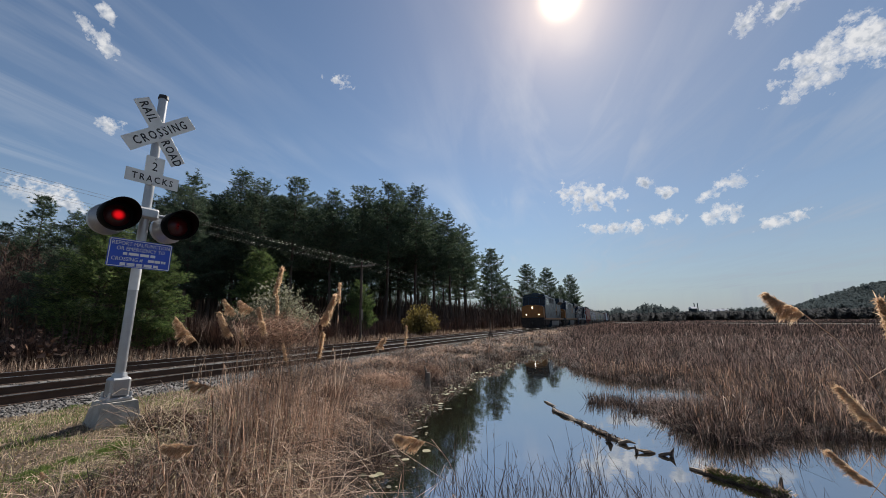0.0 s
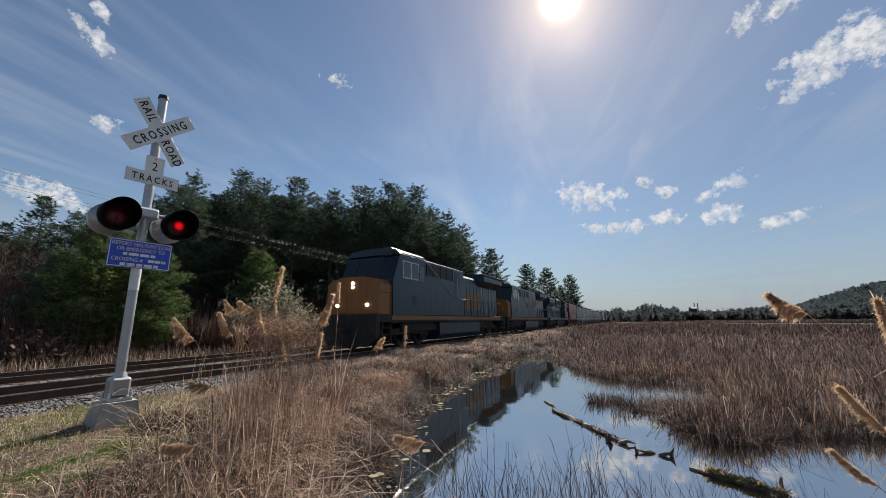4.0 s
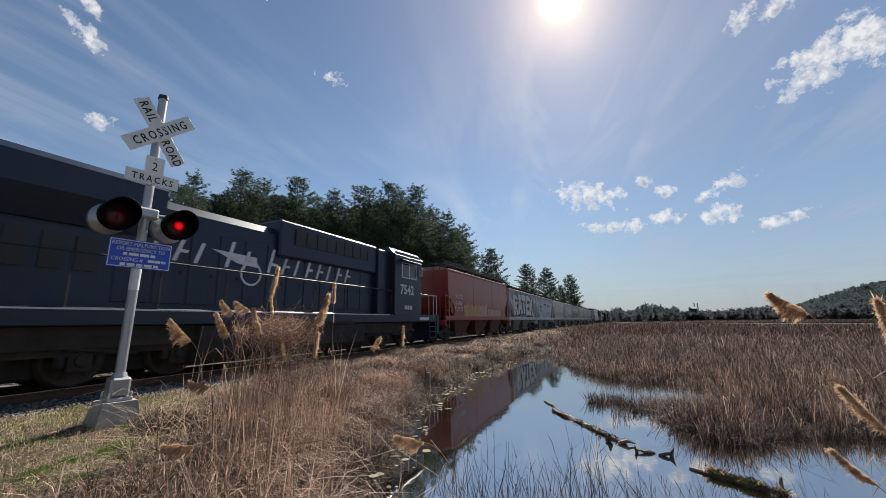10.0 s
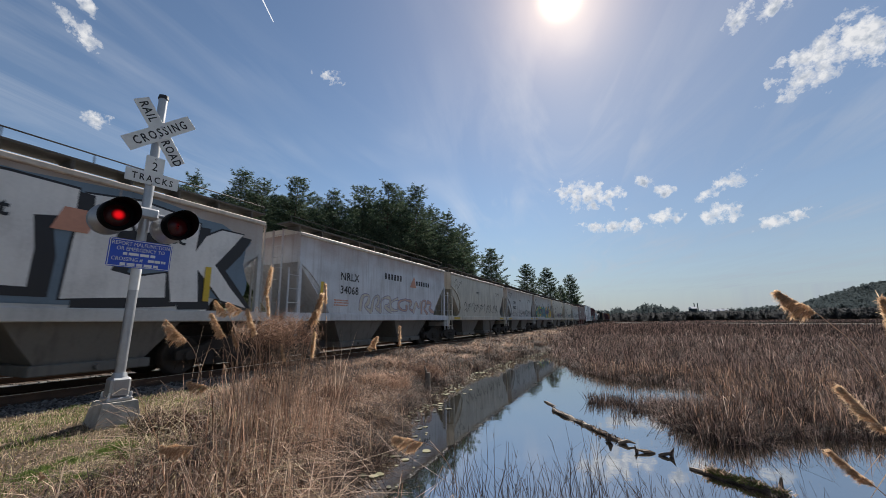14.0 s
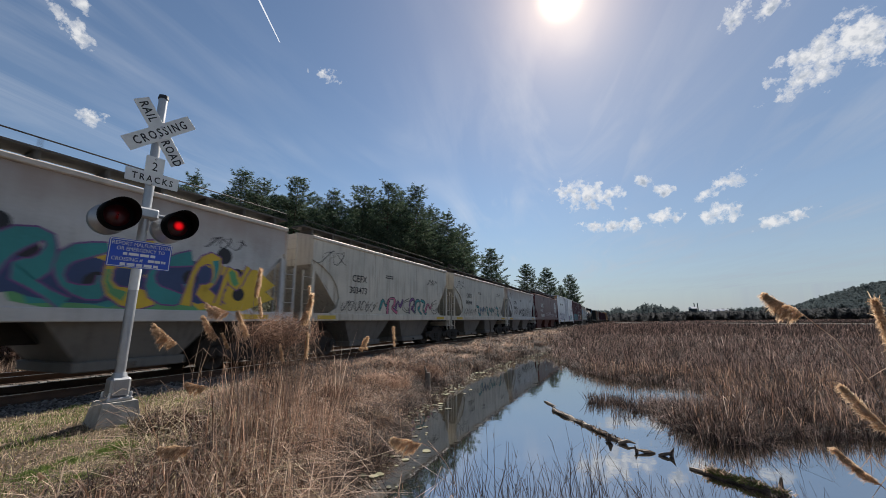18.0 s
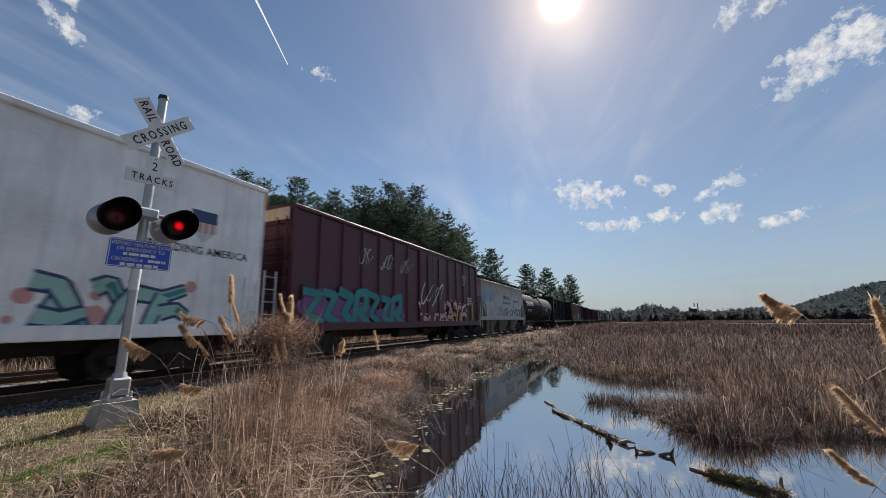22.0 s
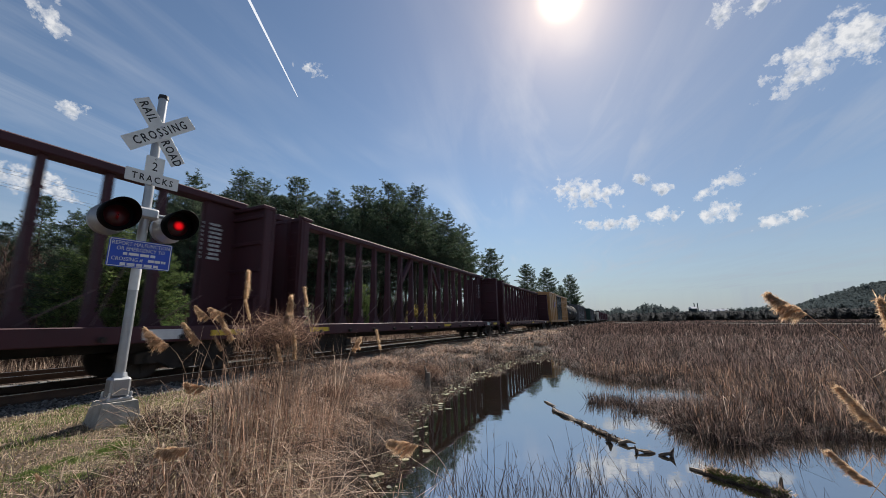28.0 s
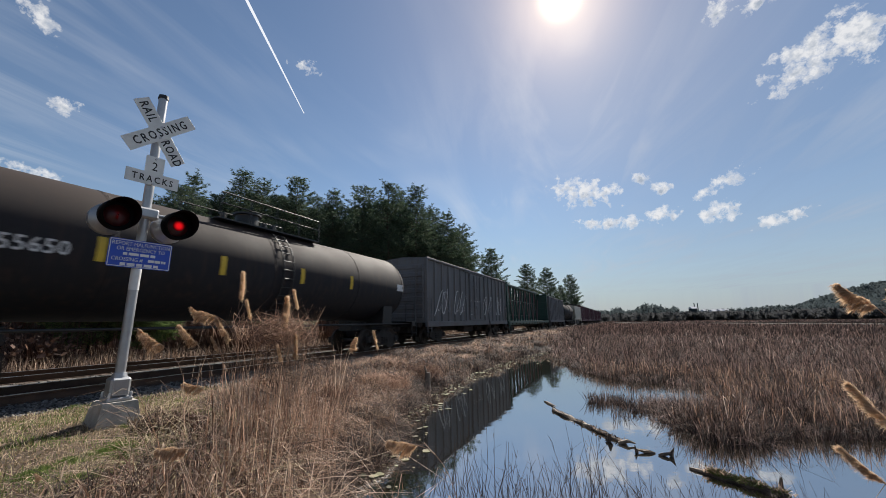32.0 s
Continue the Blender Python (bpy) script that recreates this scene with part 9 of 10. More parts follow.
def shrubs():
    shrub(488, 600, 20.5, 4.5, 5.4, M_TWIG, M_BUD, 1, "grey-green shrub coming into leaf", 620, 9)
    shrub(420, 600, 22.0, 2.8, 3.2, M_TWIG, M_BUD, 2, "grey-green shrub coming into leaf", 320, 6)
    shrub(745, 597, 19.0, 3.5, 4.0, M_TWIG, M_BUDGOLD, 3, "golden shrub coming into bud", 700, 8)
    for i, (x, p, hh, w) in enumerate(((340, 21, 2.4, 4.0), (385, 19.5, 2.6, 3.6), (430, 19, 2.2, 3.4), (570, 20, 2.4, 3.8), (615, 22, 2.6, 4.0), (690, 22, 2.4, 4.0), (810, 21, 2.6, 5.0), (855, 20, 2.6, 5.0), (895, 20, 2.8, 6.0), (20, 24, 3.4, 4.5), (110, 27, 3.6, 5.0))):
        shrub(x, 600, p, hh, w, M_TWIGRED, None, 60 + i, "bare reddish brown bush beside the wood", 900, 0)
    shrub(50, 640, 20.0, 1.6, 3.0, M_TWIGRED, M_KNOT, 4, "low tangled shrub with withered leaves", 500, 1)
    rng = np.random.RandomState(33)
    n = 26000
    s = np.exp(rng.uniform(math.log(10), math.log(150), n)) - 24
    p = np.where(rng.rand(n) < 0.7, rng.uniform(19.5, 25, n), rng.uniform(25, 44, n))
    clump = 0.55 + 0.45 * np.sin(s * 0.55) * np.sin(p * 0.8 + s * 0.2)
    r = np.hypot(p, s)
    blades("bare_thicket", ps_xy(p, s), land(p, s) - 0.02, rng.uniform(0.7, 2.6, n) * (0.5 + 0.6 * clump), np.maximum(0.014, r * 0.0008), 0.22, M_TWIGRED, "bare reddish brown thicket at the edge of the wood", "thicket", 34, 0.3)
    # bare young trees on the far left and along the wood
    n = 2600
    s = rng.uniform(-30, 22, n)
    p = rng.uniform(30, 60, n)
    blades("bare_saplings", ps_xy(p, s), land(p, s), rng.uniform(1.5, 5.0, n), 0.03, 0.2, M_TWIG, "bare saplings in the wood", "saplings", 35, 0.4)
    n = 16000
    s = rng.uniform(12, 170, n)
    p = rng.uniform(40, 78, n)
    blades("wood_understory", ps_xy(p, s), land(p, s), rng.uniform(2.0, 8.5, n), 0.22, 0.25, M_TWIG, "dark tangled understory deep in the wood", "understory", 37, 0.4)
    n = 9000
    s = rng.uniform(45, 260, n)
    p = rng.uniform(17.5, 30, n)
    blades("trackside_brush", ps_xy(p, s), land(p, s), rng.uniform(1.5, 6.0, n), np.maximum(0.03, s * 0.0009), 0.2, M_TWIG, "bare trackside brush", "thicket", 36, 0.4)


shrubs()


# ---- pond clutter ----
def pond():
    nr = np.random.RandomState(6)

    def rough(pts, radii, n, seed, amount=0.35):
        """A knobbly stem through the points."""
        q = np.random.RandomState(seed)
        ring = []
        for i, o in enumerate(pts):
            w = (pts[min(i + 1, len(pts) - 1)] - pts[max(i - 1, 0)]).normalized()
            u = w.cross(Vector((0, 0, 1))).normalized()
            t = u.cross(w)
            ring += [o + (u * math.cos(6.283 * k / n) + t * math.sin(6.283 * k / n)) * radii[i] * (1 + amount * q.uniform(-1, 1)) + w * q.uniform(-0.01, 0.01) for k in range(n)]
        m = len(pts)
        sh = Shape().faces(ring, [(j * n + k, j * n + (k + 1) % n, (j + 1) * n + (k + 1) % n, (j + 1) * n + k) for j in range(m - 1) for k in range(n)])
        return sh.faces(ring, [tuple(reversed(range(n))), tuple(range((m - 1) * n, m * n))])

    def tufts(pts, rad, n, tall, mat, name, parent):
        """Short growth along the top of a log, in clumps."""
        P = np.array([list(q) for q in pts])
        u = np.clip(nr.choice(nr.rand(14), n) + nr.normal(0, 0.035, n), 0, 0.999) * (len(P) - 1)
        i, f = u.astype(int), (u % 1)[:, None]
        c = P[i] * (1 - f) + P[i + 1] * f + nr.normal(0, rad * 0.5, (n, 3)) * np.array([1, 1, 0.3]) + np.array([0, 0, rad * 0.6])
        w = nr.normal(0, 0.005, (n, 3))
        V = np.stack([c - w, c + w, c + nr.normal(0, tall * 0.7, (n, 3)) * np.array([1, 1, 0.4]) + np.array([0, 0, tall * 0.7])], 1).reshape(-1, 3)
        part(name, tri_mesh(name, V, np.arange(3 * n).reshape(-1, 3), mat), None, parent)

    log = empty("floating_log", Matrix.Identity(4), "long broken driftwood log lying in the pond", "log")
    a, b = on_water(979, 728), on_water(1108, 786)
    pts = [a.lerp(b, i / 17) + Vector((nr.normal(0, 0.016), nr.normal(0, 0.02), nr.uniform(0.0, 0.022))) for i in range(18)]
    part("log_stem", rough(pts, [0.045 - 0.0015 * i for i in range(18)], 9, 5, 0.5), M_DRIFT, log)
    tufts(pts, 0.045, 260, 0.035, M_REED, "dead_growth", log)
    q = on_water(1080, 782)
    part("broken_branch", rough([q + Vector((-0.03, 0.02, 0.0)), q + Vector((0.0, 0, 0.05)), q + Vector((-0.02, -0.03, 0.12))], [0.05, 0.035, 0.012], 7, 9), M_BARK, log)
    part("broken_branch", rough([q + Vector((0.1, -0.1, 0.0)), q + Vector((0.2, -0.16, 0.05)), q + Vector((0.3, -0.2, 0.03))], [0.04, 0.024, 0.008], 7, 10), M_DRIFT, log)
    for (x0, y0, x1, y1, hgt, sd) in ((964, 711, 984, 722, 0.03, 21), (1160, 803, 1122, 801, 0.05, 22), (1166, 806, 1192, 809, 0.06, 23), (1222, 830, 1256, 842, 0.02, 24)):
        u, v = on_water(x0, y0), on_water(x1, y1)
        snag = empty("driftwood_snag", Matrix.Identity(4), "jagged snag of driftwood poking from the water", "driftwood", "driftwood snags")
        m = u.lerp(v, 0.55)
        part("snag_stem", rough([u, u.lerp(m, 0.5) + Vector((0, 0, hgt * 0.3)), m + Vector((0, 0, hgt * 0.5)), v + Vector((0, 0, hgt))], [0.02, 0.025, 0.024, 0.008], 7, sd, 0.45), M_DRIFT, snag)
        if sd in (22, 23):
            part("snag_spike", rough([v.lerp(m, 0.3), v.lerp(m, 0.2) + Vector((0.0, 0, hgt)), v + Vector((0.02, 0, hgt * 1.9))], [0.03, 0.02, 0.005], 6, sd + 9), M_BARK, snag)
    mossy = empty("mossy_log", Matrix.Identity(4), "half sunken log covered in yellow-green moss", "log")
    a, b = on_water(1250, 838), on_water(1398, 884)
    pts = [a.lerp(b, i / 11) + Vector((nr.normal(0, 0.012), nr.normal(0, 0.015), 0.01 * math.sin(i * 1.3))) for i in range(12)]
    part("log_stem", rough(pts, [0.035 + 0.03 * math.sin(0.3 + i * 0.24) for i in range(12)], 9, 6, 0.4), M_BARK, mossy)
    tufts(pts, 0.065, 3400, 0.032, M_MOSS, "moss", mossy)
    tufts(pts, 0.05, 260, 0.08, M_STRAW, "dead_grass", mossy)
    part("branch_stub", rough([on_water(1384, 866) + Vector((0, 0, 0)), on_water(1384, 866) + Vector((0.01, 0, 0.12))], [0.025, 0.012], 6, 30), M_BARK, mossy)
    # floating pads and scum along the left bank
    n = 900
    s = 4 + 21 * nr.rand(n) ** 0.8
    left = np.interp(s, [3.8, 4.7, 5.4, 6.6, 9.4, 14, 21.5, 24], [2.9, 3.4, 3.6, 4.1, 4.8, 5.3, 5.2, 4.6])
    p = left - np.abs(nr.normal(0, 0.36, n)) * np.interp(s, [4, 8, 20], [0.9, 0.8, 1.2])
    k = (s > 17) & (nr.rand(n) < 0.5)
    p[k] = nr.uniform(2.2, 5.2, k.sum())
    keep = wet(p, s) > 0.02
    xy = ps_xy(p, s)[keep]
    m = len(xy)
    rr = 0.018 + 0.06 * nr.rand(m) ** 2.2
    V, F = [], []
    for j in range(m):
        e = nr.uniform(0.4, 1.0)
        t = nr.uniform(0, 6.28)
        for q in range(7):
            g = q / 7 * 6.28
            x, y = rr[j] * math.cos(g) * nr.uniform(0.8, 1.1), rr[j] * e * math.sin(g) * nr.uniform(0.8, 1.1)
            V.append((xy[j, 0] + x * math.cos(t) - y * math.sin(t), xy[j, 1] + x * math.sin(t) + y * math.cos(t), 0.006 + 0.006 * nr.rand()))
        F.append(tuple(range(7 * j, 7 * j + 7)))
    tagged(new("lily_pads", tri_mesh("lily_pads", np.array(V), np.array(F), M_PAD)), "withered lily pads and scum floating along the bank", "lily pads", kind="stuff")
    st = spot(5.0, 9.6)
    stump = empty("stump", pose(st.x, st.y, -0.05), "dark rotten stump at the water's edge", "stump")
    part("stump_wood", Shape().cyl((0, 0, 0), (0.03, 0, 0.6), 0.1, 0.07, 9).cyl((0.02, 0, 0.45), (-0.06, 0.02, 0.78), 0.05, 0.02, 7), M_TIE, stump)


pond()


# ---- distance ----
def distance():
    rng = np.random.RandomState(12)
    # low wood along the far side of the marsh, and the wooded hill: crowns of many small sprays
    def wood(name, feet, wide, tall, per, spray, mat, label, category, seed):
        q = np.random.RandomState(seed)
        i = np.repeat(np.arange(len(feet)), per)
        n = len(i)
        u = q.rand(n) ** 0.8
        pine = (q.rand(len(feet)) < 0.4)[i]
        prof = np.where(pine, 1.05 - 0.9 * u, np.sin(np.clip(0.25 + u * 0.72, 0, 1) * math.pi) ** 0.6)
        g, k = q.uniform(0, 6.283, n), np.sqrt(q.rand(n))
        c = feet[i] + np.stack([np.cos(g) * k * prof * wide[i] / 2, np.sin(g) * k * prof * wide[i] / 2, tall[i] * (0.12 + 0.88 * u)], -1)
        e1, e2 = q.normal(0, spray, (n, 3)), q.normal(0, spray, (n, 3))
        V = np.stack([c - e1, c + e2, c + e1], 1).reshape(-1, 3)
        me = tri_mesh(name, V, np.arange(3 * n).reshape(-1, 3), mat)
        up = np.zeros((3 * n, 3))
        up[:, 2] = 1.0   # far crowns are shaded as one soft mass, not leaf by leaf
        me.normals_split_custom_set_from_vertices(up)
        tagged(new(name, me), label, category, kind="stuff")

    rise = lambda x: np.interp(x, [1330, 1400, 1440, 1480, 1520, 1568, 1700], [2, 8, 18, 25, 33, 38, 44]) * 0.86
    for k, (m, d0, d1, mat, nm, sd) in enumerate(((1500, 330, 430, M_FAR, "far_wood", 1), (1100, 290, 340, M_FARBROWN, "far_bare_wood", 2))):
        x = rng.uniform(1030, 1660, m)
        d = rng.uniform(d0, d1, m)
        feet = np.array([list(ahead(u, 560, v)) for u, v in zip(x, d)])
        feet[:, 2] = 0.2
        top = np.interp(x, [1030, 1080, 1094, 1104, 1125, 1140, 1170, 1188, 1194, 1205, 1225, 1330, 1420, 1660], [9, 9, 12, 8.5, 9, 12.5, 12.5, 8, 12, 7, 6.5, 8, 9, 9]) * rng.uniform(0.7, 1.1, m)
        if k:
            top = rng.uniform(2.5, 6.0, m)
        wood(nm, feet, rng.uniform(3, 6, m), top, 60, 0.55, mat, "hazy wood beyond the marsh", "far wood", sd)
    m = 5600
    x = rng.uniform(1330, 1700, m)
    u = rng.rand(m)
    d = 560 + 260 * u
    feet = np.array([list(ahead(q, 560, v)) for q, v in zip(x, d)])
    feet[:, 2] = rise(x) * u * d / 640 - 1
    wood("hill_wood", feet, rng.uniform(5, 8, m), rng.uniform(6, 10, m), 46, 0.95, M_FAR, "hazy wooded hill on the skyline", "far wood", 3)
    pts, fs = [], []
    xs = np.linspace(1320, 1720, 26)
    for x in xs:
        for u in np.linspace(0, 1, 6):
            q = ahead(x, 560, 560 + 260 * u)
            pts.append((q.x, q.y, rise(x) * u * (560 + 260 * u) / 640 - 1))
    for i in range(25):
        for j in range(5):
            fs.append((i * 6 + j, (i + 1) * 6 + j, (i + 1) * 6 + j + 1, i * 6 + j + 1))
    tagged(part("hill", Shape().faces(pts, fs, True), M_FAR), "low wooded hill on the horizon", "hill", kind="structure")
    # houses and chimneys in the gap
    for x, y, w, h in ((1226, 545, 3.5, 5), (1262, 550, 3, 4), (1276, 549, 4, 4), (1284, 549, 2.5, 4), (1246, 550, 2.5, 4)):
        q = ahead(x, y, 325)
        hs = empty("far_house", pose(q.x, q.y, 0.3, 0, 0, 0), "small pale house far off beyond the marsh", "house", "far houses")
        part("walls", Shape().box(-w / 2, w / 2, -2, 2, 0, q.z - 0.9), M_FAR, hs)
        part("roof", Shape().prism([(-2.2, q.z - 0.9), (0, q.z + 0.5), (2.2, q.z - 0.9)], -w / 2 - 0.3, w / 2 + 0.3, "x"), M_ROOF, hs)
    for x in (1228, 1234):
        q = ahead(x, 537, 330)
        ch = empty("far_chimney", pose(q.x, q.y, 0), "thin chimney far beyond the marsh", "chimney", "far chimneys")
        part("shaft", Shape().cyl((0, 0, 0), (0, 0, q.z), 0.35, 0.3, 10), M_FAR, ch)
    # the other line on its low causeway across the marsh
    a, b = ahead(1110, 571.5, 175), ahead(1600, 570, 100)
    way = (b - a).normalized()
    side = Vector((-way.y, way.x, 0))
    L = (b - a).length
    cz = empty("causeway", Matrix.Translation((a.x, a.y, 0)) @ Matrix.Rotation(math.atan2(way.y, way.x), 4, "Z"), "low dark causeway with a second railway line across the marsh", "causeway", kind="structure")
    part("embankment", Shape().prism([(-3, 0), (-1.8, 0.62), (1.8, 0.62), (3, 0)], -20, L + 60, "x"), M_MUD, cz)
    for y in (-0.75, 0.75):
        part("rail", Shape().box(-20, L + 60, y - 0.04, y + 0.04, 0.62, 0.82), M_RAIL, cz)


distance()


# ---- clouds ----
SKY_FAR = 3600.0
CLOUDS = []


def cloud_material():
    m = bpy.data.materials.new("cloud")
    m.use_nodes = True
    nt = m.node_tree
    n, l = nt.nodes, nt.links
    n.remove(n["Principled BSDF"])
    co, info = n.new("ShaderNodeTexCoord"), n.new("ShaderNodeObjectInfo")
    uv = n.new("ShaderNodeVectorMath")
    uv.operation = "LENGTH"
    cen = n.new("ShaderNodeVectorMath")
    cen.operation = "MULTIPLY_ADD"
    cen.inputs[1].default_value, cen.inputs[2].default_value = (2, 2, 0), (-1, -1, 0)
    l.new(co.outputs["UV"], cen.inputs[0]), l.new(cen.outputs[0], uv.inputs[0])
    off = n.new("ShaderNodeVectorMath")
    off.operation = "ADD"
    comb = n.new("ShaderNodeCombineXYZ")
    mul = n.new("ShaderNodeMath")
    mul.operation = "MULTIPLY"
    mul.inputs[1].default_value = 9000.0
    l.new(info.outputs["Random"], mul.inputs[0]), l.new(mul.outputs[0], comb.inputs[2])
    l.new(co.outputs["Object"], off.inputs[0]), l.new(comb.outputs[0], off.inputs[1])
    big = n.new("ShaderNodeTexNoise")
    big.inputs["Scale"].default_value, big.inputs["Detail"].default_value, big.inputs["Roughness"].default_value = 0.011, 13, 0.64
    l.new(off.outputs[0], big.inputs["Vector"])

    def mt(op, a, b, c=None, clamp=False):
        k = n.new("ShaderNodeMath")
        k.operation, k.use_clamp = op, clamp
        for i, v in enumerate((a, b, c)):
            if v is None:
                continue
            if isinstance(v, (int, float)):
                k.inputs[i].default_value = v
            else:
                l.new(v, k.inputs[i])
        return k.outputs[0]

    body = mt("SUBTRACT", mt("MULTIPLY_ADD", big.outputs["Fac"], 3.4, -1.2), mt("POWER", uv.outputs["Value"], 1.5))
    alpha = mt("MULTIPLY", body, 1.7, clamp=True)
    alpha = mt("MULTIPLY", alpha, mt("MULTIPLY_ADD", alpha, -0.35, 1.25), clamp=True)
    shade = n.new("ShaderNodeMix")
    shade.data_type = "RGBA"
    shade.inputs[6].default_value, shade.inputs[7].default_value = (0.97, 0.97, 0.98, 1), (0.46, 0.52, 0.61, 1)
    up = n.new("ShaderNodeSeparateXYZ")
    l.new(cen.outputs[0], up.inputs[0])
    soft = n.new("ShaderNodeTexNoise")
    soft.inputs["Scale"].default_value, soft.inputs["Detail"].default_value = 0.02, 8
    l.new(off.outputs[0], soft.inputs["Vector"])
    # sunlit white and shaded, greyer thick undersides are painted into the cloud's glow
    under = mt("MULTIPLY_ADD", up.outputs[1], -0.7, mt("MULTIPLY_ADD", soft.outputs["Fac"], 4.0, -1.75))
    l.new(mt("MULTIPLY", under, mt("MULTIPLY", body, 1.6, clamp=True), clamp=True), shade.inputs[0])
    em, tr, mx = n.new("ShaderNodeEmission"), n.new("ShaderNodeBsdfTransparent"), n.new("ShaderNodeMixShader")
    em.inputs[1].default_value = 0.57
    l.new(shade.outputs[2], em.inputs[0])
    l.new(alpha, mx.inputs[0]), l.new(tr.outputs[0], mx.inputs[1]), l.new(em.outputs[0], mx.inputs[2])
    l.new(mx.outputs[0], n["Material Output"].inputs[0])
    return m


def sky_patch(name, x, y, w, h, turn, mat, label, category):
    """A flat far cloud, square to the line of sight."""
    c = Vector(EYE) + ray_to(x, y) * SKY_FAR
    ex = ray_to(x + 5, y) - ray_to(x - 5, y)
    wide = ex.length / 10 * SKY_FAR * w / 2
    high = (ray_to(x, y + 5) - ray_to(x, y - 5)).length / 10 * SKY_FAR * h / 2
    rot = (-ray_to(x, y)).to_track_quat("Z", "Y").to_matrix().to_4x4()
    me = mesh_of(name, Shape().faces([(-wide, -high, 0), (wide, -high, 0), (wide, high, 0), (-wide, high, 0)], [(0, 1, 2, 3)]), mat)
    me.uv_layers.new(name="UVMap").data.foreach_set("uv", [0, 0, 1, 0, 1, 1, 0, 1])
    ob = new(name, me)
    ob.matrix_basis = Matrix.Translation(c) @ rot @ Matrix.Rotation(radians(turn), 4, "Z")
    return tagged(ob, label, category, "clouds"), rot @ Matrix.Rotation(radians(turn), 4, "Z")


def clouds():
    mat = cloud_material()
    data = ((180, 18, 110, 40, -30, -120), (176, 72, 140, 52, -48, -112), (196, 222, 70, 44, -20, -80), (607, 146, 80, 34, -10, -60), (1320, 36, 90, 60, 25, -50), (1452, 108, 300, 130, 33, -22), (1395, 8, 150, 50, 10, -40),
            (1045, 350, 190, 80, -12, -9), (1145, 322, 56, 34, 0, -8), (1092, 402, 180, 36, -5, -9), (1180, 388, 100, 44, 8, -8), (1280, 330, 150, 52, 18, -5), (1278, 378, 120, 52, 10, -4), (1388, 388, 150, 40, 14, -3),
            (85, 345, 260, 70, -12, -30), (1545, 70, 130, 150, 20, -18), (1178, 340, 70, 30, 0, -8))
    for x, y, w, h, turn, drift in data:
        ob, rot = sky_patch("cloud", x, y, w, h, turn, mat, "small white fair-weather cloud", "cloud")
        CLOUDS.append((ob, rot, x, y, drift))


clouds()


def contrail():
    m = bpy.data.materials.new("contrail")
    m.use_nodes = True
    nt = m.node_tree
    n, l = nt.nodes, nt.links
    n.remove(n["Principled BSDF"])
    em, tr, mx = n.new("ShaderNodeEmission"), n.new("ShaderNodeBsdfTransparent"), n.new("ShaderNodeMixShader")
    # the trail's sunlit white is put in as glow
    em.inputs[1].default_value = 0.68
    em.inputs[0].default_value = (0.93, 0.95, 1, 1)
    mx.inputs[0].default_value = 0.9
    l.new(tr.outputs[0], mx.inputs[1]), l.new(em.outputs[0], mx.inputs[2]), l.new(mx.outputs[0], n["Material Output"].inputs[0])
    a = Vector(EYE) + ray_to(537, 200) * SKY_FAR
    b = Vector(EYE) + ray_to(380, -110) * SKY_FAR
    way = b - a
    wide = way.normalized().cross(ray_to(470, 60)).normalized()
    k = 13.0
    me = mesh_of("contrail", Shape().faces([-wide * 3.0, wide * 3.0, way + wide * k, way - wide * k], [(0, 1, 2, 3)]), m)
    ob = tagged(new("contrail", me), "thin straight white aircraft vapour trail", "contrail")
    ob.matrix_basis = Matrix.Translation(a)
    return ob


TRAIL = contrail()


# ---- foreground plume reeds ----
SWAYERS = []


def plumes():
    near = (((484, 519), (499, 473), 5.2, 0.34, 0.06), ((597, 537), (599, 501), 5.6, 0.26, 0.0), ((562, 574), (589, 523), 5.4, 0.3, -0.05), ((562, 634), (571, 589), 5.2, 0.28, -0.06), ((349, 603), (316, 565), 4.7, 0.42, 0.12), ((413, 595), (393, 553), 4.9, 0.34, 0.1),
            ((419, 556), (400, 531), 5.1, 0.5, 0.06), ((449, 549), (424, 533), 5.1, 0.5, 0.05), ((469, 592), (457, 544), 5.0, 0.34, 0.04), ((491, 559), (490, 524), 5.3, 0.4, 0.0), ((664, 618), (682, 597), 5.6, 0.4, -0.08), ((719, 610), (721, 577), 6.2, 0.26, -0.02),
            ((346, 789), (292, 788), 3.4, 0.3, 0.3), ((373, 684), (338, 675), 4.6, 0.4, 0.14), ((752, 782), (704, 770), 3.6, 0.34, 0.35), ((508, 640), (502, 610), 5.0, 0.3, 0.0), ((436, 612), (428, 585), 5.0, 0.34, 0.05), ((86, 846), (74, 836), 3.9, 0.5, 0.1))
    for i, (low, top, d, full, fx) in enumerate(near):
        ob, base = plume_reed((fx, -0.12), low, top, d, full * 1.3, 50 + i, 0.0028, 0.75)
        SWAYERS.append((ob, base, 1.0 if low[1] < 640 else 0.25, i))
    close = (((1420, 558), (1352, 520), 1.7, 0.42, 0.25), ((1592, 640), (1551, 536), 1.6, 0.46, 0.2), ((1578, 772), (1488, 686), 1.9, 0.4, 0.35), ((1556, 862), (1474, 798), 1.8, 0.34, 0.35))
    for i, (low, top, d, full, fx) in enumerate(close):
        ob, base = plume_reed((fx, -0.05), low, top, d, full, 80 + i, 0.0014, 0.8 if i == 0 else 0.4)
        SWAYERS.append((ob, base, (-1.0, -0.2, -0.1, -0.08)[i], 20 + i))


plumes()


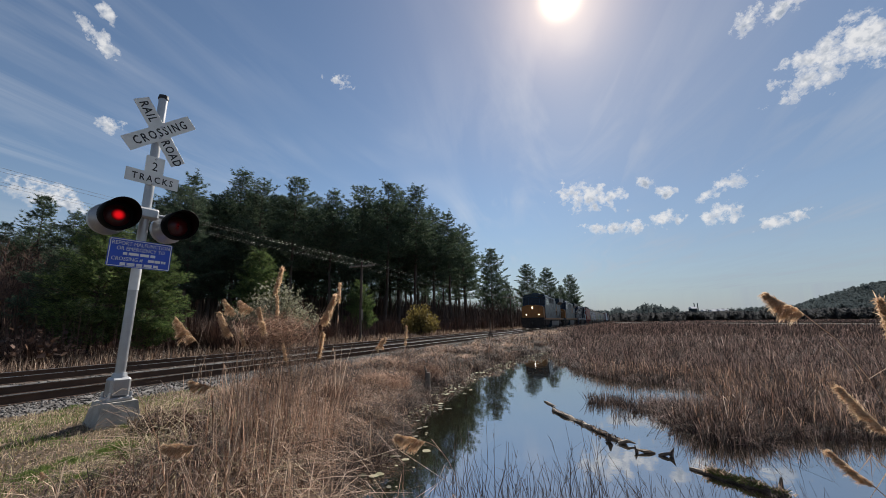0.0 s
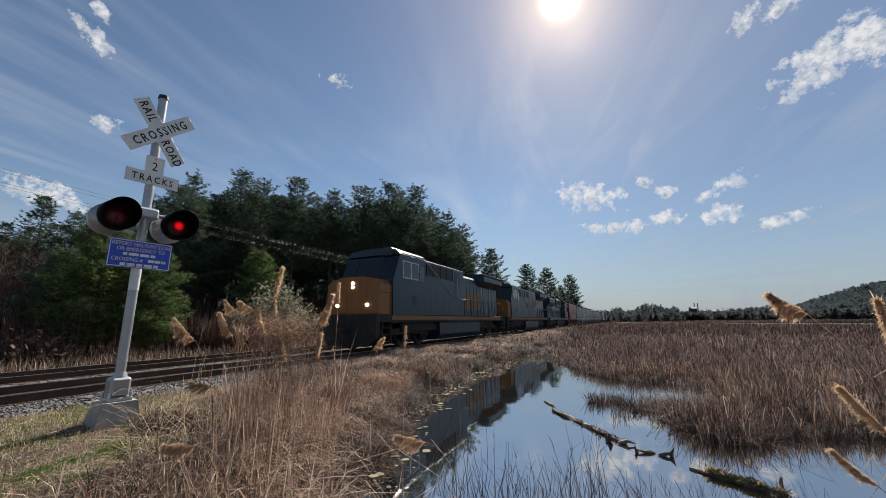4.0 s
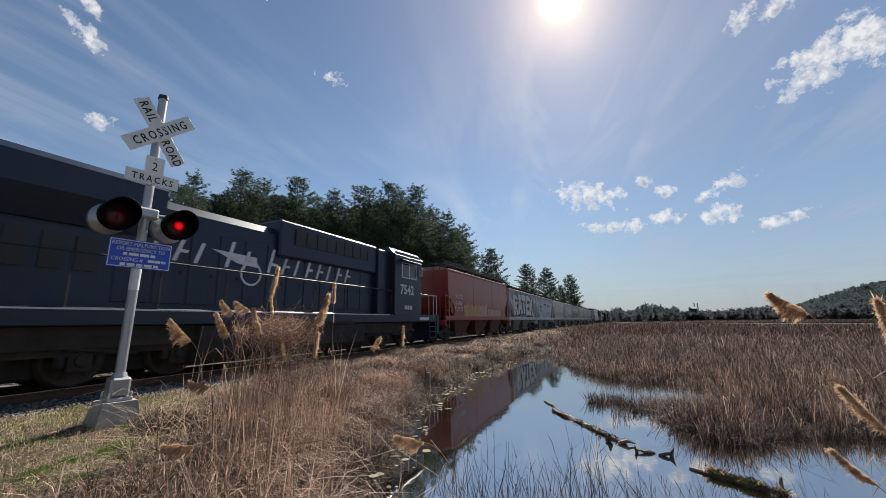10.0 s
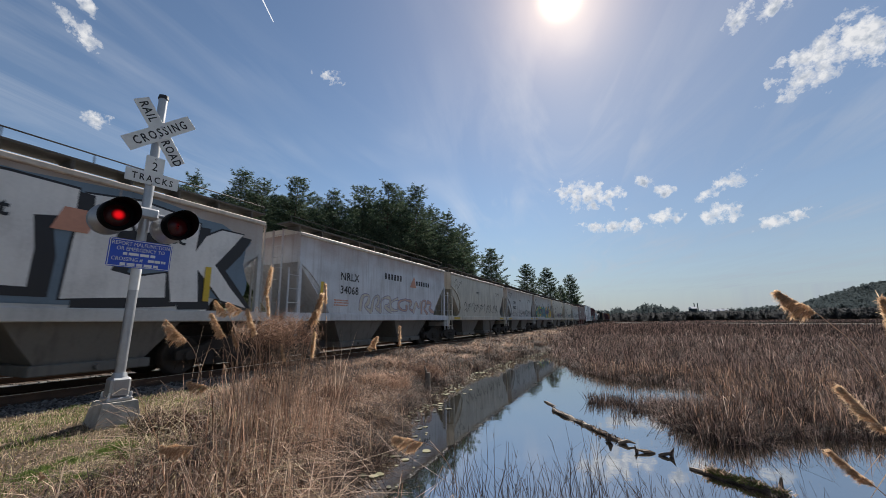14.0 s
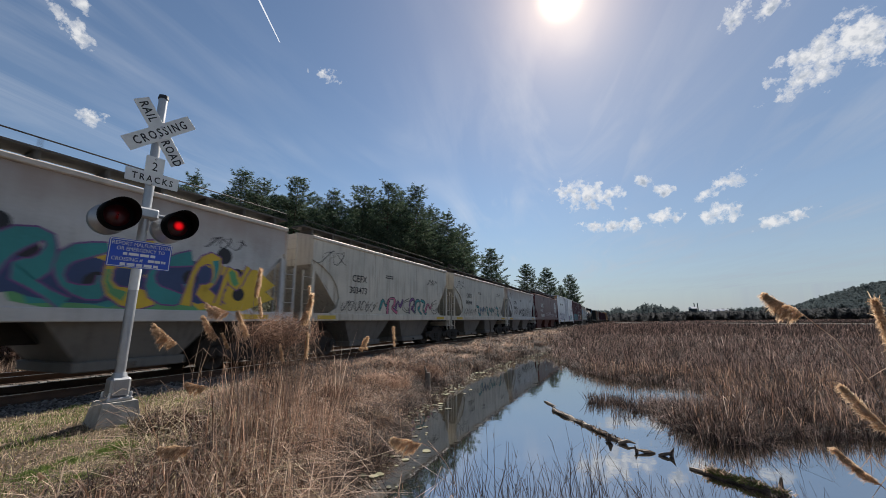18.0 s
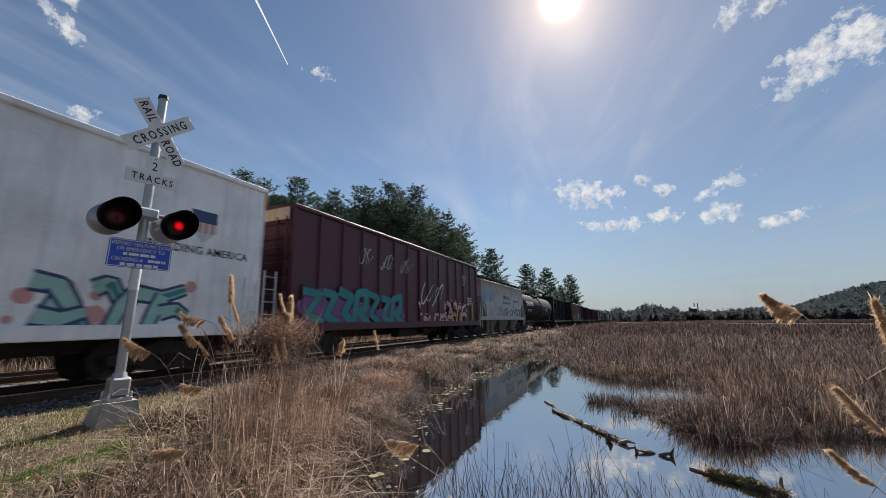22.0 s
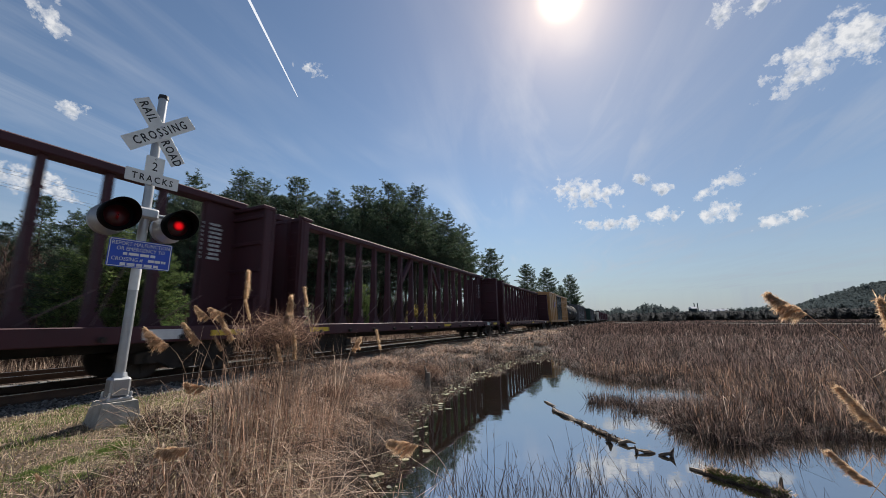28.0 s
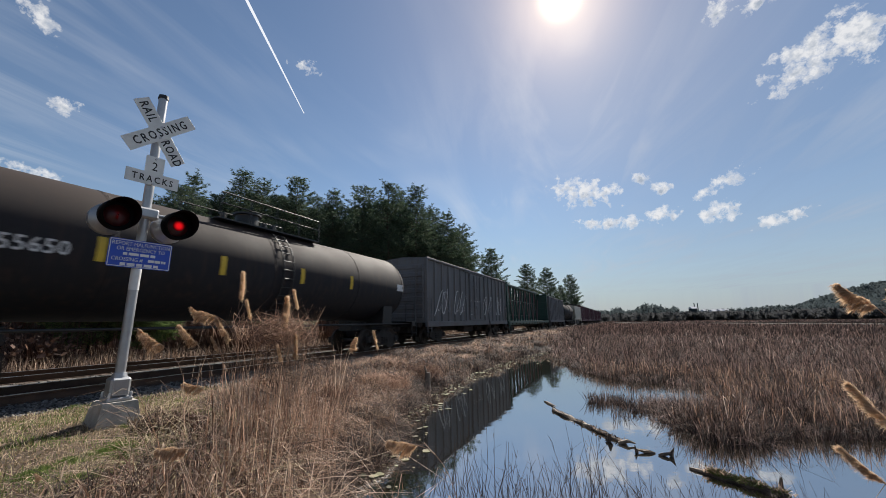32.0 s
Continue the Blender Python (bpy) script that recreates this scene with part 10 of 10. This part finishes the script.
# ---- what moves ----
def travelled(t):
    """How far the train has come since the clip's start."""
    if t <= 16.5:
        return 9.29 * t
    d = 9.29 * 16.5
    u = min(t, 17.2) - 16.5
    d += 9.29 * u + (18.65 - 9.29) * u * u / 1.4
    return d + 18.65 * max(0.0, t - 17.2)


def when(d):
    """The time at which the train has come that far."""
    lo, hi = -60.0, 90.0
    for _ in range(40):
        m = (lo + hi) / 2
        lo, hi = (m, hi) if travelled(m) < d else (lo, m)
    return lo


def motions():
    times = [0.0, 0.1, 0.3] + [0.8 + 0.8 * i for i in range(19)] + [16.3, 16.5, 16.7, 16.9, 17.1, 17.3, 17.6] + [18.4 + 0.8 * i for i in range(17)] + [31.8, 31.9, 32.0]
    for car, mid in CARS:
        walk(car, [(t, on_track(mid - travelled(t))) for t in times])
    for w, mid, x, place, r in WHEELS:
        t0, t1 = max(0.0, when(mid + x - 48)), min(32.0, when(mid + x + 7))
        if t1 - t0 < 0.3:
            continue
        d0, d1 = travelled(t0), travelled(t1)
        n = max(2, int((d1 - d0) / (r * 1.35)) + 1)
        rows = [(0.0, (t0, 0.0))] if t0 > 0.1 else []
        for i in range(n + 1):
            d = d0 + (d1 - d0) * i / n
            rows.append((when(d) if 0 < i < n else (t0, t1)[i == n], (None, d - d0)))
        if t1 < 31.9:
            rows.append((32.0, (None, d1 - d0)))
        walk(w, [(t, Matrix.Translation(place) @ Matrix.Rotation(-a[1] / r, 4, "Y")) for t, a in rows])
    lean = ((0, 0), (3.0, -2), (6, -4), (7.5, -6), (9, -12), (11, -14), (13, -26), (14.5, -30), (16.5, -66), (17.2, -20), (18.0, -55), (18.5, -35), (19, -70), (19.5, -64), (20.4, -91), (21.3, -130), (22.3, -120), (23, -110), (23.6, -80), (24.3, -118), (25, -72), (25.5, -76), (27.5, -60), (28, -90),
            (29, -62), (30.2, -65), (31.2, -88), (32, -102))
    gust = ((0, 2, 6, 8, 12, 14, 17, 19, 21, 23, 25, 27.5, 28, 29, 30, 32), (-2, 2, 12, 6, 14, 18, 16, 2, 4, -20, -22, 0, 2, 78, 135, 133))
    for ob, base, k, i in SWAYERS:
        rows = []
        for t, px in lean if k > 0 else list(zip(*gust)):
            a = px * 0.17 * k * (0.85 + 0.15 * math.sin(i * 2.1 + t * 1.7)) + 0.6 * math.sin(i + t * 2.3) * abs(k)
            if k < 0:
                a = -k * 0.067 * np.interp(t, gust[0], gust[1]) + 0.5 * math.sin(i * 1.3 + t * 0.9)
            rows.append((t, Matrix.Translation(base) @ Matrix.Rotation(radians(a), 4, "Y")))
        walk(ob, rows)
    pace = lambda t: travelled(t) / travelled(32.0)
    for ob, rot, x, y, drift in CLOUDS:
        rise = 0.42 if y < 280 else 0.9
        walk(ob, [(t, Matrix.Translation(Vector(EYE) + ray_to(x + drift * pace(t), y + drift * rise * pace(t)) * SKY_FAR) @ rot) for t in (0, 0.2, 8, 16, 16.8, 17.6, 24, 31.8, 32)])
    left_on = ((-1, 0.53), (1.43, 2.2), (2.85, 3.7), (4.4, 5.1), (6.0, 6.65), (7.7, 8.3), (9.2, 9.85), (10.8, 11.6), (12.2, 12.85), (13.7, 14.3), (15.2, 15.9), (16.8, 17.1), (18.3, 18.75), (19.75, 20.2), (21.5, 21.9), (22.17, 22.5), (22.95, 23.25),
               (23.8, 24.15), (24.5, 24.85), (25.3, 25.6), (26.2, 26.5), (26.95, 27.25), (27.65, 27.95), (28.25, 28.55), (29.15, 29.45), (29.9, 30.1), (30.55, 30.85), (31.35, 31.65))
    for bulb, place, k, away in FLASH:
        rows, state = [], None
        lit = lambda t: any(a <= t < b for a, b in left_on) == (k == 0)
        at = lambda t, on: (t, Matrix.Translation(place) @ Matrix.Rotation(0 if on else away, 4, "Z"))
        rows.append(at(0.0, lit(0.0)))
        for a, b in left_on:
            for t in (a, b):
                if t > 0:
                    rows += [at(t - 0.05, lit(t - 0.05)), at(t + 0.05, lit(t + 0.05))]
        rows.append(at(32.0, lit(32.0)))
        walk(bulb, rows)
    tips = ((0, 448, -95), (6.5, 464, -32), (13, 481, 30), (16.5, 491, 62), (19, 498, 84), (23, 513, 125), (28, 527, 172), (32, 538, 201))
    walk(TRAIL, [(t, Matrix.Translation(Vector(EYE) + ray_to(x, y) * SKY_FAR)) for t, x, y in tips])


motions()
